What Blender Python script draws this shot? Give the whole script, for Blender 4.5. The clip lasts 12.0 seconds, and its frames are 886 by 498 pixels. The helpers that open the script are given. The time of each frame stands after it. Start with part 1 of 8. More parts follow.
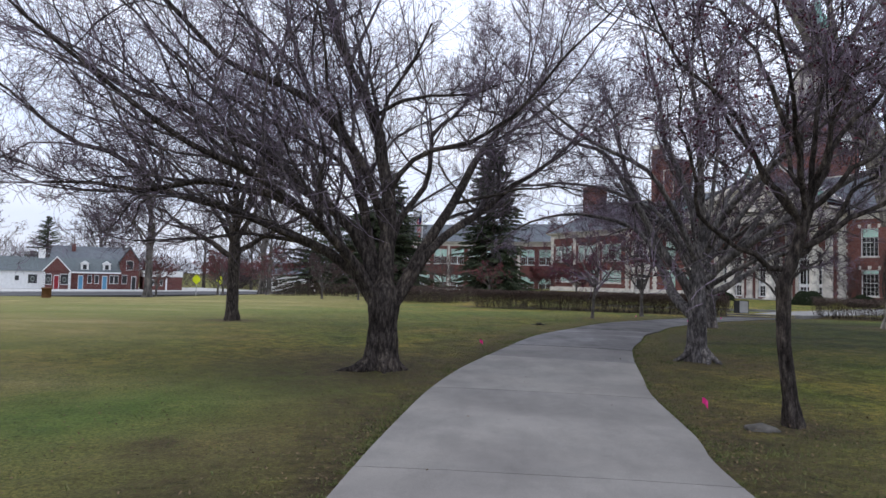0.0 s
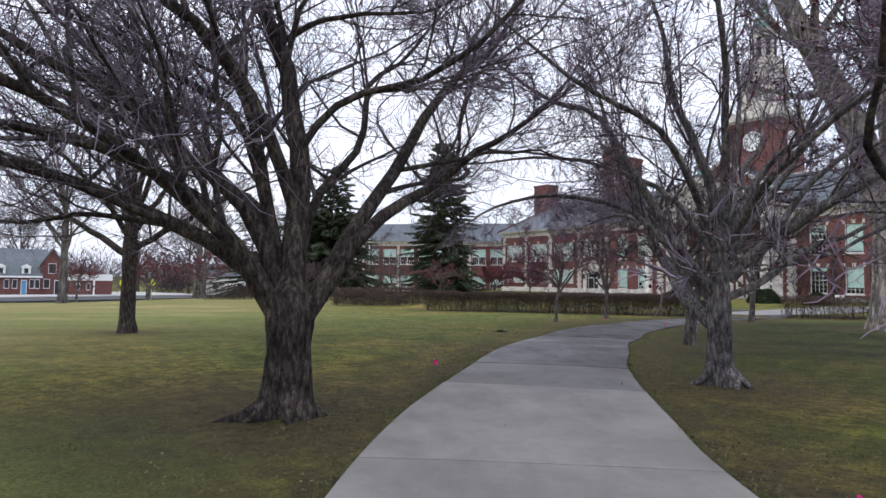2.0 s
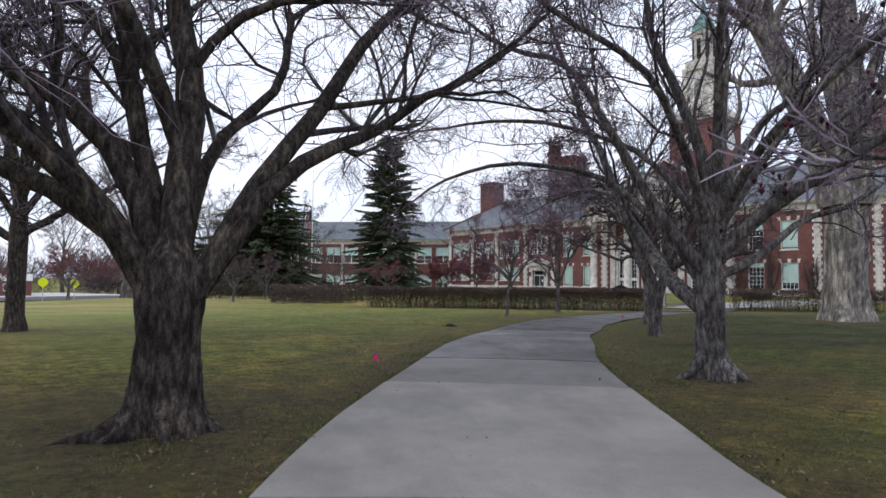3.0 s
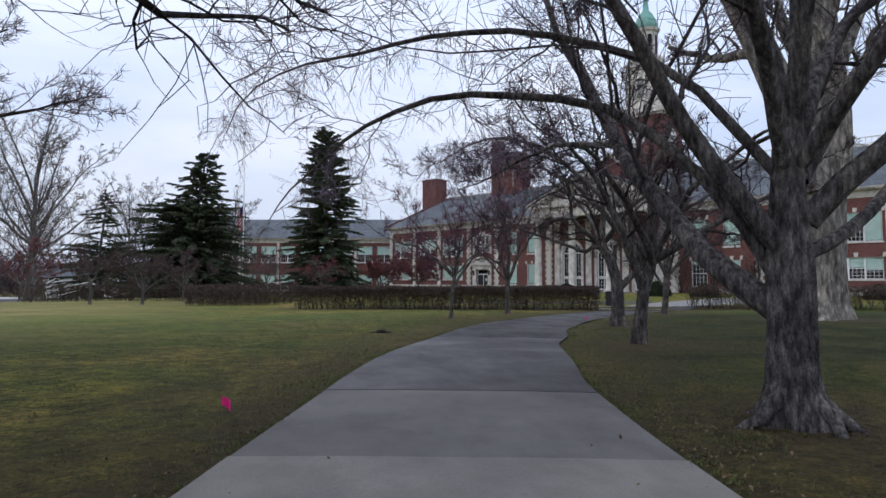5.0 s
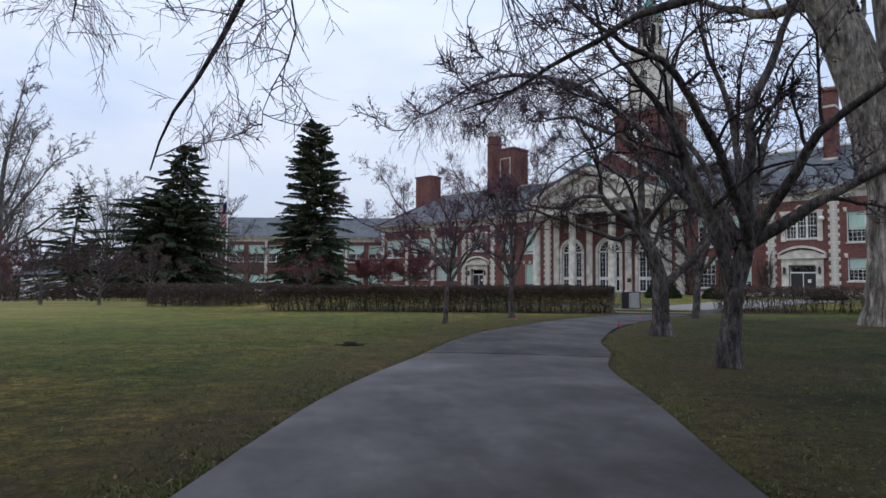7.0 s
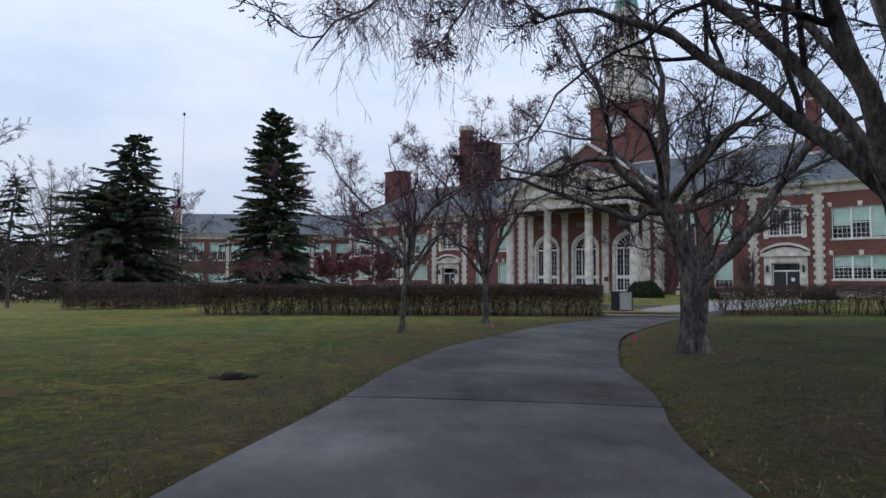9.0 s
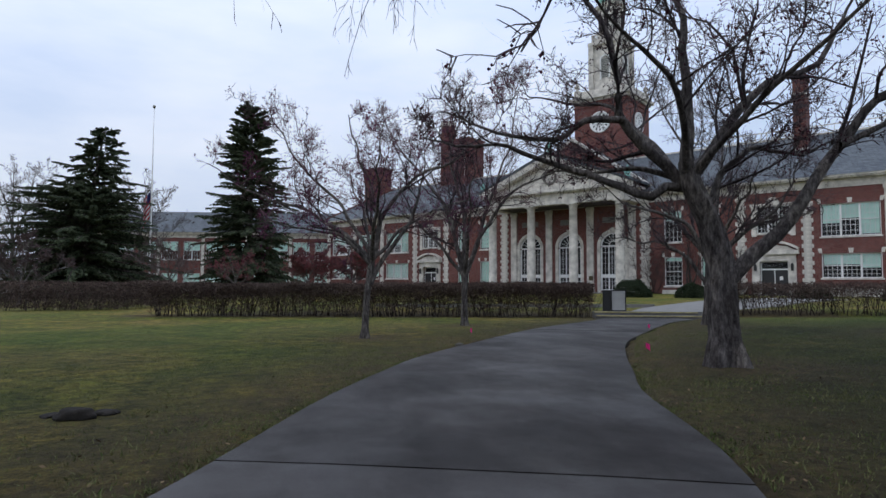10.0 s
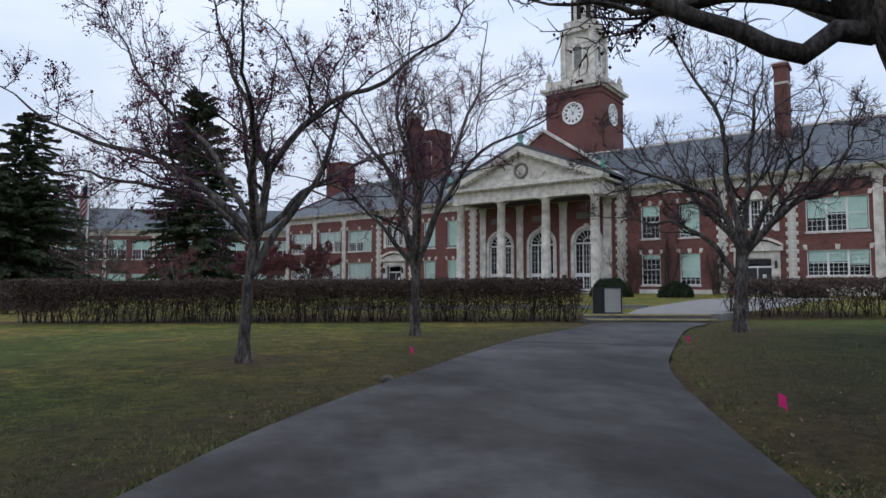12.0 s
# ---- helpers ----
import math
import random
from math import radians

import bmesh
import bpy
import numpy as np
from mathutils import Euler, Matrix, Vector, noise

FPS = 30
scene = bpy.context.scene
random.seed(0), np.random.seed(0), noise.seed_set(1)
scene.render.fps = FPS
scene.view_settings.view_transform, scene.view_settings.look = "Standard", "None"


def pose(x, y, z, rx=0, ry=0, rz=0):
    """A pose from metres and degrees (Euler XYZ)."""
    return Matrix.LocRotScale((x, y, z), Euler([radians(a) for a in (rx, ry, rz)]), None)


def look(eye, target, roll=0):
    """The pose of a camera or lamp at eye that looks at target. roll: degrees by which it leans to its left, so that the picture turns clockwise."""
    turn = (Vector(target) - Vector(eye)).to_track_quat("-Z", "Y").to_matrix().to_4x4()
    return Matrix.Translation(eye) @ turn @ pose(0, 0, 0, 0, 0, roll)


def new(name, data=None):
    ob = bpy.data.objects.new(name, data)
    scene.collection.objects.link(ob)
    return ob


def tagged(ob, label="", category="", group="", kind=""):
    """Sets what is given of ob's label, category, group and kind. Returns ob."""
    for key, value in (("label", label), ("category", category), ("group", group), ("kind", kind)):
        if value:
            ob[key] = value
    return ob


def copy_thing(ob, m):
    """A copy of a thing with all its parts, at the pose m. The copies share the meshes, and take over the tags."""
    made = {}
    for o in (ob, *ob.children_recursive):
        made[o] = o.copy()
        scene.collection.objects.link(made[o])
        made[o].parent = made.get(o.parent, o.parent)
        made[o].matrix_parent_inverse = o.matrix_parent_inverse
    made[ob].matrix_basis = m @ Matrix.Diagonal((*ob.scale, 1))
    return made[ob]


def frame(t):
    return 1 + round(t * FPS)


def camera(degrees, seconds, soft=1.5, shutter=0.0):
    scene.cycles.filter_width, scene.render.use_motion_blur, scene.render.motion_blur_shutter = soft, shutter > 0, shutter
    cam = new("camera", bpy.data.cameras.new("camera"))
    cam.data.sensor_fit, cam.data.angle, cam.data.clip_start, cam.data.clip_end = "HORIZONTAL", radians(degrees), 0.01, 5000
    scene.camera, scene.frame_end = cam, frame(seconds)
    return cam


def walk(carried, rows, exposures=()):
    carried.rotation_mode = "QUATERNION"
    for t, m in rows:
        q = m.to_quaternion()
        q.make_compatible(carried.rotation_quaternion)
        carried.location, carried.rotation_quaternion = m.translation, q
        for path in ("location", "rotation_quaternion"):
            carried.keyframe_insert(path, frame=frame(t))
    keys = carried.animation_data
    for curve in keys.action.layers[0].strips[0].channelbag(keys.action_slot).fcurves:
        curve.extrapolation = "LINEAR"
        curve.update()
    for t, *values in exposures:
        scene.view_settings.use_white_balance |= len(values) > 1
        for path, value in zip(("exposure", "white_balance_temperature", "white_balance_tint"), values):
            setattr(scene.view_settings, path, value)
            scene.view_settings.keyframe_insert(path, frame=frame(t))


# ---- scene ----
LENS = 71.6
cam = camera(LENS, 12.0, soft=1.5)
# seconds, x, y, z, then the turn about x, y and z
ROWS = [
    (0.0, -0.348, -6.000, 1.163, 92.74, -1.30, 4.83),
    (0.5, -0.394, -5.316, 1.155, 92.80, -1.18, 4.54),
    (1.0, -0.436, -4.592, 1.139, 92.85, -0.95, 3.12),
    (1.5, -0.456, -3.795, 1.139, 92.88, -0.82, 1.89),
    (2.0, -0.468, -2.959, 1.146, 92.91, -0.79, 0.19),
    (2.5, -0.460, -2.150, 1.037, 92.94, -0.69, -2.85),
    (3.0, -0.427, -1.392, 0.874, 92.97, -0.51, -4.87),
    (3.5, -0.367, -0.680, 0.824, 92.96, -0.32, -7.07),
    (5.5, 0.275, 2.554, 0.755, 93.05, -0.17, -10.46),
    (6.0, 0.411, 3.436, 0.730, 93.07, -0.22, -10.64),
    (6.5, 0.577, 4.304, 0.687, 93.13, -0.35, -10.71),
    (8.5, 1.462, 7.641, 0.642, 93.14, -0.40, -11.62),
    (9.0, 1.747, 8.495, 0.626, 93.12, -0.31, -13.35),
    (9.5, 2.066, 9.388, 0.596, 93.13, -0.27, -14.23),
    (10.0, 2.412, 10.332, 0.566, 93.13, -0.23, -14.94),
    (10.5, 2.780, 11.282, 0.551, 93.13, -0.17, -15.33),
    (11.0, 3.138, 12.209, 0.520, 93.15, -0.18, -15.63),
    (11.5, 3.502, 13.131, 0.486, 93.18, -0.12, -16.20),
    (12.0, 3.905, 14.107, 0.440, 93.24, -0.05, -17.79),
]
# the clip's camera darkens its picture once the open sky comes into view
EXPOSURES = [(0.0, 0.1, 6640, 12), (2.0, 0.34, 6780, 13), (3.0, 0.26, 6780, 12), (3.5, 0.1, 6650, 11), (5.5, -0.22, 6480, 11), (6.5, -0.26, 6450, 11), (8.5, -0.36, 6330, 9), (12.0, -0.28, 6430, 10)]
walk(cam, [(t, pose(*row)) for t, *row in ROWS], EXPOSURES)

# ---- world: an overcast winter sky ----
world = bpy.data.worlds.new("overcast_sky")
scene.world = world
world.use_nodes = True
wn, wl = world.node_tree.nodes, world.node_tree.links
wn.clear()
SUN_EL, SUN_ROT = radians(50), radians(268)
w_out = wn.new("ShaderNodeOutputWorld")
w_bg = wn.new("ShaderNodeBackground")
w_bg.inputs["Strength"].default_value = 0.12
w_sky = wn.new("ShaderNodeTexSky")
w_sky.sky_type = "NISHITA"
w_sky.sun_disc = False
w_sky.sun_elevation, w_sky.sun_rotation = SUN_EL, SUN_ROT
w_sky.air_density, w_sky.dust_density = 1.0, 3.0
w_map = wn.new("ShaderNodeTexCoord")
w_scale = wn.new("ShaderNodeMapping")
w_scale.inputs["Scale"].default_value = (1.0, 1.0, 3.2)
w_noise = wn.new("ShaderNodeTexNoise")
w_noise.inputs["Scale"].default_value = 2.2
w_noise.inputs["Detail"].default_value = 7.0
w_noise.inputs["Roughness"].default_value = 0.55
w_ramp = wn.new("ShaderNodeValToRGB")
w_ramp.color_ramp.elements[0].position, w_ramp.color_ramp.elements[1].position = 0.32, 0.68
w_ramp.color_ramp.elements[0].color = (6.6, 7.8, 10.2, 1)
w_ramp.color_ramp.elements[1].color = (9.4, 10.0, 11.4, 1)
w_mix = wn.new("ShaderNodeMix")
w_mix.data_type = "RGBA"
w_mix.inputs["Factor"].default_value = 0.85
wl.new(w_map.outputs["Generated"], w_scale.inputs["Vector"])
wl.new(w_scale.outputs["Vector"], w_noise.inputs["Vector"])
wl.new(w_noise.outputs["Fac"], w_ramp.inputs["Fac"])
wl.new(w_sky.outputs["Color"], w_mix.inputs["A"])
wl.new(w_ramp.outputs["Color"], w_mix.inputs["B"])
# an overcast sky is brightest overhead
w_sep, w_rise, w_lift = wn.new("ShaderNodeSeparateXYZ"), wn.new("ShaderNodeMapRange"), wn.new("ShaderNodeVectorMath")
w_lift.operation = "SCALE"
w_rise.inputs["To Min"].default_value, w_rise.inputs["To Max"].default_value = 0.84, 1.62
wl.new(w_map.outputs["Generated"], w_sep.inputs[0])
wl.new(w_sep.outputs["Z"], w_rise.inputs["Value"])
wl.new(w_mix.outputs["Result"], w_lift.inputs[0])
wl.new(w_rise.outputs["Result"], w_lift.inputs["Scale"])
wl.new(w_lift.outputs["Vector"], w_bg.inputs["Color"])
wl.new(w_bg.outputs["Background"], w_out.inputs["Surface"])

sun_data = bpy.data.lights.new("sun", "SUN")
sun_data.energy, sun_data.angle, sun_data.color = 0.25, radians(40), (1.0, 0.96, 0.9)
sun = new("sun", sun_data)
sun.matrix_world = look((0, 0, 60), (60 * math.sin(SUN_ROT) * -1, 60 * math.cos(SUN_ROT) * -1, 60 - 60 * math.tan(SUN_EL)))


# ---- materials ----
class Mat:
    """A node material with short ways to add noise, ramps and bumps."""

    def __init__(self, name, rough=0.8, metal=0.0, spec=0.3):
        self.m = bpy.data.materials.new(name)
        self.m.use_nodes = True
        self.n, self.l = self.m.node_tree.nodes, self.m.node_tree.links
        self.p = self.n["Principled BSDF"]
        self.p.inputs["Roughness"].default_value = rough
        self.p.inputs["Metallic"].default_value = metal
        self.p.inputs["Specular IOR Level"].default_value = spec
        self.co = self.n.new("ShaderNodeTexCoord").outputs["Object"]

    def coords(self, scale):
        mp = self.n.new("ShaderNodeMapping")
        mp.inputs["Scale"].default_value = scale
        self.l.new(self.co, mp.inputs["Vector"])
        return mp.outputs["Vector"]

    def noise(self, scale, detail=4.0, rough=0.55, stretch=None):
        t = self.n.new("ShaderNodeTexNoise")
        t.inputs["Scale"].default_value, t.inputs["Detail"].default_value, t.inputs["Roughness"].default_value = scale, detail, rough
        self.l.new(self.coords(stretch) if stretch else self.co, t.inputs["Vector"])
        return t.outputs["Fac"]

    def ramp(self, fac, stops):
        r = self.n.new("ShaderNodeValToRGB").color_ramp
        node = self.n[-1]
        while len(r.elements) < len(stops):
            r.elements.new(0.5)
        for e, (at, col) in zip(r.elements, stops):
            e.position, e.color = at, (*col, 1)
        self.l.new(fac, node.inputs["Fac"])
        return node.outputs["Color"]

    def mix(self, a, b, fac, blend="MIX"):
        x = self.n.new("ShaderNodeMix")
        x.data_type, x.blend_type = "RGBA", blend
        for key, v in (("A", a), ("B", b), ("Factor", fac)):
            if isinstance(v, tuple):
                x.inputs[key].default_value = (*v, 1)
            elif isinstance(v, (int, float)):
                x.inputs[key].default_value = v
            else:
                self.l.new(v, x.inputs[key])
        return x.outputs["Result"]

    def math(self, op, a, b=0.0):
        x = self.n.new("ShaderNodeMath")
        x.operation = op
        for i, v in enumerate((a, b)):
            if isinstance(v, (int, float)):
                x.inputs[i].default_value = v
            else:
                self.l.new(v, x.inputs[i])
        return x.outputs[0]

    def random(self):
        return self.n.new("ShaderNodeObjectInfo").outputs["Random"]

    def island(self):
        return self.n.new("ShaderNodeNewGeometry").outputs["Random Per Island"]

    def attr(self, name):
        a = self.n.new("ShaderNodeAttribute")
        a.attribute_name = name
        return a.outputs["Fac"]

    def color(self, c):
        if isinstance(c, tuple):
            self.p.inputs["Base Color"].default_value = (*c, 1)
        else:
            self.l.new(c, self.p.inputs["Base Color"])
        return self

    def bump(self, h, strength=0.4, dist=0.02):
        b = self.n.new("ShaderNodeBump")
        b.inputs["Strength"].default_value, b.inputs["Distance"].default_value = strength, dist
        self.l.new(h, b.inputs["Height"])
        self.l.new(b.outputs["Normal"], self.p.inputs["Normal"])
        return self


def plain(name, c, rough=0.7, metal=0.0, var=0.12, scale=6.0, spec=0.3, bump=0.15):
    """Paint, stone or metal with faint stains and grain."""
    k = Mat(name, rough, metal, spec)
    dark = tuple(v * (1 - 2 * var) for v in c)
    lite = tuple(min(1.0, v * (1 + var)) for v in c)
    base = k.ramp(k.noise(scale, 6), [(0.3, dark), (0.7, lite)])
    k.color(k.mix(base, k.ramp(k.noise(scale * 9, 3), [(0.3, (0.8, 0.8, 0.8)), (0.7, (1, 1, 1))]), 0.6, "MULTIPLY"))
    if bump:
        k.bump(k.noise(scale * 12, 3), bump, 0.005)
    return k.m


def grass_material():
    k = Mat("lawn", 0.9, spec=0.15)
    patch = k.ramp(k.noise(0.3, 7, 0.66), [(0.33, (0.185, 0.14, 0.056)), (0.44, (0.14, 0.126, 0.034)), (0.54, (0.098, 0.11, 0.024)), (0.68, (0.07, 0.097, 0.018))])
    tuft = k.ramp(k.noise(1.7, 9, 0.78), [(0.4, (0.45, 0.5, 0.42)), (0.5, (0.95, 0.95, 0.88)), (0.6, (1.5, 1.35, 1.12))])
    fine = k.ramp(k.noise(34, 5, 0.78), [(0.38, (0.3, 0.3, 0.27)), (0.62, (1.65, 1.6, 1.46))])
    clump = k.ramp(k.noise(6.5, 8, 0.78), [(0.4, (0.36, 0.37, 0.33)), (0.5, (1.0, 1.0, 0.96)), (0.61, (1.7, 1.58, 1.3))])
    c = k.mix(k.mix(k.mix(patch, tuft, 0.85, "MULTIPLY"), clump, 0.85, "MULTIPLY"), fine, 0.85, "MULTIPLY")
    # the open lawn farther out has dried to straw, in bands of green
    straw = k.mix(k.ramp(k.noise(0.22, 7, 0.65, (0.6, 1.6, 1.0)), [(0.36, (0.15, 0.165, 0.05)), (0.52, (0.21, 0.19, 0.072)), (0.66, (0.31, 0.255, 0.12))]), fine, 0.6, "MULTIPLY")
    c = k.mix(c, straw, k.math("MINIMUM", k.math("MULTIPLY", k.attr("dry"), k.math("ADD", k.noise(0.35, 5, 0.6), 0.45)), 1.0))
    # one lush green stretch
    lush = k.mix(k.ramp(k.noise(1.4, 7, 0.7), [(0.38, (0.07, 0.125, 0.026)), (0.62, (0.13, 0.19, 0.045))]), fine, 0.7, "MULTIPLY")
    c = k.mix(c, lush, k.math("MINIMUM", k.math("MULTIPLY", k.attr("lush"), k.math("ADD", k.noise(1.2, 6, 0.65), 0.4)), 0.9))
    # dark green turf: tree shade right of the walk is put into the colour
    turf_shade = k.mix(k.ramp(k.noise(0.9, 8, 0.72), [(0.34, (0.009, 0.015, 0.004)), (0.5, (0.019, 0.027, 0.007)), (0.62, (0.036, 0.035, 0.012)), (0.74, (0.066, 0.05, 0.024))]), fine, 0.75, "MULTIPLY")
    c = k.mix(c, turf_shade, k.math("MINIMUM", k.math("MULTIPLY", k.attr("turf_shade"), k.math("ADD", k.noise(0.8, 5, 0.6), 0.4)), 1.0))
    # bare earth and rotted leaves at the edges and round the trees
    soil = k.ramp(k.noise(11, 8, 0.8), [(0.32, (0.022, 0.015, 0.01)), (0.48, (0.066, 0.047, 0.026)), (0.6, (0.1, 0.074, 0.038)), (0.72, (0.18, 0.138, 0.076))])
    edge = k.math("MULTIPLY", k.attr("worn"), k.math("ADD", k.math("MULTIPLY", k.noise(2.4, 8, 0.72), 2.8), -0.45))
    k.color(k.mix(c, soil, k.math("MINIMUM", k.math("MAXIMUM", edge, 0.0), 0.92)))
    return k.bump(k.noise(30, 7, 0.8), 1.0, 0.045).m


def concrete_material(name="walk_concrete", tone=1.0, wet_share=0.15, rough=0.85, spec=0.25, stained=0.4, warm=0.93):
    k = Mat(name, rough, spec=spec)
    base = k.ramp(k.noise(0.7, 6, 0.6), [(0.3, (0.17, 0.165, 0.16)), (0.5, (0.225, 0.22, 0.21)), (0.7, (0.27, 0.262, 0.246))])
    stain = k.ramp(k.noise(2.6, 7, 0.65, (1.0, 0.45, 1.0)), [(0.36, (0.62, 0.61, 0.62)), (0.55, (1, 1, 1))])
    grain = k.ramp(k.noise(90, 3, 0.7), [(0.3, (0.78, 0.78, 0.78)), (0.7, (1.08, 1.08, 1.08))])
    wet = k.ramp(k.noise(0.75, 7, 0.62, (0.7, 1.3, 1.0)), [(0.38, (0.5, 0.44, 0.44)), (0.47, (0.8, 0.78, 0.79)), (0.56, (1.12, 1.12, 1.14)), (0.68, (1.4, 1.4, 1.42))])
    base = k.mix(base, wet, wet_share, "MULTIPLY")
    each = k.ramp(k.random(), [(0.0, (0.86, 0.86, 0.87)), (1.0, (1.06, 1.05, 1.04))])
    spots = k.ramp(k.noise(5.5, 8, 0.8), [(0.24, (0.5, 0.48, 0.46)), (0.36, (1, 1, 1)), (0.68, (1, 1, 1)), (0.8, (1.15, 1.13, 1.1))])
    base = k.mix(base, spots, 0.8, "MULTIPLY")
    c = k.mix(k.mix(k.mix(base, stain, stained, "MULTIPLY"), grain, 0.8, "MULTIPLY"), each, 1.0, "MULTIPLY")
    c = k.mix(c, (tone, tone * 0.97, tone * warm), 1.0, "MULTIPLY")
    if wet_share > 0.5:
        # still damp in places, with brown leaf stains
        damp = k.noise(0.9, 7, 0.66, (1.0, 0.6, 1.0))
        k.l.new(k.math("ADD", k.math("MULTIPLY", damp, 0.7), rough - 0.32), k.p.inputs["Roughness"])
        blot = k.ramp(k.noise(1.0, 8, 0.7, (1.2, 0.85, 1.0)), [(0.38, (0.22, 0.17, 0.16)), (0.47, (0.55, 0.49, 0.47)), (0.54, (1, 1, 1)), (0.64, (1.5, 1.52, 1.58))])
        c = k.mix(c, blot, (wet_share - 0.3) * 1.4, "MULTIPLY")
    return k.color(c).bump(k.noise(110, 4, 0.7), 0.35, 0.006).m


def bark_material(name, dark, mid, lite, stretch=(1.0, 1.0, 0.3), scale=24.0):
    k = Mat(name, 0.92, spec=0.12)
    ridge = k.noise(scale, 8, 0.7, stretch)
    c = k.ramp(ridge, [(0.36, dark), (0.5, mid), (0.66, lite)])
    # lichen and weathered plates in uneven pale and dark patches
    lichen = k.ramp(k.noise(3.2, 8, 0.68, (1.0, 1.0, 0.55)), [(0.38, (0.5, 0.47, 0.45)), (0.5, (1, 1, 1)), (0.62, (1.9, 1.85, 1.68))])
    speck = k.ramp(k.noise(60, 4, 0.7), [(0.35, (0.6, 0.6, 0.6)), (0.65, (1.25, 1.25, 1.22))])
    c = k.mix(k.mix(c, lichen, 0.7, "MULTIPLY"), speck, 0.7, "MULTIPLY")
    return k.color(c).bump(ridge, 1.0, 0.035).m


def twig_material(name, a, b):
    k = Mat(name, 0.9, spec=0.1)
    return k.color(k.ramp(k.island(), [(0.0, a), (1.0, b)])).m


def brick_material(name, a, b, mortar, size=0.075):
    k = Mat(name, 0.9, spec=0.15)
    br = k.n.new("ShaderNodeTexBrick")
    br.inputs["Scale"].default_value = 1.0
    br.inputs["Brick Width"].default_value, br.inputs["Row Height"].default_value = 0.22, size
    br.inputs["Mortar Size"].default_value = 0.006
    br.inputs["Color1"].default_value, br.inputs["Color2"].default_value = (*a, 1), (*b, 1)
    br.inputs["Mortar"].default_value = (*mortar, 1)
    mp = k.n.new("ShaderNodeMapping")
    mp.inputs["Rotation"].default_value = (radians(90), 0, 0)
    add = k.n.new("ShaderNodeVectorMath")
    add.operation = "MULTIPLY_ADD"
    sep, com = k.n.new("ShaderNodeSeparateXYZ"), k.n.new("ShaderNodeCombineXYZ")
    k.l.new(k.co, sep.inputs[0])
    k.l.new(k.math("ADD", sep.outputs[0], sep.outputs[1]), com.inputs[0])
    k.l.new(sep.outputs[2], com.inputs[1])
    k.n.remove(add), k.n.remove(mp)
    k.l.new(com.outputs[0], br.inputs["Vector"])
    stain = k.ramp(k.noise(0.5, 6, 0.6), [(0.3, (0.72, 0.7, 0.7)), (0.7, (1.12, 1.1, 1.1))])
    k.color(k.mix(br.outputs["Color"], stain, 0.8, "MULTIPLY"))
    return k.bump(br.outputs["Fac"], -0.3, 0.01).m


def slate_material():
    k = Mat("slate", 0.6, spec=0.4)
    br = k.n.new("ShaderNodeTexBrick")
    br.inputs["Scale"].default_value = 1.0
    br.inputs["Brick Width"].default_value, br.inputs["Row Height"].default_value = 0.35, 0.25
    br.inputs["Mortar Size"].default_value = 0.012
    br.inputs["Color1"].default_value, br.inputs["Color2"].default_value = (0.055, 0.068, 0.085, 1), (0.1, 0.115, 0.13, 1)
    br.inputs["Mortar"].default_value = (0.025, 0.03, 0.036, 1)
    sep, com = k.n.new("ShaderNodeSeparateXYZ"), k.n.new("ShaderNodeCombineXYZ")
    k.l.new(k.co, sep.inputs[0])
    k.l.new(k.math("ADD", sep.outputs[0], sep.outputs[1]), com.inputs[0])
    k.l.new(k.math("MULTIPLY", sep.outputs[2], 1.6), com.inputs[1])
    k.l.new(com.outputs[0], br.inputs["Vector"])
    stain = k.ramp(k.noise(0.35, 6, 0.6), [(0.3, (0.7, 0.72, 0.75)), (0.7, (1.25, 1.2, 1.15))])
    return k.color(k.mix(br.outputs["Color"], stain, 0.9, "MULTIPLY")).bump(br.outputs["Fac"], -0.4, 0.02).m


def glass_material():
    k = Mat("window_glass", 0.03)
    k.n.remove(k.p)
    out = k.n["Material Output"]
    mixer, clear, gloss, fres = k.n.new("ShaderNodeMixShader"), k.n.new("ShaderNodeBsdfTransparent"), k.n.new("ShaderNodeBsdfGlossy"), k.n.new("ShaderNodeFresnel")
    clear.inputs["Color"].default_value = (0.97, 0.99, 0.98, 1)
    gloss.inputs["Roughness"].default_value = 0.04
    fres.inputs["IOR"].default_value = 1.3
    k.l.new(fres.outputs[0], mixer.inputs[0])
    k.l.new(clear.outputs[0], mixer.inputs[1])
    k.l.new(gloss.outputs[0], mixer.inputs[2])
    k.l.new(mixer.outputs[0], out.inputs["Surface"])
    return k.m


LAWN = grass_material()
CONCRETE = concrete_material(tone=1.04)
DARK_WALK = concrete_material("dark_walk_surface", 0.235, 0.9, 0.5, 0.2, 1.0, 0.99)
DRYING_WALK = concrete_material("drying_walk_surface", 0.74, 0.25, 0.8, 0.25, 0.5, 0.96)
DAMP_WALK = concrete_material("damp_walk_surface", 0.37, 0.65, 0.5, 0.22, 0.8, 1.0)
BARK = bark_material("cherry_bark", (0.013, 0.01, 0.009), (0.043, 0.035, 0.032), (0.115, 0.098, 0.086))
BARK_GREY = bark_material("greyer_cherry_bark", (0.032, 0.028, 0.029), (0.1, 0.091, 0.092), (0.23, 0.212, 0.21))
BARK_ASH = bark_material("ash_grey_crab_bark", (0.03, 0.026, 0.026), (0.082, 0.073, 0.072), (0.165, 0.15, 0.145))
BARK_YOUNG = bark_material("young_bark", (0.032, 0.028, 0.027), (0.09, 0.08, 0.077), (0.19, 0.176, 0.166))
PALE_PAVING = plain("pale_paving", (0.46, 0.45, 0.43), 0.85, var=0.1, scale=2)
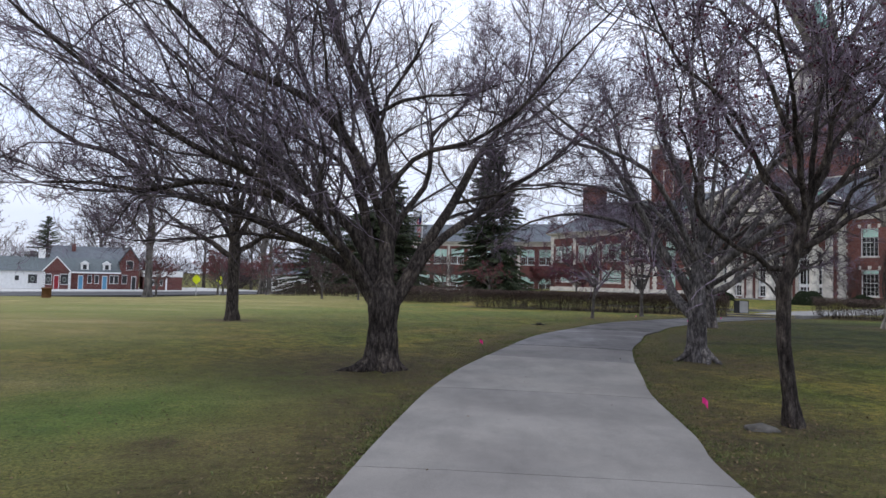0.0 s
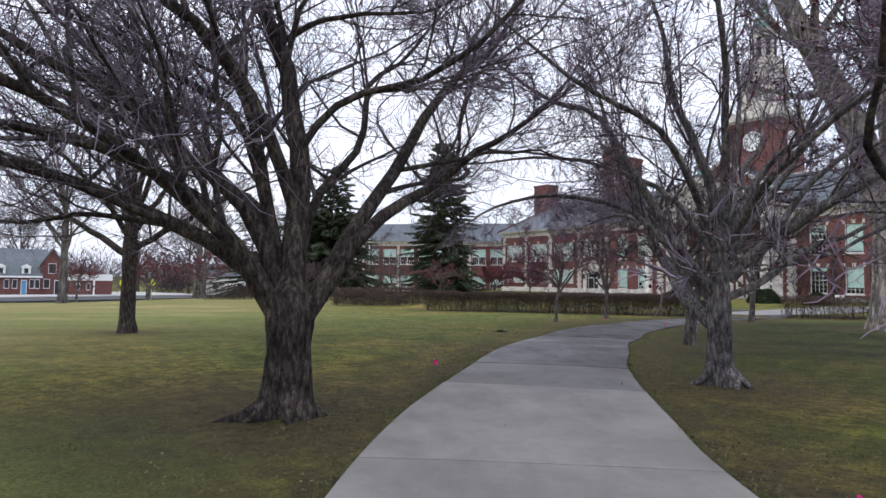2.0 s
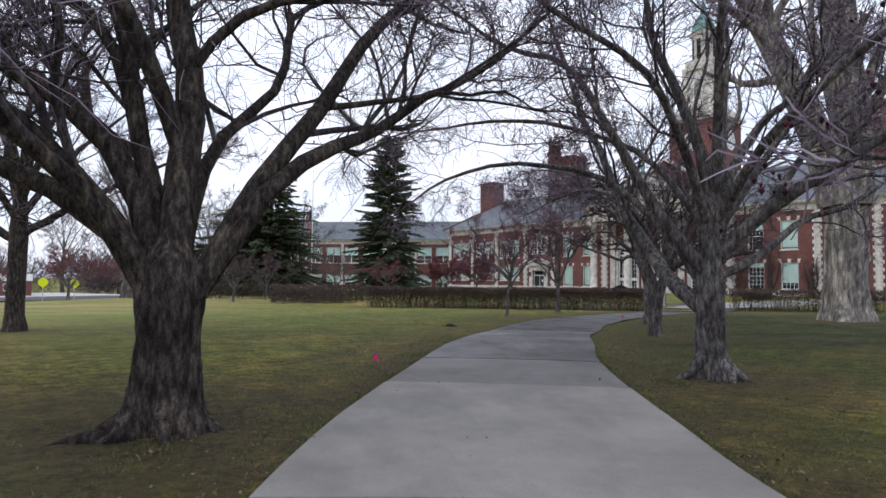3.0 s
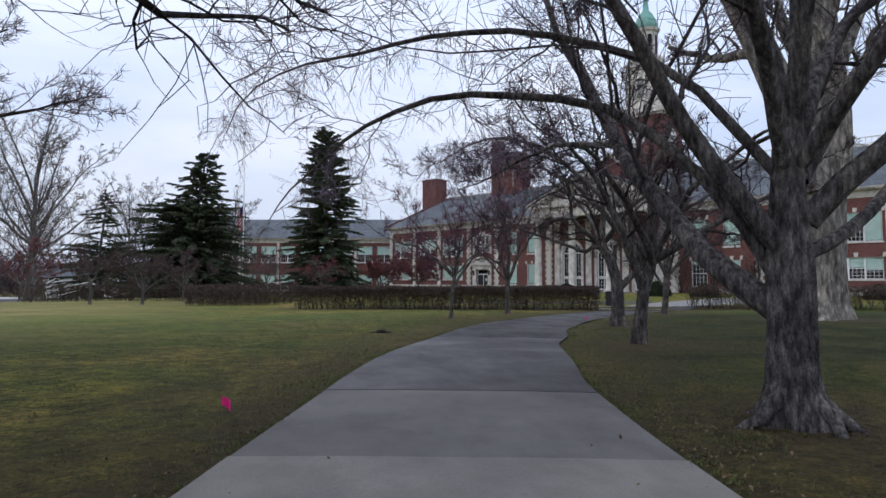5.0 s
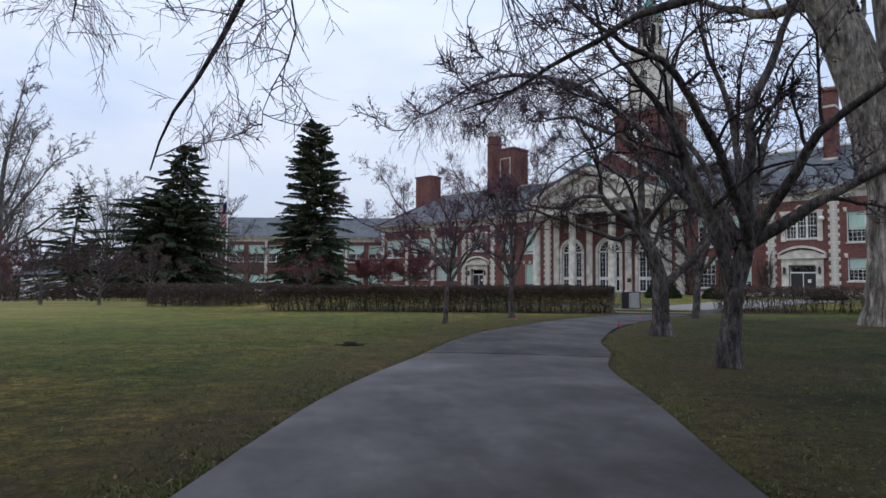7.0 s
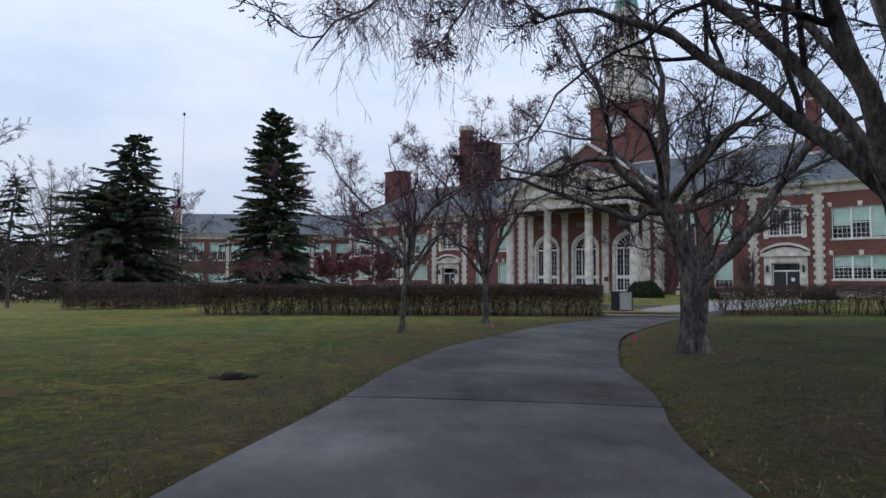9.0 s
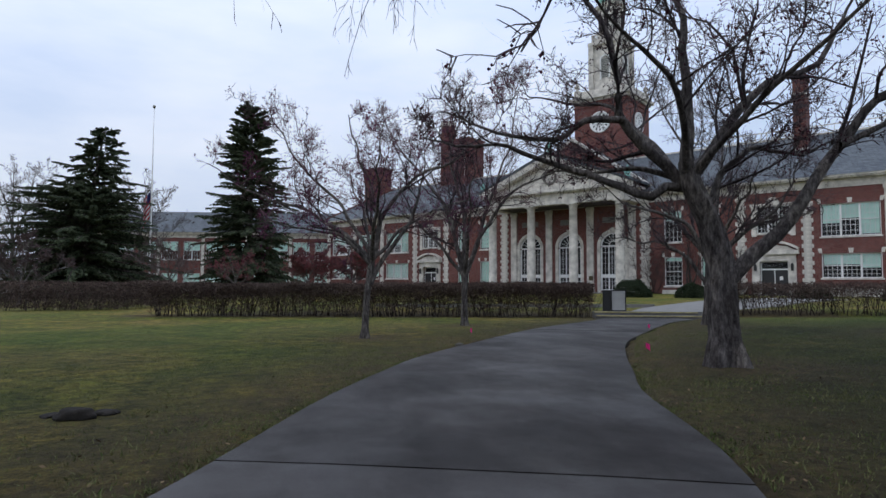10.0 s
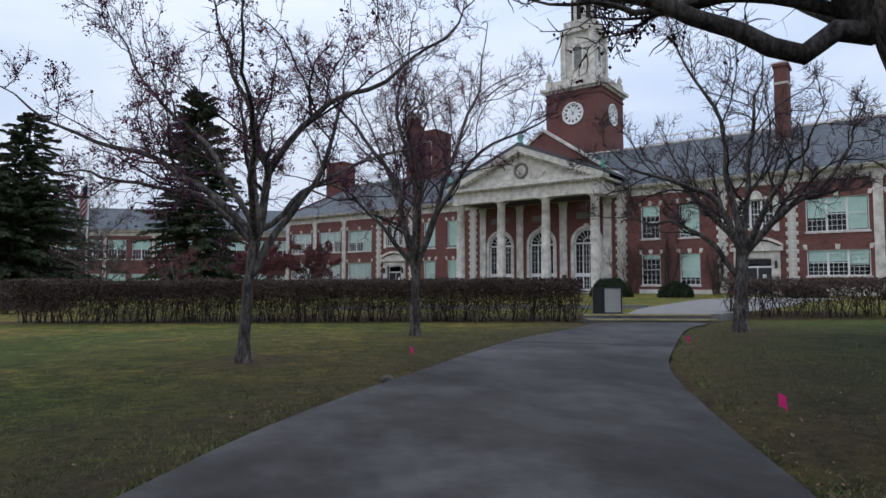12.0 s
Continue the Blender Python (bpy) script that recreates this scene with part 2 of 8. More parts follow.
BARK_PALE = bark_material("sycamore_bark", (0.058, 0.05, 0.044), (0.165, 0.15, 0.135), (0.33, 0.305, 0.275), (1.0, 1.0, 0.2), 8.0)
BARK_FAR = bark_material("grey_bark", (0.05, 0.045, 0.044), (0.105, 0.095, 0.092), (0.18, 0.165, 0.16), scale=9.0)
TWIG = twig_material("twig_bark", (0.1, 0.076, 0.1), (0.26, 0.21, 0.265))
BRANCH = bark_material("branch_bark", (0.03, 0.025, 0.028), (0.082, 0.07, 0.076), (0.165, 0.146, 0.152))
BRANCH_DARK = bark_material("crab_branch_bark", (0.018, 0.014, 0.016), (0.046, 0.038, 0.042), (0.09, 0.078, 0.082))
TWIG_DARK = twig_material("dark_twigs", (0.045, 0.034, 0.038), (0.12, 0.095, 0.1))
TWIG_PLUM = twig_material("plum_twigs", (0.075, 0.04, 0.052), (0.185, 0.105, 0.125))
TWIG_HEDGE = twig_material("hedge_twigs", (0.05, 0.036, 0.031), (0.15, 0.11, 0.092))
TWIG_BROWN = twig_material("brown_twigs", (0.05, 0.034, 0.034), (0.13, 0.092, 0.09))
TWIG_FAR = twig_material("far_twigs", (0.085, 0.073, 0.08), (0.18, 0.158, 0.166))
TWIG_RED = twig_material("red_twigs", (0.1, 0.035, 0.04), (0.24, 0.09, 0.095))
BERRY = twig_material("dried_fruit", (0.02, 0.008, 0.012), (0.075, 0.02, 0.035))
BERRY_PURPLE = twig_material("purple_fruit", (0.045, 0.012, 0.035), (0.15, 0.04, 0.1))
LEAF_DRY = twig_material("dry_leaves", (0.04, 0.028, 0.017), (0.21, 0.15, 0.085))
LEAF_RED = twig_material("purple_leaves", (0.06, 0.015, 0.03), (0.2, 0.05, 0.075))
NEEDLE = twig_material("spruce_needles", (0.026, 0.04, 0.024), (0.1, 0.118, 0.068))
NEEDLE_DARK = twig_material("yew_leaves", (0.014, 0.022, 0.012), (0.04, 0.052, 0.028))
BLADE = twig_material("grass_blades", (0.05, 0.076, 0.02), (0.18, 0.185, 0.08))
BRICK = brick_material("red_brick", (0.115, 0.039, 0.033), (0.19, 0.07, 0.058), (0.21, 0.17, 0.16))
BRICK_DARK = brick_material("dark_brick", (0.12, 0.038, 0.033), (0.18, 0.065, 0.055), (0.2, 0.17, 0.16))
BRICK_RED = brick_material("bright_brick", (0.42, 0.06, 0.035), (0.5, 0.1, 0.06), (0.4, 0.3, 0.26))
STONE = plain("limestone", (0.66, 0.62, 0.555), 0.8, var=0.2, scale=1.7)
WHITE = plain("white_paint", (0.82, 0.82, 0.8), 0.55, var=0.06, scale=2.0)
SLATE = slate_material()
GREEN_ROOF = plain("grey_green_shingle", (0.11, 0.13, 0.135), 0.8, var=0.15, scale=3)
COPPER = plain("copper_patina", (0.2, 0.42, 0.36), 0.6, var=0.12, scale=2)
GLASS = glass_material()
BLIND = plain("mint_blind", (0.66, 0.9, 0.82), 0.8, var=0.05, scale=1.2, bump=0)
# near-black that stands for unlit insides
DARK = plain("inner_shade_black", (0.02, 0.02, 0.022), 0.9, var=0.1, scale=2, bump=0)
BLACK = plain("black_metal", (0.018, 0.018, 0.02), 0.45, spec=0.5)
GREY = plain("grey_panel", (0.4, 0.4, 0.39), 0.6, var=0.08, scale=4)
PINK = plain("pink_vinyl", (0.95, 0.08, 0.4), 0.5, var=0.05)
ASPHALT = plain("asphalt", (0.06, 0.06, 0.062), 0.9, var=0.15, scale=3)
STEP_STONE = plain("dark_step_stone", (0.13, 0.125, 0.12), 0.9, var=0.2, scale=4)
KERB = plain("kerb_concrete", (0.22, 0.213, 0.203), 0.85, var=0.12, scale=3)
BLUE = plain("blue_door_paint", (0.12, 0.33, 0.52), 0.5)
RED_PAINT = plain("red_door_paint", (0.3, 0.02, 0.03), 0.5)
NOSING = plain("worn_yellow_paint", (0.42, 0.36, 0.16), 0.8, var=0.2, scale=5)
YELLOW = plain("yellow_sign", (0.75, 0.85, 0.02), 0.4, var=0.03)
RUST = plain("rusty_steel", (0.2, 0.1, 0.05), 0.8, var=0.2)
ROCK = plain("field_stone", (0.1, 0.092, 0.08), 0.9, var=0.25, scale=7, bump=0.5)
FLAG_RED = plain("flag_red", (0.5, 0.03, 0.05), 0.8, var=0.05)
FLAG_WHITE = plain("flag_white", (0.7, 0.7, 0.7), 0.8, var=0.05)
FLAG_BLUE = plain("flag_blue", (0.03, 0.04, 0.16), 0.8, var=0.05)
# dark tone that paints the shade under the portico roof
SOFFIT = plain("soffit_shade_tone", (0.07, 0.06, 0.054), 0.8, var=0.15, scale=3)
# dim stone: weathering on the wreath, painted porch shade on the wall panels
WEATHERED_SHADED = plain("weathered_shaded_carving", (0.2, 0.19, 0.17), 0.9)
BRASS = plain("brass_plate", (0.1, 0.085, 0.05), 0.4, 0.8)


# ---- building blocks ----
def mesh_object(name, bm, material, smooth=False):
    me = bpy.data.meshes.new(name)
    bm.to_mesh(me)
    bm.free()
    for mt in material if isinstance(material, (list, tuple)) else [material]:
        me.materials.append(mt)
    if smooth:
        me.polygons.foreach_set("use_smooth", [True] * len(me.polygons))
    return new(name, me)


def part(name, bm, material, parent, label="", smooth=False):
    ob = mesh_object(name, bm, material, smooth)
    ob.parent = parent
    return tagged(ob, label) if label else ob


def empty(name, m, label, category, group="", kind=""):
    ob = new(name)
    ob.empty_display_size = 0.2
    ob.matrix_world = m
    return tagged(ob, label, category, group, kind)


def box(bm, x0, x1, y0, y1, z0, z1):
    v = [bm.verts.new((x, y, z)) for z in (z0, z1) for y in (y0, y1) for x in (x0, x1)]
    for f in ((0, 2, 3, 1), (4, 5, 7, 6), (0, 1, 5, 4), (2, 6, 7, 3), (0, 4, 6, 2), (1, 3, 7, 5)):
        bm.faces.new([v[i] for i in f])


def boxes(*rows):
    bm = bmesh.new()
    for r in rows:
        box(bm, *r)
    return bm


def prism(bm, pts, axis, a, b):
    """Extrudes a polygon in the plane across axis ('x', 'y' or 'z') from a to b."""
    def place(p, q):
        return {"x": (q, p[0], p[1]), "y": (p[0], q, p[1]), "z": (p[0], p[1], q)}[axis]
    lo, hi = [bm.verts.new(place(p, a)) for p in pts], [bm.verts.new(place(p, b)) for p in pts]
    bm.faces.new(lo[::-1]), bm.faces.new(hi)
    for i in range(len(pts)):
        j = (i + 1) % len(pts)
        bm.faces.new((lo[i], lo[j], hi[j], hi[i]))
    bmesh.ops.recalc_face_normals(bm, faces=bm.faces[:])


def lathe(bm, profile, sides=16, cx=0.0, cy=0.0, turn=0.0, capped=True):
    """A turned body from (radius, height) pairs."""
    rings = []
    for r, z in profile:
        rings.append([bm.verts.new((cx + r * math.cos(turn + 2 * math.pi * i / sides), cy + r * math.sin(turn + 2 * math.pi * i / sides), z)) for i in range(sides)])
    for lo, hi in zip(rings, rings[1:]):
        for i in range(sides):
            j = (i + 1) % sides
            bm.faces.new((lo[i], lo[j], hi[j], hi[i]))
    if capped:
        bm.faces.new(rings[0][::-1]), bm.faces.new(rings[-1])


def wall(bm, x0, x1, z0, z1, y0, y1, holes=()):
    """A wall slab with rectangular openings that go through it; y0 is its outer face."""
    xs = sorted({x0, x1, *[h[0] for h in holes], *[h[1] for h in holes]})
    zs = sorted({z0, z1, *[h[2] for h in holes], *[h[3] for h in holes]})
    xs, zs = [x for x in xs if x0 <= x <= x1], [z for z in zs if z0 <= z <= z1]
    grid = {}

    def vert(i, k, y):
        key = (i, k, y)
        if key not in grid:
            grid[key] = bm.verts.new((xs[i], y, zs[k]))
        return grid[key]

    def solid(i, k):
        if not (0 <= i < len(xs) - 1 and 0 <= k < len(zs) - 1):
            return False
        cx, cz = (xs[i] + xs[i + 1]) / 2, (zs[k] + zs[k + 1]) / 2
        return not any(a < cx < b and c < cz < d for a, b, c, d in holes)

    for i in range(len(xs) - 1):
        for k in range(len(zs) - 1):
            if not solid(i, k):
                continue
            a, b, c, d = (i, k), (i + 1, k), (i + 1, k + 1), (i, k + 1)
            bm.faces.new([vert(*q, y0) for q in (a, b, c, d)])
            bm.faces.new([vert(*q, y1) for q in (d, c, b, a)])
            for near, (p, q) in (((i, k - 1), (a, b)), ((i + 1, k), (b, c)), ((i, k + 1), (c, d)), ((i - 1, k), (d, a))):
                if not solid(*near):
                    bm.faces.new((vert(*q, y0), vert(*p, y0), vert(*p, y1), vert(*q, y1)))


def fast_mesh(name, verts, faces, material, smooth=True):
    """One mesh from arrays of corners and of quads or triangles."""
    me = bpy.data.meshes.new(name)
    verts, faces = np.asarray(verts, np.float32).reshape(-1, 3), np.asarray(faces, np.int32)
    n, k = faces.shape
    me.vertices.add(len(verts))
    me.vertices.foreach_set("co", verts.ravel())
    me.loops.add(n * k)
    me.loops.foreach_set("vertex_index", faces.ravel())
    me.polygons.add(n)
    me.polygons.foreach_set("loop_start", np.arange(0, n * k, k, dtype=np.int32))
    if smooth:
        me.polygons.foreach_set("use_smooth", np.ones(n, bool))
    me.materials.append(material)
    me.update(calc_edges=True)
    return me


def unit(v):
    return v / np.maximum(np.linalg.norm(v, axis=-1, keepdims=True), 1e-9)


def tubes(pts, rad, sides):
    """Tapered tubes along many curves at once: pts is (n, k, 3), rad is (n, k)."""
    n, k, _ = pts.shape
    tan = np.empty_like(pts)
    tan[:, 1:-1], tan[:, 0], tan[:, -1] = pts[:, 2:] - pts[:, :-2], pts[:, 1] - pts[:, 0], pts[:, -1] - pts[:, -2]
    tan = unit(tan)
    ref = np.where(np.abs(tan[:, :1, 2:3]) > 0.9, np.array([1.0, 0, 0]), np.array([0, 0, 1.0]))
    ref = np.broadcast_to(ref, pts.shape)
    a = unit(np.cross(tan, ref))
    b = np.cross(tan, a)
    ang = np.arange(sides) * 2 * np.pi / sides
    v = pts[:, :, None] + rad[:, :, None, None] * (a[:, :, None] * np.cos(ang)[:, None] + b[:, :, None] * np.sin(ang)[:, None])
    idx = np.arange(n * k * sides).reshape(n, k, sides)
    nxt = np.roll(idx, -1, axis=2)
    f = np.stack([idx[:, :-1], nxt[:, :-1], nxt[:, 1:], idx[:, 1:]], -1).reshape(-1, 4)
    return v.reshape(-1, 3), f


def ribbons(pts, rad, rng):
    """Flat strips for twigs too fine to show their roundness."""
    n, k, _ = pts.shape
    side = unit(np.cross(unit(pts[:, -1] - pts[:, 0]), rng.normal(size=(n, 3))))[:, None] * rad[:, :, None]
    v = np.stack([pts - side, pts + side], 2)
    idx = np.arange(n * k * 2).reshape(n, k, 2)
    f = np.stack([idx[:, :-1, 0], idx[:, :-1, 1], idx[:, 1:, 1], idx[:, 1:, 0]], -1).reshape(-1, 4)
    return v.reshape(-1, 3), f


def joined(chunks):
    vs, fs, at = [], [], 0
    for v, f in chunks:
        vs.append(v), fs.append(f + at)
        at += len(v)
    return np.concatenate(vs), np.concatenate(fs)


def grow(start, way, length, radius, steps, wob, lift, tip, rng):
    n = len(start)
    pts = np.zeros((n, steps + 1, 3))
    pts[:, 0] = start
    d = unit(way)
    for k in range(steps):
        d = unit(d + rng.normal(0, wob, (n, 3)) + np.array([0, 0, lift]))
        pts[:, k + 1] = pts[:, k] + d * (length / steps)[:, None]
    return pts, radius[:, None] * np.linspace(1, tip, steps + 1)[None] ** 1.0


def sprout(pts, rad, length, each, lo, hi, ratio, angles, up, rng, thick=0.45):
    """Side shoots along the curves pts: their starts, ways, lengths and radii."""
    n, k, _ = pts.shape
    t = rng.uniform(lo, hi, (n, each))
    t[:, 0] = 0.97
    f = t * (k - 1)
    i = np.minimum(f.astype(int), k - 2)
    w = (f - i)[..., None]
    row = np.arange(n)[:, None]
    start = pts[row, i] * (1 - w) + pts[row, i + 1] * w
    axis = unit(pts[row, i + 1] - pts[row, i])
    side = unit(np.cross(axis, rng.normal(size=(n, each, 3))))
    side = unit(side + np.array([0, 0, up]))
    a = np.radians(rng.uniform(*angles, (n, each)))[..., None]
    way = axis * np.cos(a) + side * np.sin(a)
    r = (rad[row, i] * (1 - w[..., 0]) + rad[row, i + 1] * w[..., 0]) * thick
    ln = length[:, None] * ratio * (1.15 - 0.75 * t) * rng.uniform(0.6, 1.25, (n, each))
    return start.reshape(-1, 3), way.reshape(-1, 3), ln.ravel(), r.ravel()


def ground_z(x, y):
    """The lawn falls gently from the start of the walk, dips a little, and levels out."""
    d = (x + 0.35) * -0.0837 + (y + 6) * 0.9965
    z = -0.01571 * np.clip(d, -40, 36) - 0.1 * np.exp(-((d - 8) / 5) ** 2)
    west = np.clip((-x - 14) / 36, 0, 1)
    # the turf behind the hedge lies a little higher
    rise = np.clip(((x - 11.78) * 0.341 + (y - 27.0) * 0.94 - 1.3) / 1.6, 0, 1) * np.clip((x + 4) / 4, 0, 1)
    far = np.clip((d - 52) / 50, 0, 1) * np.clip((12 - x) / 14, 0, 1)
    return z + 0.19 * rise * rise * (3 - 2 * rise) - 1.15 * west * west * (3 - 2 * west) - 0.9 * far * far * (3 - 2 * far)


def gz(x, y):
    return float(ground_z(np.float64(x), np.float64(y)))


# ---- ground, walk and steps ----
LEFT_EDGE = [(-1.25, -16.0), (-1.27, -8.0), (-1.27, -2.5), (-1.24, -0.6), (-1.14, 1.5), (-0.9, 3.4), (-0.5, 5.25), (-0.03, 7.15), (0.3, 8.5), (0.75, 10.1), (1.27, 11.5), (2.05, 13.3), (2.75, 15.1), (3.5, 16.68), (4.1, 17.8), (5.3, 19.6), (7.74, 22.78), (10.6, 25.6), (11.78, 27.0)]
RIGHT_EDGE = [(1.15, -16.0), (1.16, -8.0), (1.21, -2.1), (1.4, -0.45), (1.65, 1.8), (1.88, 3.2), (2.2, 5.2), (2.45, 6.5), (2.7, 7.6), (3.28, 9.4), (3.9, 11.5), (4.65, 13.0), (5.3, 14.7), (5.9, 15.8), (6.85, 17.5), (8.0, 19.3), (9.7, 21.4), (12.3, 24.3), (14.4, 26.05)]
TREES_AT = [(-8.6, 12.8, 0.9), (-2.06, 3.3, 2.4), (3.35, 5.6, 1.9), (2.53, 0.2, 0.8), (3.9, 21.2, 0.8), (6.75, 24.6, 0.8), (5.25, 11.4, 1.5), (7.15, 16.1, 1.5), (12.4, 23.2, 1.2), (15.0, 18.3, 2.2)]


def slimmer(pts, by, y0, y1):
    return [(x - by if y0 <= y <= y1 else x, y) for x, y in pts]


LEFT_EDGE, RIGHT_EDGE = slimmer(LEFT_EDGE, -0.06, 18.5, 24.0), slimmer(RIGHT_EDGE, 0.06, 1.0, 20.0)


def smooth_line(pts, steps):
    """A Catmull-Rom line through the points, evenly refined."""
    p = np.array([pts[0], *pts, pts[-1]], float)
    out = []
    for i in range(1, len(p) - 2):
        for k in range(steps):
            t = k / steps
            out.append(0.5 * (2 * p[i] + (p[i + 1] - p[i - 1]) * t + (2 * p[i - 1] - 5 * p[i] + 4 * p[i + 1] - p[i + 2]) * t * t + (3 * p[i] - p[i - 1] - 3 * p[i + 1] + p[i + 2]) * t ** 3))
    return np.array(out + [p[-1]])


EDGE_L, EDGE_R = smooth_line(LEFT_EDGE, 12), smooth_line(RIGHT_EDGE, 12)


def grid_axis(lo, hi, fine, reach):
    inner = np.arange(lo, hi + 1e-6, fine)
    grow_out, step, at = [], fine, 0.0
    while at < reach:
        step *= 1.22
        at += step
        grow_out.append(at)
    grow_out = np.array(grow_out)
    return np.concatenate([lo - grow_out[::-1], inner, hi + grow_out])


MAIN_HEDGE = [(-1.7, 32.5), (3.6, 31.4), (8.1, 29.9), (12.2, 28.3)]
COURT_HEDGE = [(16.2, 27.6), (20.0, 26.2), (26.0, 23.6), (34.0, 20.0)]


def build_ground():
    xs, ys = grid_axis(-14, 18, 0.3, 2400), grid_axis(-9, 34, 0.3, 2400)
    X, Y = np.meshgrid(xs, ys)
    Z = ground_z(X, Y)
    rng = np.random.default_rng(3)
    P = np.stack([X, Y], -1).reshape(-1, 2)
    edges = np.concatenate([EDGE_L, EDGE_R])
    dist = np.full(len(P), 9.0)
    near = (np.abs(P[:, 0]) < 20) & (P[:, 1] > -16) & (P[:, 1] < 36)
    dist[near] = np.min(np.linalg.norm(P[near][:, None] - edges[None], axis=2), axis=1)
    worn = np.clip(1 - dist / 2.3, 0, 1) ** 1.2 * 0.95
    for tx, ty, r in TREES_AT:
        d = np.linalg.norm(P - (tx, ty), axis=1)
        worn = np.maximum(worn, np.clip(1.15 - d / (r * 1.25), 0, 1))
    # thin trodden spots on the open turf
    for tx, ty, r in ((-2.75, -1.55, 0.55), (-2.2, -2.4, 0.5), (-1.75, -1.3, 0.4), (-2.9, 1.9, 0.6), (-1.75, 2.2, 0.9), (-1.9, 0.6, 0.5)):
        worn = np.maximum(worn, np.clip(1.05 - np.linalg.norm(P - (tx, ty), axis=1) / r, 0, 0.8))
    # dead leaves and bare earth under the hedges
    for line in (MAIN_HEDGE, COURT_HEDGE):
        a = smooth_line(line, 12)
        d = np.full(len(P), 9.0)
        d[near] = np.min(np.linalg.norm(P[near][:, None] - a[None], axis=2), axis=1)
        worn = np.maximum(worn, np.clip(1.7 - d / 0.75, 0, 1))
    # the lawn is trodden under the walk, so it stays below the slabs
    centre = (EDGE_L + EDGE_R) / 2
    inside = np.zeros(len(P), bool)
    dc = np.linalg.norm(P[near][:, None] - centre[None], axis=2)
    half = np.linalg.norm(EDGE_R - EDGE_L, axis=1) / 2
    j = dc.argmin(1)
    inside[near] = dc[np.arange(len(j)), j] < half[j] - 0.1
    Z = Z.ravel() + rng.normal(0, 0.006, len(P)) * (dist < 9)
    Z[inside] -= 0.06
    nx, ny = len(xs), len(ys)
    idx = np.arange(nx * ny).reshape(ny, nx)
    F = np.stack([idx[:-1, :-1], idx[:-1, 1:], idx[1:, 1:], idx[1:, :-1]], -1).reshape(-1, 4)
    me = fast_mesh("ground", np.column_stack([P, Z]), F, LAWN)
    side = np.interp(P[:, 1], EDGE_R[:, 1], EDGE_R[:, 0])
    # mask of the painted tree shade, from the walk's right edge outwards
    turf_shade = np.clip((P[:, 0] - side) / 0.9, 0, 1) * np.clip((P[:, 1] - 4.5) / 5.0, 0, 1) * np.clip((27.0 - P[:, 1]) / 5.0, 0, 1)
    west = np.interp(P[:, 1], EDGE_L[:, 1], EDGE_L[:, 0]) - P[:, 0]
    # a weaker share of the same dark tone left of the walk
    turf_shade = np.maximum(turf_shade, 0.34 * np.clip(west / 0.6, 0, 1) * np.clip((P[:, 1] - 7.0) / 5.0, 0, 1) * np.clip((30.0 - P[:, 1]) / 6.0, 0, 1) * np.clip((16 - west) / 10, 0, 1))
    dry = np.clip((-P[:, 0] - 3.5) / 10, 0, 1) * np.clip((70 + P[:, 0]) / 20, 0, 1)
    dry = np.maximum(dry, 0.62 * np.clip((7 - P[:, 1]) / 7, 0, 1) * np.clip((-P[:, 0] - 0.9) / 1.2, 0, 1))
    dry = np.maximum(dry, 0.4 * np.clip((3 - P[:, 1]) / 5, 0, 1) * np.clip((P[:, 0] - 1.2) / 1.2, 0, 1))
    lush = np.exp(-(((P[:, 0] + 4.3) / 1.5) ** 2 + ((P[:, 1] + 0.6) / 1.5) ** 2)) + 0.5 * np.exp(-(((P[:, 0] + 3.4) / 1.2) ** 2 + ((P[:, 1] - 1.6) / 1.4) ** 2))
    # the bank by the steps and the lawn before the long hedge stay green
    lush = lush + 0.55 * np.clip((P[:, 0] - side - 0.5) / 1.2, 0, 1) * np.clip((P[:, 1] - 18.5) / 3.0, 0, 1) * np.clip((27.0 - P[:, 1]) / 2.0, 0, 1)
    lush = lush + 0.3 * np.clip((west - 3.0) / 3.0, 0, 1) * np.clip((P[:, 1] - 11.0) / 5.0, 0, 1) * np.clip((29.0 - P[:, 1]) / 5.0, 0, 1)
    me.attributes.new("lush", "FLOAT", "POINT").data.foreach_set("value", lush.astype(np.float32))
    me.attributes.new("dry", "FLOAT", "POINT").data.foreach_set("value", dry.astype(np.float32))
    me.attributes.new("turf_shade", "FLOAT", "POINT").data.foreach_set("value", turf_shade.astype(np.float32))
    me.attributes.new("worn", "FLOAT", "POINT").data.foreach_set("value", worn.astype(np.float32))
    return tagged(new("ground", me), "winter lawn of green and straw-brown grass", "lawn", kind="structure")


build_ground()


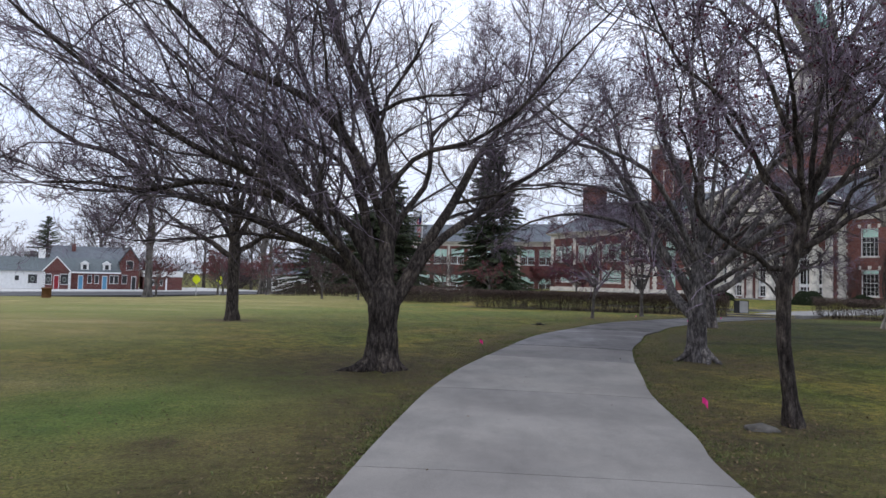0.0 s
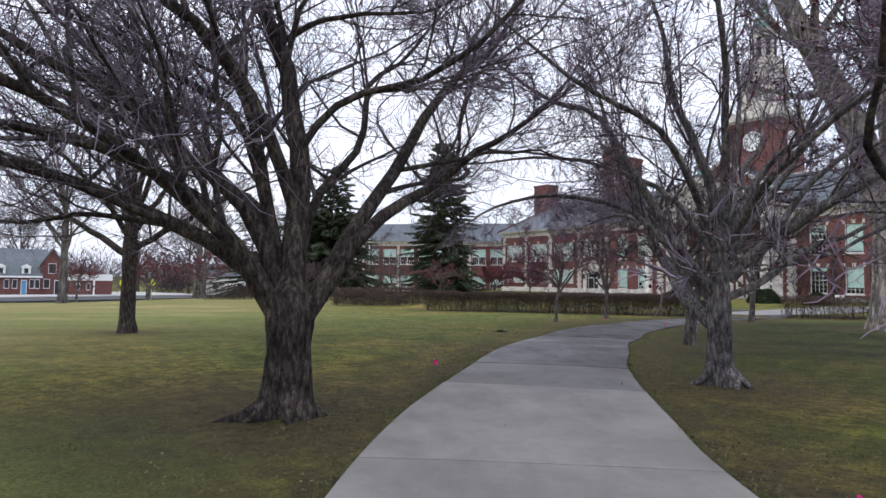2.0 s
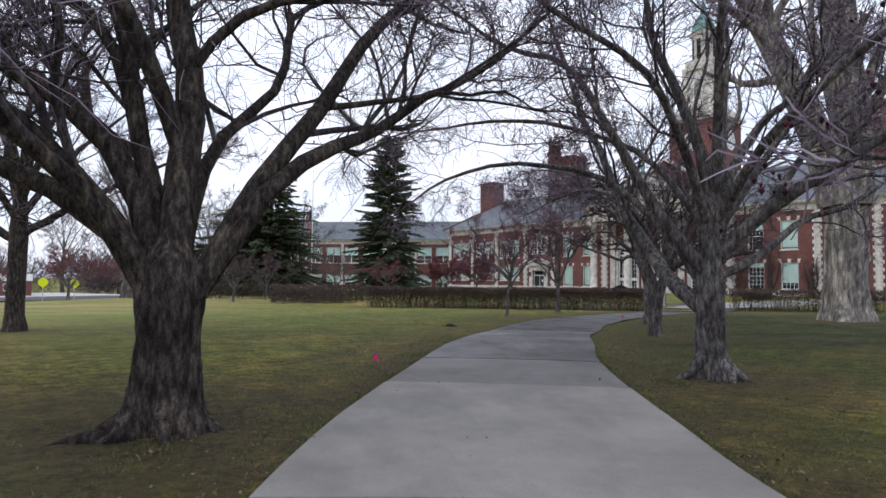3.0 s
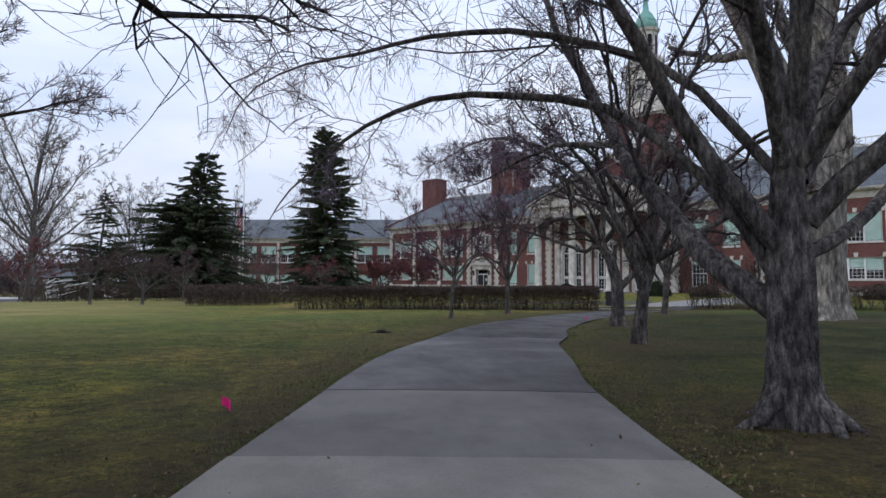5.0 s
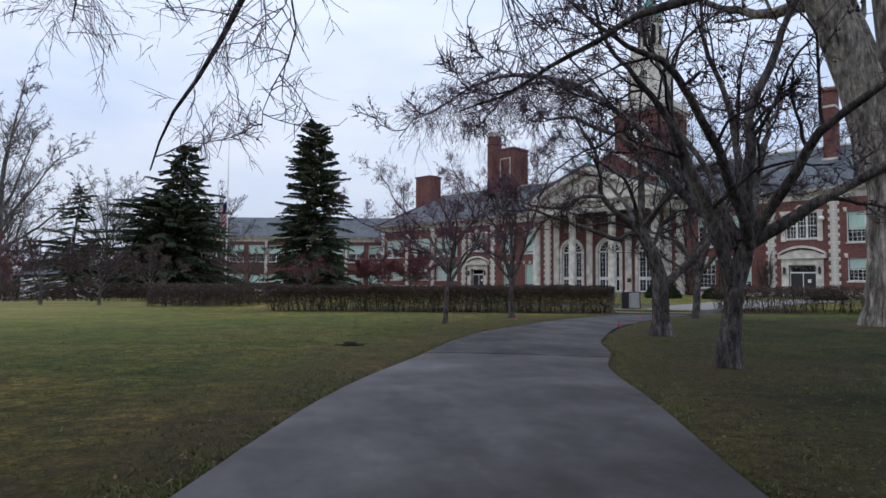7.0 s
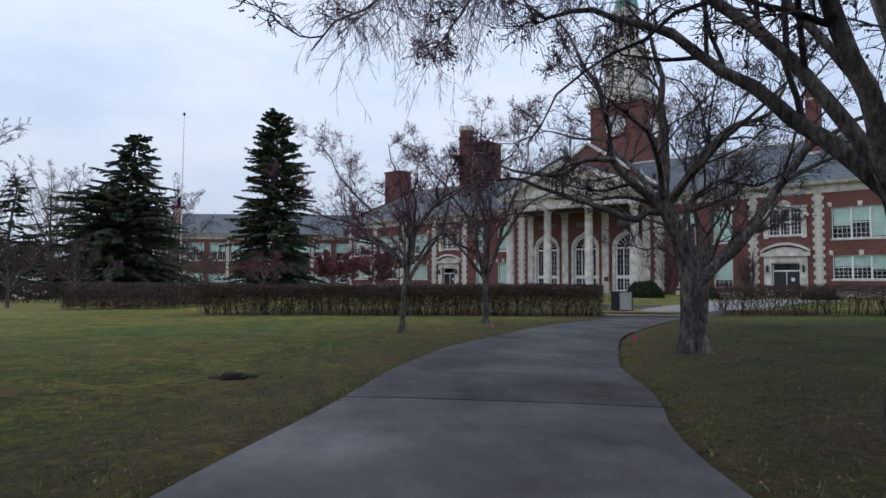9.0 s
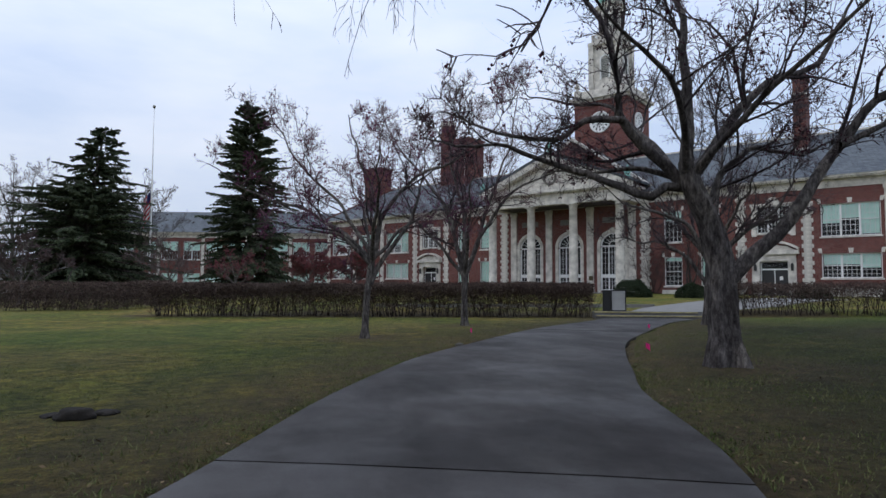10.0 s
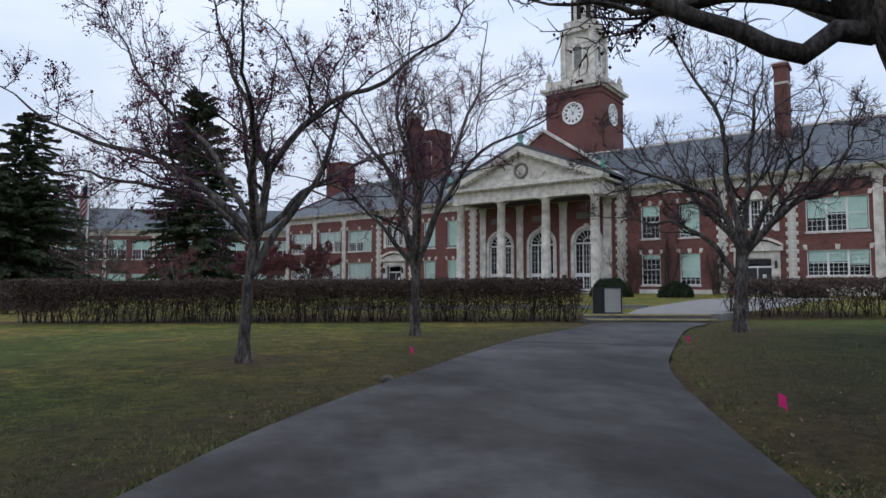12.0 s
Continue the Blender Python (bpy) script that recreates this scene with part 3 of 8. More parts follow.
def build_walk():
    """Concrete slabs between the two edges, with recessed joints."""
    home = empty("path", Matrix(), "curving pale grey concrete garden walk", "path", kind="structure")
    centre = (EDGE_L + EDGE_R) / 2
    run = np.concatenate([[0], np.cumsum(np.linalg.norm(np.diff(centre, axis=0), axis=1))])
    total = run[-1]
    cuts = [0.0] + [float(np.interp(v, centre[:, 1], run)) for v in (-12.6, -9.0, -5.5, -1.92, 1.65, 5.15, 7.25, 13.0, 18.4, 21.8, 25.0)] + [total]

    def at(s):
        c = np.array([np.interp(s, run, centre[:, k]) for k in (0, 1)])
        d = np.array([np.interp(min(s + 0.4, total), run, centre[:, k]) - np.interp(max(s - 0.4, 0), run, centre[:, k]) for k in (0, 1)])
        d = d / np.linalg.norm(d)
        if s > total - 1.6:
            end = EDGE_R[-1] - EDGE_L[-1]
            square = np.array([-end[1], end[0]]) / np.linalg.norm(end)
            d = d + (square - d) * min(1.0, (s - total + 1.6) / 1.6)
        out = []
        for e in (EDGE_L, EDGE_R):
            along = (e - c) @ d
            near = np.abs(along) < 4
            k = np.argsort(along[near])
            out.append(np.array([np.interp(0, along[near][k], e[near][k, j]) for j in (0, 1)]))
        return out

    rng = random.Random(5)
    for a, b in zip(cuts, cuts[1:]):
        bm = bmesh.new()
        tops, lows = [], []
        lift = rng.uniform(-0.004, 0.004)
        gap = 0.012 if b < 16 else 0.0035
        for s in np.linspace(a + gap, b - gap, 13):
            l, r = at(s)
            row_t, row_b = [], []
            for w in np.linspace(0, 1, 5):
                q = l * (1 - w) + r * w
                z = gz(*q) + 0.022 + lift
                inset = 0.008 if w in (0, 1) else 0.0
                row_t.append(bm.verts.new((q[0], q[1], z - inset)))
                row_b.append(bm.verts.new((q[0], q[1], z - 0.12)))
            tops.append(row_t), lows.append(row_b)
        for t0, t1 in zip(tops, tops[1:]):
            for i in range(4):
                bm.faces.new((t0[i], t0[i + 1], t1[i + 1], t1[i]))
        ring_t = tops[0] + [r[-1] for r in tops[1:]] + tops[-1][-2::-1] + [r[0] for r in tops[-2:0:-1]]
        ring_b = lows[0] + [r[-1] for r in lows[1:]] + lows[-1][-2::-1] + [r[0] for r in lows[-2:0:-1]]
        for i in range(len(ring_t)):
            j = (i + 1) % len(ring_t)
            bm.faces.new((ring_b[i], ring_b[j], ring_t[j], ring_t[i]))
        for row in lows[1:-1]:
            for v in row[1:-1]:
                bm.verts.remove(v)
        mid = float(np.interp((a + b) / 2, run, centre[:, 1]))
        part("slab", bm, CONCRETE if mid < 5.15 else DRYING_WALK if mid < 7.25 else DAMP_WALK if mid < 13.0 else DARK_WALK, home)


build_walk()

STEP_L, STEP_R = Vector((11.78, 27.0, 0)), Vector((14.4, 26.05, 0))
STEP_U = (STEP_R - STEP_L).normalized()
PLAZA_Z = -0.31


def build_steps():
    ang = math.degrees(math.atan2(STEP_U.y, STEP_U.x))
    base = gz(13, 26.5)
    home = empty("entrance_steps", pose(STEP_L.x, STEP_L.y, base, 0, 0, ang), "two low concrete steps up to a paved court", "steps", kind="structure")
    w = (STEP_R - STEP_L).length
    for k in range(2):
        bm = boxes((-0.15, w + 0.15, 0.36 * k, 0.36 * (k + 1) + 0.06, -0.15, 0.095 * (k + 1)))
        bmesh.ops.bevel(bm, geom=bm.edges[:], offset=0.012, segments=2, affect="EDGES")
        st = part("step", bm, STEP_STONE, home)
        part("nosing", boxes((-0.14, w + 0.14, 0.36 * k - 0.004, 0.36 * k + 0.05, 0.095 * (k + 1) - 0.03, 0.095 * (k + 1) + 0.003)), NOSING, st, "worn yellow step edge")
    # the court runs on towards the portico
    left = [(12.95, 27.35), (15.2, 30.0), (18.1, 32.7), (21.6, 35.9), (25.2, 39.0), (28.6, 40.8), (32.4, 42.4)]
    right = [(15.3, 26.75), (18.2, 28.4), (21.2, 30.4), (24.6, 33.0), (28.0, 35.6), (31.2, 37.4), (34.6, 39.0)]
    court = empty("pavement", Matrix(), "pale concrete walk leading off from the steps", "pavement", kind="structure")
    el, er = smooth_line(left, 3), smooth_line(right, 3)
    for i in range(len(el) - 1):
        q = [el[i], er[i], er[i + 1], el[i + 1]]
        mid = sum(q) / 4
        bm = bmesh.new()
        prism(bm, [tuple(p + (mid - p) * 0.006) for p in q], "z", PLAZA_Z - 0.2, PLAZA_Z)
        part("slab", bm, KERB, court)
    # a narrow kerb runs along the turf behind the hedge
    bm = bmesh.new()
    prism(bm, [(6.0, 33.6), (16.6, 31.45), (16.65, 31.6), (6.0, 33.75)], "z", PLAZA_Z - 0.3, PLAZA_Z + 0.06)
    part("kerb", bm, KERB, court, "pale concrete edging")


build_steps()


# ---- the school: long brick front, portico, clock tower ----
SCHOOL_TURN = -54.35
SCHOOL = empty("school_building", pose(30.83, 67.13, -0.32, 0, 0, SCHOOL_TURN), "long red brick school with pale stone portico and clock tower", "school building")
Z0 = 0.32  # heights below are over the world's zero and get this added


def window(parent, xc, z0, z1, w, cols, rows, y=0.0, blind=0.0, units=1, keystone=True, name="window", m=None):
    """A white sash window in an opening: frame with glazing bars, panes, sill, and a shade drawn part of the way down."""
    x0, x1 = xc - w / 2, xc + w / 2
    bm = bmesh.new()
    t, d0, d1 = 0.07, y + 0.1, y + 0.19
    box(bm, x0, x0 + t, d0, d1, z0, z1), box(bm, x1 - t, x1, d0, d1, z0, z1)
    box(bm, x0 + t, x1 - t, d0, d1, z0, z0 + t), box(bm, x0 + t, x1 - t, d0, d1, z1 - t, z1)
    uw = (w - 2 * t) / units
    for u in range(units):
        a = x0 + t + u * uw
        if u:
            box(bm, a - 0.07, a + 0.07, d0 - 0.01, d1, z0 + t, z1 - t)
        mid = (z0 + z1) / 2
        box(bm, a + 0.07, a + uw - 0.07, d0 + 0.01, d1 - 0.02, mid - 0.035, mid + 0.035)
        for c in range(1, cols):
            xx = a + uw * c / cols
            box(bm, xx - 0.014, xx + 0.014, d0 + 0.03, d1 - 0.03, z0 + t, mid - 0.04), box(bm, xx - 0.014, xx + 0.014, d0 + 0.03, d1 - 0.03, mid + 0.04, z1 - t)
        for r in range(1, rows):
            if r * 2 == rows:
                continue
            zz = z0 + (z1 - z0) * r / rows
            box(bm, a + 0.07, a + uw - 0.07, d0 + 0.035, d1 - 0.035, zz - 0.014, zz + 0.014)
    frame_ob = part(name, bm, WHITE, parent)
    if m is not None:
        frame_ob.matrix_basis = m
    pane = part("pane", boxes((x0 + t, x1 - t, d0 + 0.06, d0 + 0.066, z0 + t, z1 - t)), GLASS, frame_ob, "dark reflecting glass")
    pane.visible_shadow = False
    part("sill", boxes((x0 - 0.1, x1 + 0.1, y - 0.08, y + 0.2, z0 - 0.13, z0 - 0.003)), STONE, frame_ob, "pale stone sill")
    if blind:
        for u in range(units):
            b = blind if isinstance(blind, (int, float)) else blind[u]
            if b <= 0:
                continue
            a = x0 + t + u * uw
            part("blind", boxes((a + 0.04, a + uw - 0.04, d1 + 0.05, d1 + 0.06, z1 - t - (z1 - z0 - 2 * t) * b, z1 - t)), BLIND, frame_ob, "mint-coloured shade drawn down")
    if keystone:
        for s, wd in ((-w / 2 - 0.05, 0.2), (0.0, 0.26), (w / 2 + 0.05, 0.2)):
            bm = bmesh.new()
            lean = 0.07 * (s > 0) - 0.07 * (s < 0)
            prism(bm, [(xc + s - wd / 2, z1 + 0.02), (xc + s + wd / 2, z1 + 0.02), (xc + s + wd * 0.68 + lean, z1 + 0.4), (xc + s - wd * 0.68 + lean, z1 + 0.4)], "y", y - 0.05, y + 0.1)
            part("keystone", bm, STONE, frame_ob, "pale stone keystone")
    return frame_ob


def quoins(parent, x0, x1, z0, z1, y, step=0.34):
    backing = part("quoin_strip", boxes((x0 + 0.16, x1 - 0.16, y - 0.02, y + 0.08, z0, z1 - 0.02)), STONE, parent, "stacked pale stone corner blocks")
    shapes = []
    for inset in (0.14, 0.0):
        me = bpy.data.meshes.new("stone_block")
        bm = boxes((x0 + inset, x1 - inset, y - 0.07, y + 0.1, 0.012, step - 0.012))
        bm.to_mesh(me)
        bm.free()
        me.materials.append(STONE)
        shapes.append(me)
    z, k = z0, 0
    while z < z1 - step:
        ob = new("stone_block", shapes[k % 2])
        ob.parent = backing
        ob.location.z = z
        z, k = z + step, k + 1
    return backing


def arch_points(xc, r, zs, n=14):
    return [(xc + r * math.cos(math.pi * i / n), zs + r * math.sin(math.pi * i / n)) for i in range(n + 1)]


EAVE, RIDGE = 8.9 + Z0, 13.9 + Z0
L_END, R_END, DEPTH = -37.6, 62.0, 14.0
FRIEZE0, FRIEZE1 = 8.1 + Z0, 8.75 + Z0
SILL_LO, HEAD_LO, SILL_UP, HEAD_UP = 1.05 + Z0, 2.96 + Z0, 4.3 + Z0, 6.85 + Z0


def build_school():
    rng = random.Random(11)
    holes, wins = [], []
    left_c, right_c = [-24.15, -29.3, -34.6], [23.9 + 5.0 * i for i in range(8)]
    for xc in left_c + right_c:
        for z0, z1 in ((SILL_LO, HEAD_LO), (SILL_UP, HEAD_UP)):
            holes.append((xc - 1.95, xc + 1.95, z0, z1))
            wins.append((xc, z0, z1, 3.9, 4, 6, 3))
    for sgn in (-1, 1):
        for xc in (10.4 * sgn, 13.6 * sgn):
            holes.append((xc - 0.8, xc + 0.8, 0.35 + Z0, HEAD_LO)), wins.append((xc, 0.35 + Z0, HEAD_LO, 1.6, 4, 6, 1))
            holes.append((xc - 0.8, xc + 0.8, SILL_UP, HEAD_UP + 0.3)), wins.append((xc, SILL_UP, HEAD_UP + 0.3, 1.6, 4, 6, 1))
    doors = (-18.58, 18.58)
    for xc in doors:
        holes.append((xc - 1.05, xc + 1.05, 0.0, 2.75)), holes.append((xc - 1.25, xc + 1.25, 4.75 + Z0, 7.0 + Z0))
    arches = (-4.61, 0.0, 4.61)
    SPRING, AR = 4.2 + Z0, 1.3
    for xc in arches:
        holes.append((xc - AR, xc + AR, 0.15, SPRING + AR))
    bm = bmesh.new()
    wall(bm, L_END, R_END, 0, FRIEZE0, 0, 0.45, holes)
    for xc in arches:
        a = arch_points(xc, AR, SPRING)
        prism(bm, a[:8] + [(xc + AR, SPRING + AR)], "y", 0.001, 0.449)
        prism(bm, a[7:] + [(xc - AR, SPRING + AR)], "y", 0.001, 0.449)
    part("wall", bm, BRICK, SCHOOL, "weathered red brick front wall")
    bm = boxes((L_END, L_END + 0.45, 0.45, DEPTH, 0, FRIEZE0), (R_END - 0.45, R_END, 0.45, DEPTH, 0, FRIEZE0), (L_END, R_END, DEPTH, DEPTH + 0.45, 0, EAVE))
    part("wall", bm, BRICK, SCHOOL)
    # no rooms inside: near-black slabs give the windows their inner shade
    part("inner_floor", boxes((L_END + 0.5, R_END - 0.5, 0.5, DEPTH - 0.1, 3.5 + Z0, 3.6 + Z0), (L_END + 0.5, R_END - 0.5, 0.5, DEPTH - 0.1, -0.1, 0.0), (L_END + 0.5, R_END - 0.5, 4.2, 4.3, 0.0, EAVE - 0.2)), DARK, SCHOOL, "near-black floors and back wall that paint the rooms' shade")
    for a, b, top in ((L_END - 0.05, -9.4, 0.62), (9.4, 15.6, 0.3), (21.5, R_END, 0.62)):
        part("plinth", boxes((a, b, -0.1, 0.06, -0.3, top)), STONE, SCHOOL, "pale stone base course")
    # frieze, cornice and gutter
    part("frieze", boxes((L_END - 0.04, R_END + 0.04, -0.06, 0.5, FRIEZE0, FRIEZE1), (L_END - 0.04, L_END + 0.5, 0.5, DEPTH, FRIEZE0, FRIEZE1)), STONE, SCHOOL, "pale stone frieze band")
    bm = boxes((L_END - 0.35, R_END + 0.35, -0.4, 0.5, FRIEZE1, FRIEZE1 + 0.14), (L_END - 0.55, R_END + 0.55, -0.62, 0.5, FRIEZE1 + 0.14, EAVE + 0.12), (L_END - 0.55, L_END + 0.5, 0.5, DEPTH + 0.6, FRIEZE1 + 0.14, EAVE + 0.12))
    part("cornice", bm, STONE, SCHOOL, "projecting stone cornice")
    bm = bmesh.new()
    x = L_END - 0.3
    while x < R_END:
        if abs(x) > 8.8:
            box(bm, x, x + 0.2, -0.56, -0.401, FRIEZE1 + 0.0, FRIEZE1 + 0.138)
        x += 0.42
    tagged(part("dentil_course", bm, STONE, SCHOOL, "row of small cornice blocks"), kind="stuff")
    # hipped slate roof
    bm = bmesh.new()
    e0, e1, ym = EAVE + 0.12, RIDGE, DEPTH / 2
    A = [(L_END - 0.6, -0.66, e0), (R_END + 0.6, -0.66, e0), (R_END + 0.6, DEPTH + 0.66, e0), (L_END - 0.6, DEPTH + 0.66, e0), (L_END + 6.2, ym, e1), (R_END - 6.2, ym, e1)]
    v = [bm.verts.new(p) for p in A]
    for f in ((0, 1, 5, 4), (1, 2, 5), (2, 3, 4, 5), (3, 0, 4), (3, 2, 1, 0)):
        bm.faces.new([v[i] for i in f])
    part("roof", bm, SLATE, SCHOOL, "blue-grey slate hipped roof")
    part("ridge_cap", boxes((L_END + 6.0, R_END - 6.0, ym - 0.14, ym + 0.14, e1 - 0.06, e1 + 0.1)), STONE, SCHOOL)
    for sgn, x in ((1, L_END), (1, R_END)):
        bm = bmesh.new()
        near = Vector((x - 0.62 if x < 0 else x + 0.62, -0.68, e0 + 0.02))
        top = Vector((x + 6.2 if x < 0 else x - 6.2, ym, e1 + 0.04))
        side = (top - near).cross(Vector((0, 0, 1))).normalized() * 0.18
        q = [near - side, near + side, top + side, top - side]
        lo, hi = [bm.verts.new(p - Vector((0, 0, 0.1))) for p in q], [bm.verts.new(p + Vector((0, 0, 0.12))) for p in q]
        bm.faces.new(lo[::-1]), bm.faces.new(hi)
        for i in range(4):
            bm.faces.new((lo[i], lo[(i + 1) % 4], hi[(i + 1) % 4], hi[i]))
        part("hip_cap", bm, BRICK_DARK, SCHOOL, "dark red hip tiles")
    # roof railing right of the tower
    bm = boxes((9.0, 30, ym - 0.05, ym + 0.05, e1 + 0.75, e1 + 0.85), (9.0, 30, ym - 0.03, ym + 0.03, e1 + 0.2, e1 + 0.26))
    for i in range(43):
        box(bm, 9.0 + i * 0.49, 9.06 + i * 0.49, ym - 0.03, ym + 0.03, e1 + 0.26, e1 + 0.75)
    part("roof_railing", bm, WHITE, SCHOOL, "white railing along the ridge")
    # windows
    for xc, z0, z1, w, cols, rows, units in wins:
        if units == 3:
            bl = [rng.choice((0.45, 0.6, 0.95, 0.97)) for _ in range(3)]
        else:
            bl = rng.choice((0.0, 0.5, 0.95)) if xc > 0 else 0.95
            if abs(xc - 10.4) < 0.1:
                bl = 0.12 if z0 < 2 else 0.3
            if abs(xc - 13.6) < 0.1 and z0 < 2:
                bl = 0.78
        window(SCHOOL, xc, z0, z1, w, cols, rows, 0.0, bl, units)
    for xc in [-26.75, -31.95, -37.2] + [c + 2.5 for c in right_c]:
        bm = boxes((xc - 0.3, xc + 0.3, -0.1, 0.1, 0.62, FRIEZE0), (xc - 0.38, xc + 0.38, -0.14, 0.1, FRIEZE0 - 0.3, FRIEZE0 - 0.003))
        part("pilaster", bm, STONE, SCHOOL, "flat pale stone pilaster")
    # two side entrances
    for xc in doors:
        for s in (-1, 1):
            quoins(SCHOOL, xc + s * 2.45 - 0.42, xc + s * 2.45 + 0.42, 0.0, FRIEZE0, 0.0)
        bm = boxes((xc - 1.62, xc - 1.05, -0.2, 0.2, 0, 3.3), (xc + 1.05, xc + 1.62, -0.2, 0.2, 0, 3.3), (xc - 1.05, xc + 1.05, -0.2, 0.2, 2.75, 3.3), (xc - 1.85, xc + 1.85, -0.42, 0.1, 3.3, 3.62))
        prism(bm, [(xc - 1.6, 3.625), (xc + 1.6, 3.625), (xc + 1.0, 3.95), (xc, 4.1), (xc - 1.0, 3.95)], "y", -0.16, 0.1)
        for i in range(10):
            a, b = xc - 1.85 + 0.37 * i, xc - 1.48 + 0.37 * i
            za_, zb_ = (3.62 + 0.62 * (1 - ((q - xc) / 1.85) ** 2) for q in (a, b))
            prism(bm, [(a, za_), (b, zb_), (b, zb_ + 0.2), (a, za_ + 0.2)], "y", -0.42, 0.1)
        surround = part("door_surround", bm, STONE, SCHOOL, "pale stone doorcase with curved pediment")
        bm = boxes((xc - 1.05, xc - 0.97, 0.2, 0.3, 0, 2.75), (xc + 0.97, xc + 1.05, 0.2, 0.3, 0, 2.75), (xc - 0.97, xc + 0.97, 0.2, 0.3, 2.02, 2.14), (xc - 0.97, xc + 0.97, 0.2, 0.3, 2.67, 2.75), (xc - 0.03, xc + 0.03, 0.2, 0.3, 0, 2.02))
        dr = part("door", bm, WHITE, SCHOOL, "dark glazed double door with white transom bar")
        part("leaf", boxes((xc - 0.97, xc - 0.03, 0.23, 0.27, 0.02, 2.02), (xc + 0.03, xc + 0.97, 0.23, 0.27, 0.02, 2.02)), BLACK, dr)
        part("pane", boxes((xc - 0.97, xc + 0.97, 0.24, 0.25, 2.14, 2.67)), GLASS, dr)
        part("notice", boxes((xc + 0.35, xc + 0.6, 0.215, 0.229, 1.2, 1.5)), WHITE, dr, "white paper notice")
        for s in (-1, 1):
            bm = boxes((xc + s * 1.36 - 0.09, xc + s * 1.36 + 0.09, -0.38, -0.2, 1.95, 2.4))
            prism(bm, [(xc + s * 1.36 - 0.12, 2.4), (xc + s * 1.36 + 0.12, 2.4), (xc + s * 1.36, 2.6)], "y", -0.4, -0.2)
            part("wall_lantern", bm, BLACK, surround, "black wall lantern")
        # three-part window with an arched middle above the door
        w3 = window(SCHOOL, xc, 4.75 + Z0, 7.0 + Z0, 2.5, 3, 6, 0.0, 0.0, 3, keystone=False)
        bm = boxes((xc - 1.62, xc - 1.25, -0.12, 0.12, 4.5 + Z0, 7.0 + Z0), (xc + 1.25, xc + 1.62, -0.12, 0.12, 4.5 + Z0, 7.0 + Z0), (xc - 1.7, xc + 1.7, -0.16, 0.12, 7.0 + Z0, 7.2 + Z0))
        prism(bm, arch_points(xc, 0.5, 7.203 + Z0, 10), "y", -0.14, 0.05)
        part("window_surround", bm, STONE, w3, "pale stone window case")
        part("door_step", boxes((xc - 2.0, xc + 2.0, -1.4, -0.21, -0.35, -0.02)), KERB, SCHOOL)
    bm = bmesh.new()
    lathe(bm, [(0.05, 0), (0.22, 0.05), (0.25, 0.2), (0.16, 0.36), (0.03, 0.4)], 12, 20.2, -0.5)
    lamp = part("flood_lamp", bm, WHITE, SCHOOL, "small white dome lamp on the wall", True)
    lamp.location.z = 6.2 + Z0
    # portico
    FY = -3.59
    part("portico_floor", boxes((-8.3, 8.3, FY - 0.7, -0.002, -0.35, 0.0)), KERB, SCHOOL, "stone portico floor")
    part("portico_step", boxes((-8.6, 8.6, FY - 1.2, FY - 0.701, -0.35, -0.17)), KERB, SCHOOL)
    zc = 8.12 + Z0
    for xc in (-6.92, -2.31, 2.31, 6.92):
        bm = bmesh.new()
        lathe(bm, [(0.5, 0.12), (0.52, 0.2), (0.46, 0.3), (0.425, 0.36), (0.43, 2.5), (0.40, 5.2), (0.36, zc - 0.42), (0.4, zc - 0.4), (0.38, zc - 0.34), (0.44, zc - 0.2), (0.46, zc - 0.14)], 24, xc, FY)
        box(bm, xc - 0.56, xc + 0.56, FY - 0.56, FY + 0.56, 0.001, 0.12), box(bm, xc - 0.5, xc + 0.5, FY - 0.5, FY + 0.5, zc - 0.14, zc - 0.002)
        part("column", bm, STONE, SCHOOL, "slender pale stone column", True)
    part("entablature", boxes((-7.5, 7.5, FY - 0.45, FY + 0.45, zc, zc + 1.05), (-7.5, -6.6, FY + 0.45, -0.07, zc, zc + 1.05), (6.6, 7.5, FY + 0.45, -0.07, zc, zc + 1.05)), STONE, SCHOOL, "plain stone beam over the columns")
    # the ceiling's shade is in its colour
    part("portico_ceiling", boxes((-6.6, 6.6, FY + 0.45, -0.07, zc + 0.01, zc + 0.12)), SOFFIT, SCHOOL, "portico ceiling with its shade put into a dark tone")
    zt = zc + 1.05
    part("portico_cornice", boxes((-7.95, 7.95, FY - 0.9, FY + 0.6, zt + 0.14, zt + 0.34), (-7.95, -6.4, FY + 0.6, 0, zt + 0.14, zt + 0.34), (6.4, 7.95, FY + 0.6, 0, zt + 0.14, zt + 0.34), (-7.6, 7.6, FY - 0.55, FY + 0.5, zt, zt + 0.14)), STONE, SCHOOL, "stone cornice of the portico")
    bm = bmesh.new()
    for i in range(44):
        x = -7.7 + i * 0.354
        box(bm, x, x + 0.17, FY - 0.84, FY - 0.551, zt + 0.005, zt + 0.138)
    apex = 12.75 + Z0
    za = zt + 0.345
    rise = (apex - za) / 8.0
    for sgn in (-1, 1):
        for i in range(22):
            x = 0.25 + i * 0.345
            z = apex - 0.36 - x * rise
            box(bm, min(sgn * x, sgn * (x + 0.17)), max(sgn * x, sgn * (x + 0.17)), FY - 0.84, FY - 0.52, z - 0.2, z - 0.06)
    tagged(part("dentil_course", bm, STONE, SCHOOL, "row of small cornice blocks"), kind="stuff")
    bm = bmesh.new()
    prism(bm, [(-7.3, za), (7.3, za), (0, apex - 0.4)], "y", FY - 0.3, FY + 0.3)
    gable = part("pediment", bm, STONE, SCHOOL, "triangular stone pediment with a carved wreath")
    bm = bmesh.new()
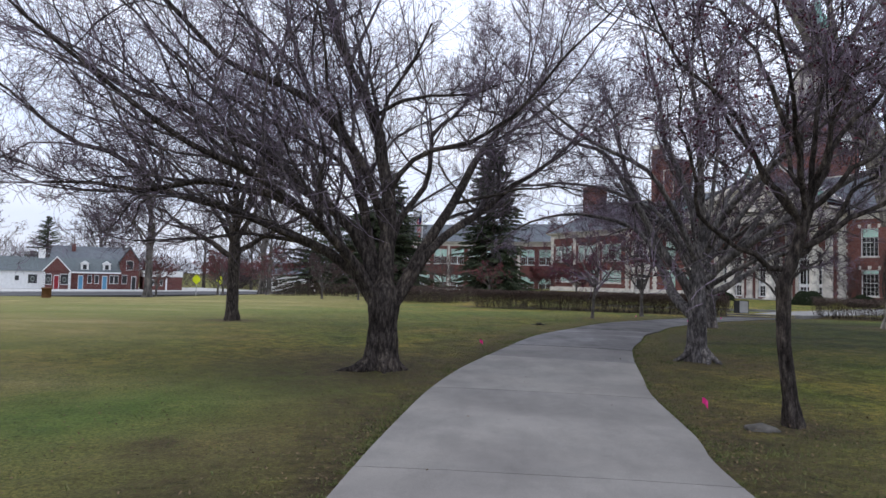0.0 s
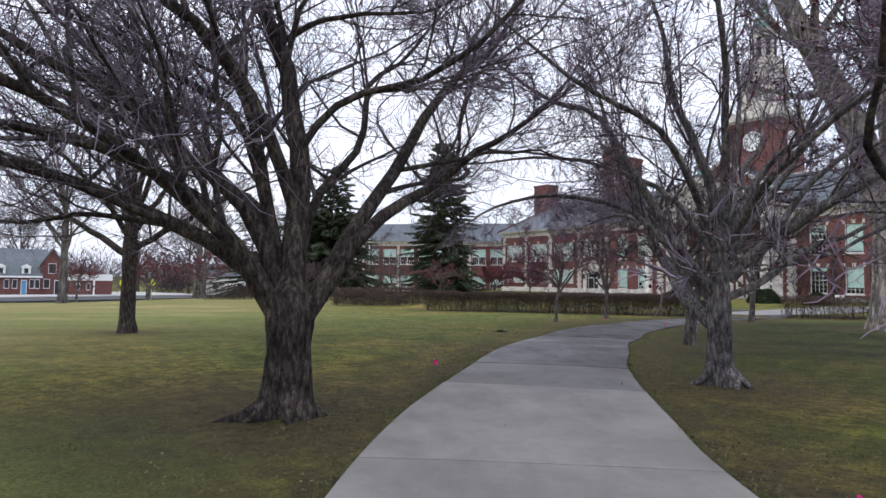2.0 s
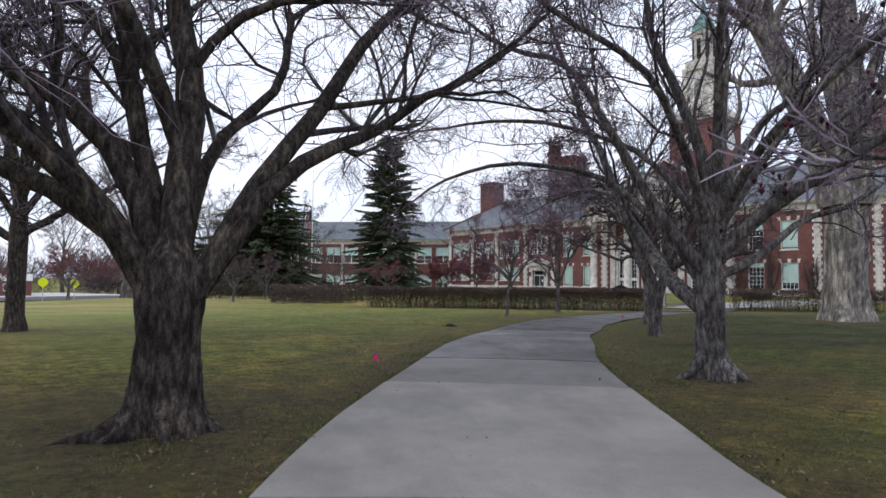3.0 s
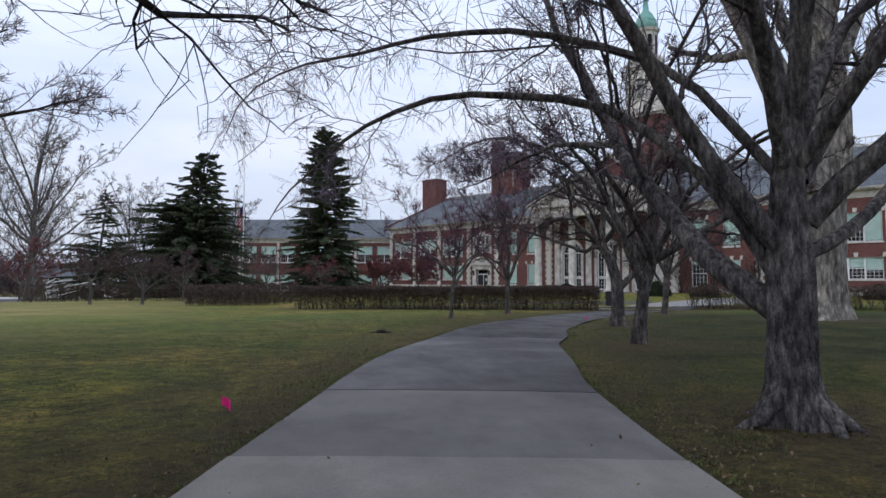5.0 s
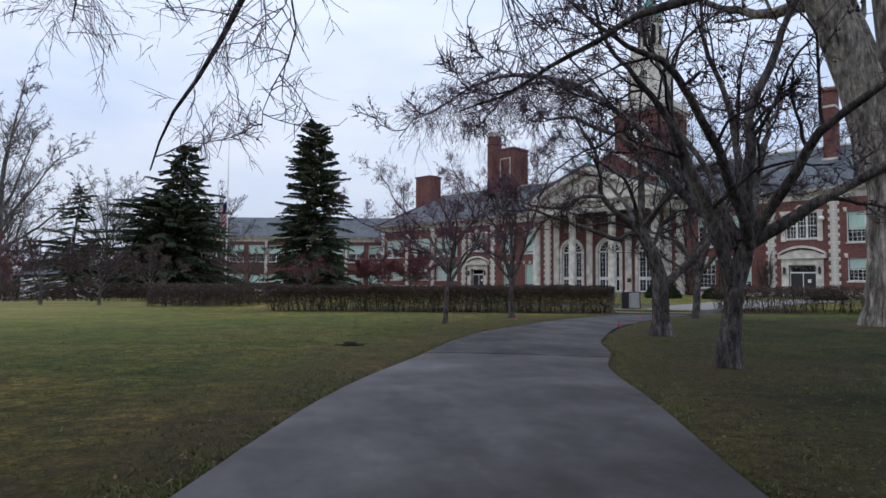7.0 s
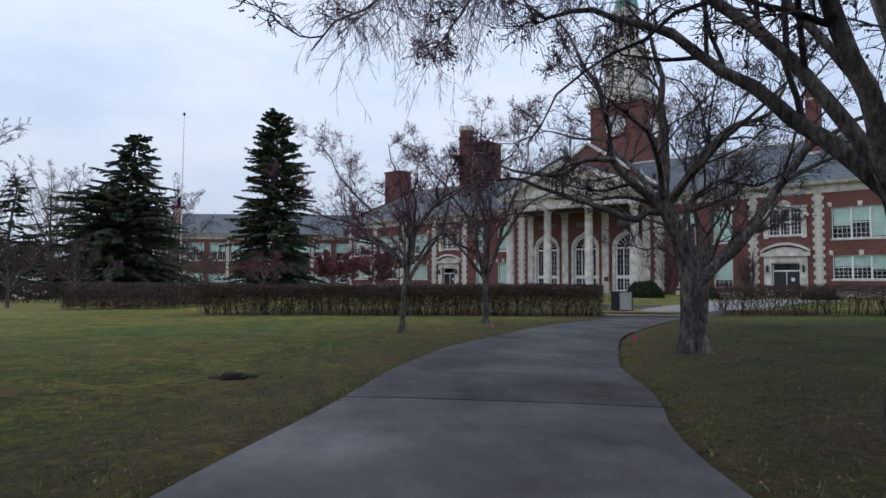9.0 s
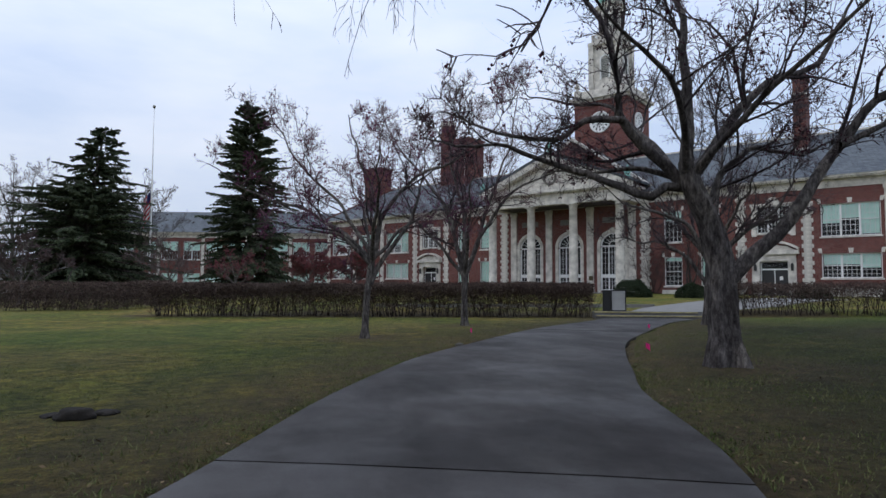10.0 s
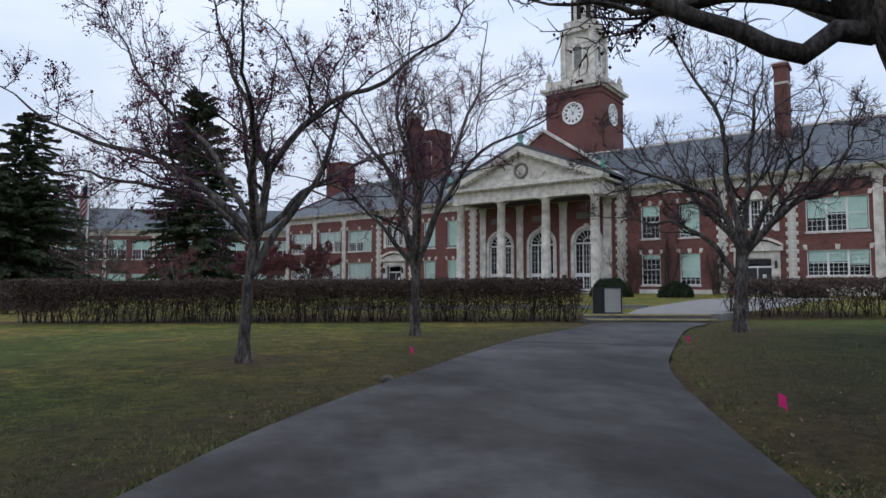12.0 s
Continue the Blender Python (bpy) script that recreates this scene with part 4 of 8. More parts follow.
    lathe(bm, [(0.62, 0), (0.75, 0.06), (0.72, 0.14), (0.58, 0.16), (0.5, 0.08), (0.5, 0.0)], 24, capped=False)
    wreath = part("wreath", bm, WEATHERED_SHADED, gable, "weathered carved wreath", True)
    wreath.matrix_basis = pose(0, FY - 0.3, za + 1.25, 90, 0, 0)
    for sgn in (-1, 1):
        bm = bmesh.new()
        for k in range(8):
            a = math.pi * (0.1 + 0.8 * k / 7)
            cx, cz = sgn * (1.55 - 0.75 * math.cos(a)), za + 0.95 - 0.42 * math.sin(a)
            box(bm, cx - 0.11, cx + 0.11, FY - 0.38, FY - 0.29, cz - 0.1, cz + 0.1)
        part("garland", bm, STONE, gable, "carved stone garland")
    bm = bmesh.new()
    for sgn in (-1, 1):
        prism(bm, [(sgn * 8.05, za - 0.02), (sgn * 8.05, za + 0.22), (0, apex + 0.22), (0, apex - 0.36), (sgn * 7.2, za)], "y", FY - 0.9, FY + 0.4)
    part("raking_cornice", bm, STONE, SCHOOL, "sloping stone cornice of the gable")
    bm = bmesh.new()
    for sgn in (-1, 1):
        prism(bm, [(sgn * 8.2, za + 0.225), (sgn * 8.2, za + 0.46), (0, apex + 0.5), (0, apex + 0.225)], "y", FY - 0.95, 7.0)
    part("portico_roof", bm, SLATE, SCHOOL, "dark slate gable roof of the portico")
    for x, z in ((-7.85, za + 0.47), (7.85, za + 0.47), (0, apex + 0.5)):
        bm = bmesh.new()
        lathe(bm, [(0.3, 0), (0.3, 0.15), (0.16, 0.2), (0.3, 0.5), (0.26, 0.75), (0.06, 1.0), (0.1, 1.1), (0.02, 1.2)], 12, x, FY - 0.4)
        orn = part("roof_finial", bm, COPPER, SCHOOL, "green copper ornament", True)
        orn.location.z = z - 0.05
    # brick gable with stone coping behind the pediment
    gy, g0, g1, gh = -0.02, FRIEZE1 + 0.4, 15.2 + Z0, 8.6
    bm = bmesh.new()
    prism(bm, [(-gh, g0), (gh, g0), (0, g1)], "y", 0.6, 1.2)
    part("gable_wall", bm, BRICK, SCHOOL, "red brick gable behind the portico")
    bm = bmesh.new()
    for sgn in (-1, 1):
        prism(bm, [(sgn * (gh + 0.3), g0), (sgn * (gh + 0.3), g0 + 0.28), (0, g1 + 0.32), (0, g1 + 0.02)], "y", 0.45, 1.35)
    part("gable_coping", bm, STONE, SCHOOL, "pale stone gable coping")
    bm = bmesh.new()
    for sgn in (-1, 1):
        prism(bm, [(sgn * gh, g0 - 0.1), (sgn * gh, g0 + 0.05), (0, g1 + 0.02), (0, g1 - 0.15)], "y", 1.21, 8.0)
    part("cross_roof", bm, SLATE, SCHOOL)
    # wall under the portico: quoined corners, pilasters, arched windows
    for s in (-1, 1):
        quoins(SCHOOL, s * 7.85 - 0.52, s * 7.85 + 0.52, 0.0, FRIEZE0, 0.0)
    for xc in (-2.31, 2.31, -6.6, 6.6):
        part("pilaster", boxes((xc - 0.36, xc + 0.36, -0.14, 0.1, 0, zc), (xc - 0.43, xc + 0.43, -0.18, 0.1, zc - 0.4, zc - 0.1), (xc - 0.43, xc + 0.43, -0.18, 0.1, 0.001, 0.3)), STONE, SCHOOL, "flat pale stone pilaster")
    for xc in arches:
        bm = bmesh.new()
        outer, inner = arch_points(xc, AR + 0.28, SPRING, 18), arch_points(xc, AR - 0.02, SPRING, 18)
        for i in range(18):
            prism(bm, [outer[i], outer[i + 1], inner[i + 1], inner[i]], "y", -0.07, 0.1)
        box(bm, xc - AR - 0.28, xc - AR + 0.02, -0.07, 0.1, 0.0, SPRING - 0.001), box(bm, xc + AR - 0.02, xc + AR + 0.28, -0.07, 0.1, 0.0, SPRING - 0.001)
        prism(bm, [(xc - 0.16, SPRING + AR - 0.05), (xc + 0.16, SPRING + AR - 0.05), (xc + 0.24, SPRING + AR + 0.45), (xc - 0.24, SPRING + AR + 0.45)], "y", -0.14, 0.1)
        casing = part("arch_surround", bm, STONE, SCHOOL, "pale stone arch with a keystone")
        bm = bmesh.new()
        y0, y1 = 0.12, 0.22
        ring_o, ring_i = arch_points(xc, AR - 0.02, SPRING, 18), arch_points(xc, AR - 0.14, SPRING, 18)
        for i in range(18):
            prism(bm, [ring_o[i], ring_o[i + 1], ring_i[i + 1], ring_i[i]], "y", y0, y1)
        hub_o, hub_i = arch_points(xc, 0.42, SPRING + 0.06, 10), arch_points(xc, 0.36, SPRING + 0.06, 10)
        for i in range(10):
            prism(bm, [hub_o[i], hub_o[i + 1], hub_i[i + 1], hub_i[i]], "y", y0 + 0.02, y1 - 0.02)
        for i in range(1, 8):
            a = math.pi * i / 8
            c, s = math.cos(a), math.sin(a)
            prism(bm, [(xc + 0.4 * c - 0.02 * s, SPRING + 0.06 + 0.4 * s + 0.02 * c), (xc + 0.4 * c + 0.02 * s, SPRING + 0.06 + 0.4 * s - 0.02 * c), (xc + 1.2 * c + 0.02 * s, SPRING + 1.2 * s - 0.02 * c), (xc + 1.2 * c - 0.02 * s, SPRING + 1.2 * s + 0.02 * c)], "y", y0 + 0.02, y1 - 0.02)
        half = AR - 0.02
        for a, b in ((-half, -half + 0.14), (half - 0.14, half), (-0.5, -0.4), (0.4, 0.5)):
            box(bm, xc + a, xc + b, y0, y1, 0.15, SPRING - 0.101)
        for z, t in ((SPRING - 0.1, 0.16), (1.42, 0.34), (0.15, 0.16)):
            box(bm, xc - half + 0.14, xc + half - 0.14, y0 - 0.01, y1, z, z + t)
        for a, b, k in ((-half + 0.14, -0.5, 2), (-0.4, 0.4, 3), (0.5, half - 0.14, 2)):
            for z0, z1, r in ((0.31, 1.42, 3), (1.76, SPRING - 0.1, 5)):
                for i in range(1, k):
                    x = xc + a + (b - a) * i / k
                    box(bm, x - 0.014, x + 0.014, y0 + 0.03, y1 - 0.03, z0, z1)
                for i in range(1, r):
                    z = z0 + (z1 - z0) * i / r
                    box(bm, xc + a, xc + b, y0 + 0.035, y1 - 0.035, z - 0.014, z + 0.014)
        fr = part("arched_window", bm, WHITE, SCHOOL, "tall white arched window with a fanlight")
        bm = bmesh.new()
        prism(bm, [(xc + half - 0.1, 0.2)] + arch_points(xc, half - 0.08, SPRING, 16) + [(xc - half + 0.1, 0.2)], "y", y0 + 0.05, y0 + 0.056)
        pn = part("pane", bm, GLASS, fr, "dark reflecting glass")
        pn.visible_shadow = False
    part("name_plate", boxes((2.2, 2.65, -0.2, -0.141, 1.15, 1.6)), BRASS, SCHOOL, "small dark plate on the pilaster")
    # these panels take the dim stone to stand for shade behind the columns
    for xc in (-4.61, 0, 4.61):
        part("wall_panel", boxes((xc - 1.0, xc + 1.0, -0.04, 0.1, 6.45 + Z0, 7.0 + Z0)), WEATHERED_SHADED, SCHOOL, "carved panel over the arch, porch shade in its dim stone")
    part("window_air_unit", boxes((12.0, 12.7, -0.35, 0.05, 0.02, 0.55)), WHITE, SCHOOL, "white air unit at the foot of the wall")
    # chimneys
    def chimney(x0, x1, y0, y1, z0, z1, mat, band=True):
        bm = boxes((x0, x1, y0, y1, z0, z1), (x0 - 0.12, x1 + 0.12, y0 - 0.12, y1 + 0.12, z1, z1 + 0.25))
        ch = part("chimney", bm, mat, SCHOOL, "dark red brick chimney stack")
        if band:
            part("cap", boxes((x0 - 0.05, x1 + 0.05, y0 - 0.05, y1 + 0.05, z1 + 0.25, z1 + 0.4)), STONE, ch)
        return ch
    chimney(-36.3, -33.2, 5.8, 8.2, 10.0, 16.9 + Z0, BRICK, False)
    big = chimney(-20.3, -17.3, 6.0, 9.2, 11.5, 19.0 + Z0, BRICK, False)
    part("stone_band", boxes((-19.7, -19.58, 5.93, 5.999, 14.6, 18.2), (-18.02, -17.9, 5.93, 5.999, 14.6, 18.2), (-19.58, -18.02, 5.93, 5.999, 18.08, 18.2)), STONE, big, "pale stone strips on the stack")
    bm = bmesh.new()
    lathe(bm, [(1.05, 11.5), (1.05, 20.4), (1.18, 20.45), (1.18, 20.7), (0.95, 20.75), (0.95, 21.6)], 8, -21.5, 7.0, math.pi / 8)
    part("stair_turret", bm, BRICK, SCHOOL, "octagonal brick turret beside the stack")
    bm = bmesh.new()
    lathe(bm, [(1.02, 21.6), (1.1, 21.65), (1.1, 22.2), (0.95, 22.25)], 8, -21.5, 7.0, math.pi / 8)
    part("turret_cap", bm, STONE, SCHOOL, "pale stone turret crown")
    tall = chimney(19.5, 20.5, 4.4, 6.2, 12.0, 18.6 + Z0, BRICK)
    part("base_block", boxes((19.4, 20.6, 4.3, 6.3, 11.4, 12.7)), STONE, tall, "white chimney foot")
    part("stone_band", boxes((19.45, 20.55, 4.35, 6.25, 17.4, 17.6)), STONE, tall)


build_school()


def build_tower():
    """Square brick clock stage, white belfry, lantern and green copper dome."""
    y0, hw = 7.45, 3.15
    yc = y0 + hw
    top = 21.1 + Z0
    bm = boxes((-hw, hw, y0, y0 + 2 * hw, 10.0, top), (-hw - 0.1, hw + 0.1, y0 - 0.1, y0 + 2 * hw + 0.1, top - 0.6, top - 0.45))
    part("clock_stage", bm, BRICK, SCHOOL, "square red brick clock stage")
    part("stage_cornice", boxes((-hw - 0.2, hw + 0.2, y0 - 0.2, y0 + 2 * hw + 0.2, top, top + 0.25), (-hw - 0.5, hw + 0.5, y0 - 0.5, y0 + 2 * hw + 0.5, top + 0.25, top + 0.55), (-hw - 0.05, hw + 0.05, y0 - 0.05, y0 + 2 * hw + 0.05, top + 0.55, top + 1.35)), STONE, SCHOOL, "white cornice and parapet")
    for sx in (-1, 1):
        for sy in (-1, 1):
            bm = bmesh.new()
            lathe(bm, [(0.34, 0), (0.34, 0.2), (0.14, 0.3), (0.3, 0.65), (0.24, 0.9), (0.05, 1.1), (0.09, 1.2), (0.01, 1.35)], 10, sx * (hw - 0.25), yc + sy * (hw - 0.25))
            urn = part("urn", bm, STONE, SCHOOL, "stone urn on the parapet corner", True)
            urn.location.z = top + 1.35
    for turn in (0, 90, -90):
        m = pose(0, yc, 18.6 + Z0, 0, 0, turn) @ pose(0, -hw, 0, 90, 0, 0)
        bm = bmesh.new()
        lathe(bm, [(1.02, 0.0), (1.22, 0.0), (1.22, 0.12), (1.12, 0.14), (1.02, 0.1), (1.02, 0.0)], 40, capped=False)
        rim = part("clock", bm, WHITE, SCHOOL, "round tower clock with white rim", True)
        rim.matrix_basis = m
        bm = bmesh.new()
        lathe(bm, [(1.03, 0.0), (1.03, 0.05)], 40)
        part("dial", bm, WHITE, rim, "white clock dial")
        for i in range(12):
            a = 2 * math.pi * i / 12
            c, s = math.cos(a), math.sin(a)
            bm = bmesh.new()
            prism(bm, [(0.7 * c - 0.07 * s, 0.7 * s + 0.07 * c), (0.7 * c + 0.07 * s, 0.7 * s - 0.07 * c), (0.96 * c + 0.09 * s, 0.96 * s - 0.09 * c), (0.96 * c - 0.09 * s, 0.96 * s + 0.09 * c)], "z", 0.051, 0.062)
            part("hour_mark", bm, BLACK, rim)
        bm = bmesh.new()
        for ang, ln, w in ((math.radians(62), 0.85, 0.05), (math.radians(110), 0.55, 0.07)):
            c, s = math.cos(ang), math.sin(ang)
            prism(bm, [(-0.15 * c - w * s, -0.15 * s + w * c), (-0.15 * c + w * s, -0.15 * s - w * c), (ln * c, ln * s)], "z", 0.065, 0.08)
        part("clock_pointers", bm, BLACK, rim, "black clock pointers")
    # belfry with louvred arches
    b0, b1, bw = top + 1.35, top + 6.9, 1.66
    bm = boxes((-bw, bw, yc - bw, yc + bw, b0, b1), (-bw - 0.15, bw + 0.15, yc - bw - 0.15, yc + bw + 0.15, b0, b0 + 0.5), (-bw - 0.35, bw + 0.35, yc - bw - 0.35, yc + bw + 0.35, b1, b1 + 0.4))
    bel = part("belfry", bm, STONE, SCHOOL, "white belfry with louvred openings")
    for sx in (-1, 1):
        for sy in (-1, 1):
            part("corner_post", boxes((sx * bw - 0.3, sx * bw + 0.3, yc + sy * bw - 0.3, yc + sy * bw + 0.3, b0 + 0.505, b1 - 0.005)), STONE, bel)
    for turn in (0, 90, -90):
        m = pose(0, yc, 0, 0, 0, turn)
        bm = bmesh.new()
        for i in range(11):
            box(bm, -0.44, 0.44, -bw - 0.06, -bw - 0.005, b0 + 1.7 + i * 0.2, b0 + 1.82 + i * 0.2)
        lv = part("louvre", bm, plain("louvre_grey", (0.22, 0.23, 0.22), 0.7), bel, "grey louvres")
        lv.matrix_basis = m
        bm = bmesh.new()
        o, i_ = arch_points(0, 0.62, b0 + 3.7, 12), arch_points(0, 0.46, b0 + 3.7, 12)
        for i in range(12):
            prism(bm, [o[i], o[i + 1], i_[i + 1], i_[i]], "y", -bw - 0.14, -bw - 0.002)
        box(bm, -0.62, -0.46, -bw - 0.14, -bw - 0.002, b0 + 1.5, b0 + 3.7), box(bm, 0.46, 0.62, -bw - 0.14, -bw - 0.002, b0 + 1.5, b0 + 3.7)
        ar = part("arch_frame", bm, WHITE, bel)
        ar.matrix_basis = m
    l0 = b1 + 0.4
    for turn in (0, 90, 180, -90):
        bm = boxes((-bw, bw, -bw - 0.06, -bw + 0.06, l0 + 0.85, l0 + 0.98), (-bw, bw, -bw - 0.06, -bw + 0.06, l0 + 0.01, l0 + 0.12))
        for i in range(15):
            x = -bw + 0.11 + i * (2 * bw - 0.22) / 14
            box(bm, x - 0.05, x + 0.05, -bw - 0.05, -bw + 0.05, l0 + 0.121, l0 + 0.849)
        rail = part("balustrade", bm, STONE, SCHOOL, "white stone balustrade round the lantern")
        rail.matrix_basis = pose(0, yc, 0, 0, 0, turn) @ Matrix.Translation((0, 0, 0))
    bm = bmesh.new()
    lathe(bm, [(1.78, l0), (1.78, l0 + 0.5), (1.42, l0 + 0.55), (1.42, l0 + 4.2), (1.65, l0 + 4.25), (1.75, l0 + 4.6), (1.42, l0 + 4.65)], 8, 0, yc, math.pi / 8)
    lant = part("lantern", bm, STONE, SCHOOL, "white eight-sided lantern")
    # flat dark plates on the solid sides paint the shade of openings
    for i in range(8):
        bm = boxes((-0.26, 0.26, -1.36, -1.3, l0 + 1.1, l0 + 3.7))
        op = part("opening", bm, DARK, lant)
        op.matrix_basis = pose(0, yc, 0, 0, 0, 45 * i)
    bm = bmesh.new()
    lathe(bm, [(1.42, l0 + 4.65), (1.46, l0 + 5.0), (1.26, l0 + 5.9), (0.84, l0 + 6.7), (0.4, l0 + 7.2), (0.3, l0 + 8.4), (0.08, l0 + 9.2), (0.05, l0 + 10.6)], 16, 0, yc)
    part("dome", bm, COPPER, SCHOOL, "green copper dome and spire", True)


build_tower()


def build_wing():
    """The farther wing, set back behind the lawn and the spruces."""
    home = empty("school_wing", pose(14.0, 113.0, -1.45, 0, 0, -11.5), "farther two-storey brick school wing with slate roof", "school building")
    x0, x1, e = -47.0, 12.0, 9.9
    holes, rows = [], []
    xc = x1 - 2.5
    k = 0
    while xc > x0 + 2:
        for z0, z1 in ((0.5, 3.4), (5.6, 8.6)):
            holes.append((xc - 1.35, xc + 1.35, z0, z1)), rows.append((xc, z0, z1))
        xc -= 3.55
        k += 1
    bm = bmesh.new()
    wall(bm, x0, x1, -0.8, e - 0.7, 0, 0.4, holes)
    part("wall", bm, BRICK_DARK, home, "dark red brick wall")
    part("wall", boxes((x0, x0 + 0.4, 0.4, 12, -0.8, e), (x1 - 0.4, x1, 0.4, 12, -0.8, e), (x0, x1, 12, 12.4, -0.8, e), (x0 + 0.5, x1 - 0.5, 3.5, 3.6, -0.5, e)), BRICK_DARK, home)
    part("frieze", boxes((x0, x1, -0.06, 0.4, e - 0.7, e - 0.1)), STONE, home, "stone frieze band")
    part("cornice", boxes((x0 - 0.4, x1 + 0.4, -0.5, 0.5, e - 0.1, e + 0.2)), STONE, home)
    bm = bmesh.new()
    prism(bm, [(-0.7, e + 0.2), (12.7, e + 0.2), (6.0, e + 4.2)], "x", x0 - 0.5, x1 + 0.5)
    part("roof", bm, SLATE, home, "blue-grey slate roof")
    for i, (xc, z0, z1) in enumerate(rows):
        window(home, xc, z0, z1, 2.7, 3, 4, 0.0, 0.5, 2, keystone=False)
    for i in range(0, k, 2):
        xp = x1 - 2.5 - 3.55 * i + 1.775
        part("pilaster", boxes((xp - 0.25, xp + 0.25, -0.09, 0.05, -0.5, e - 0.71)), STONE, home, "flat stone pilaster")


build_wing()


# ---- bare trees ----
def limb_curves(limbs, face, trunk_at, rng, reach, wander, gnarl):
    """Main limbs from (height, azimuth, (elevations along it), length, radius)."""
    out = []
    cf, sf = math.cos(radians(face)), math.sin(radians(face))
    steps = 16
    for limb in limbs:
        if len(limb) == 2:
            # a limb laid by hand: points (across, away, height) and its radius
            line, r = limb
            if line[-1][2] > line[-2][2] + 0.2:
                d = np.array(line[-1]) - np.array(line[-2])
                d = d / np.linalg.norm(d) * reach + np.array([0, 0, reach * 0.35])
                line = line + [tuple(np.array(line[-1]) + d)]
            fine_line = smooth_line([(a * cf - b * sf, a * sf + b * cf, h) for a, b, h in line], 8)
            run = np.concatenate([[0], np.cumsum(np.linalg.norm(np.diff(fine_line, axis=0), axis=1))])
            at = np.linspace(0, run[-1], steps + 1)
            pts = np.stack([np.interp(at, run, fine_line[:, k]) for k in range(3)], -1)
            jit = rng.normal(0, wander * min(1.0, run[-1] / 4.0), (steps + 2, 3))
            pts[1:] += (jit[:-2] * 0.5 + jit[1:-1] + jit[2:] * 0.5) * np.linspace(0.4, 1.6, steps)[:, None]
            out.append((pts, r * 0.9 * np.linspace(1, 0.14, steps + 1), run[-1]))
            continue
        h, az, els, length, r = limb
        p = np.array(trunk_at(h))
        pts, a = [p], math.radians(az)
        drift = rng.normal(0, 0.05)
        for k in range(steps):
            t = k / (steps - 1)
            el = math.radians(np.interp(t, np.linspace(0, 1, len(els)), els) + rng.normal(0, 5 * gnarl))
            a += drift + rng.normal(0, 0.07 * gnarl)
            p = p + np.array([math.cos(a) * math.cos(el), math.sin(a) * math.cos(el), math.sin(el)]) * length / steps
            pts.append(p)
        out.append((np.array(pts), r * 0.8 * np.linspace(1, 0.13, steps + 1), length))
    return out


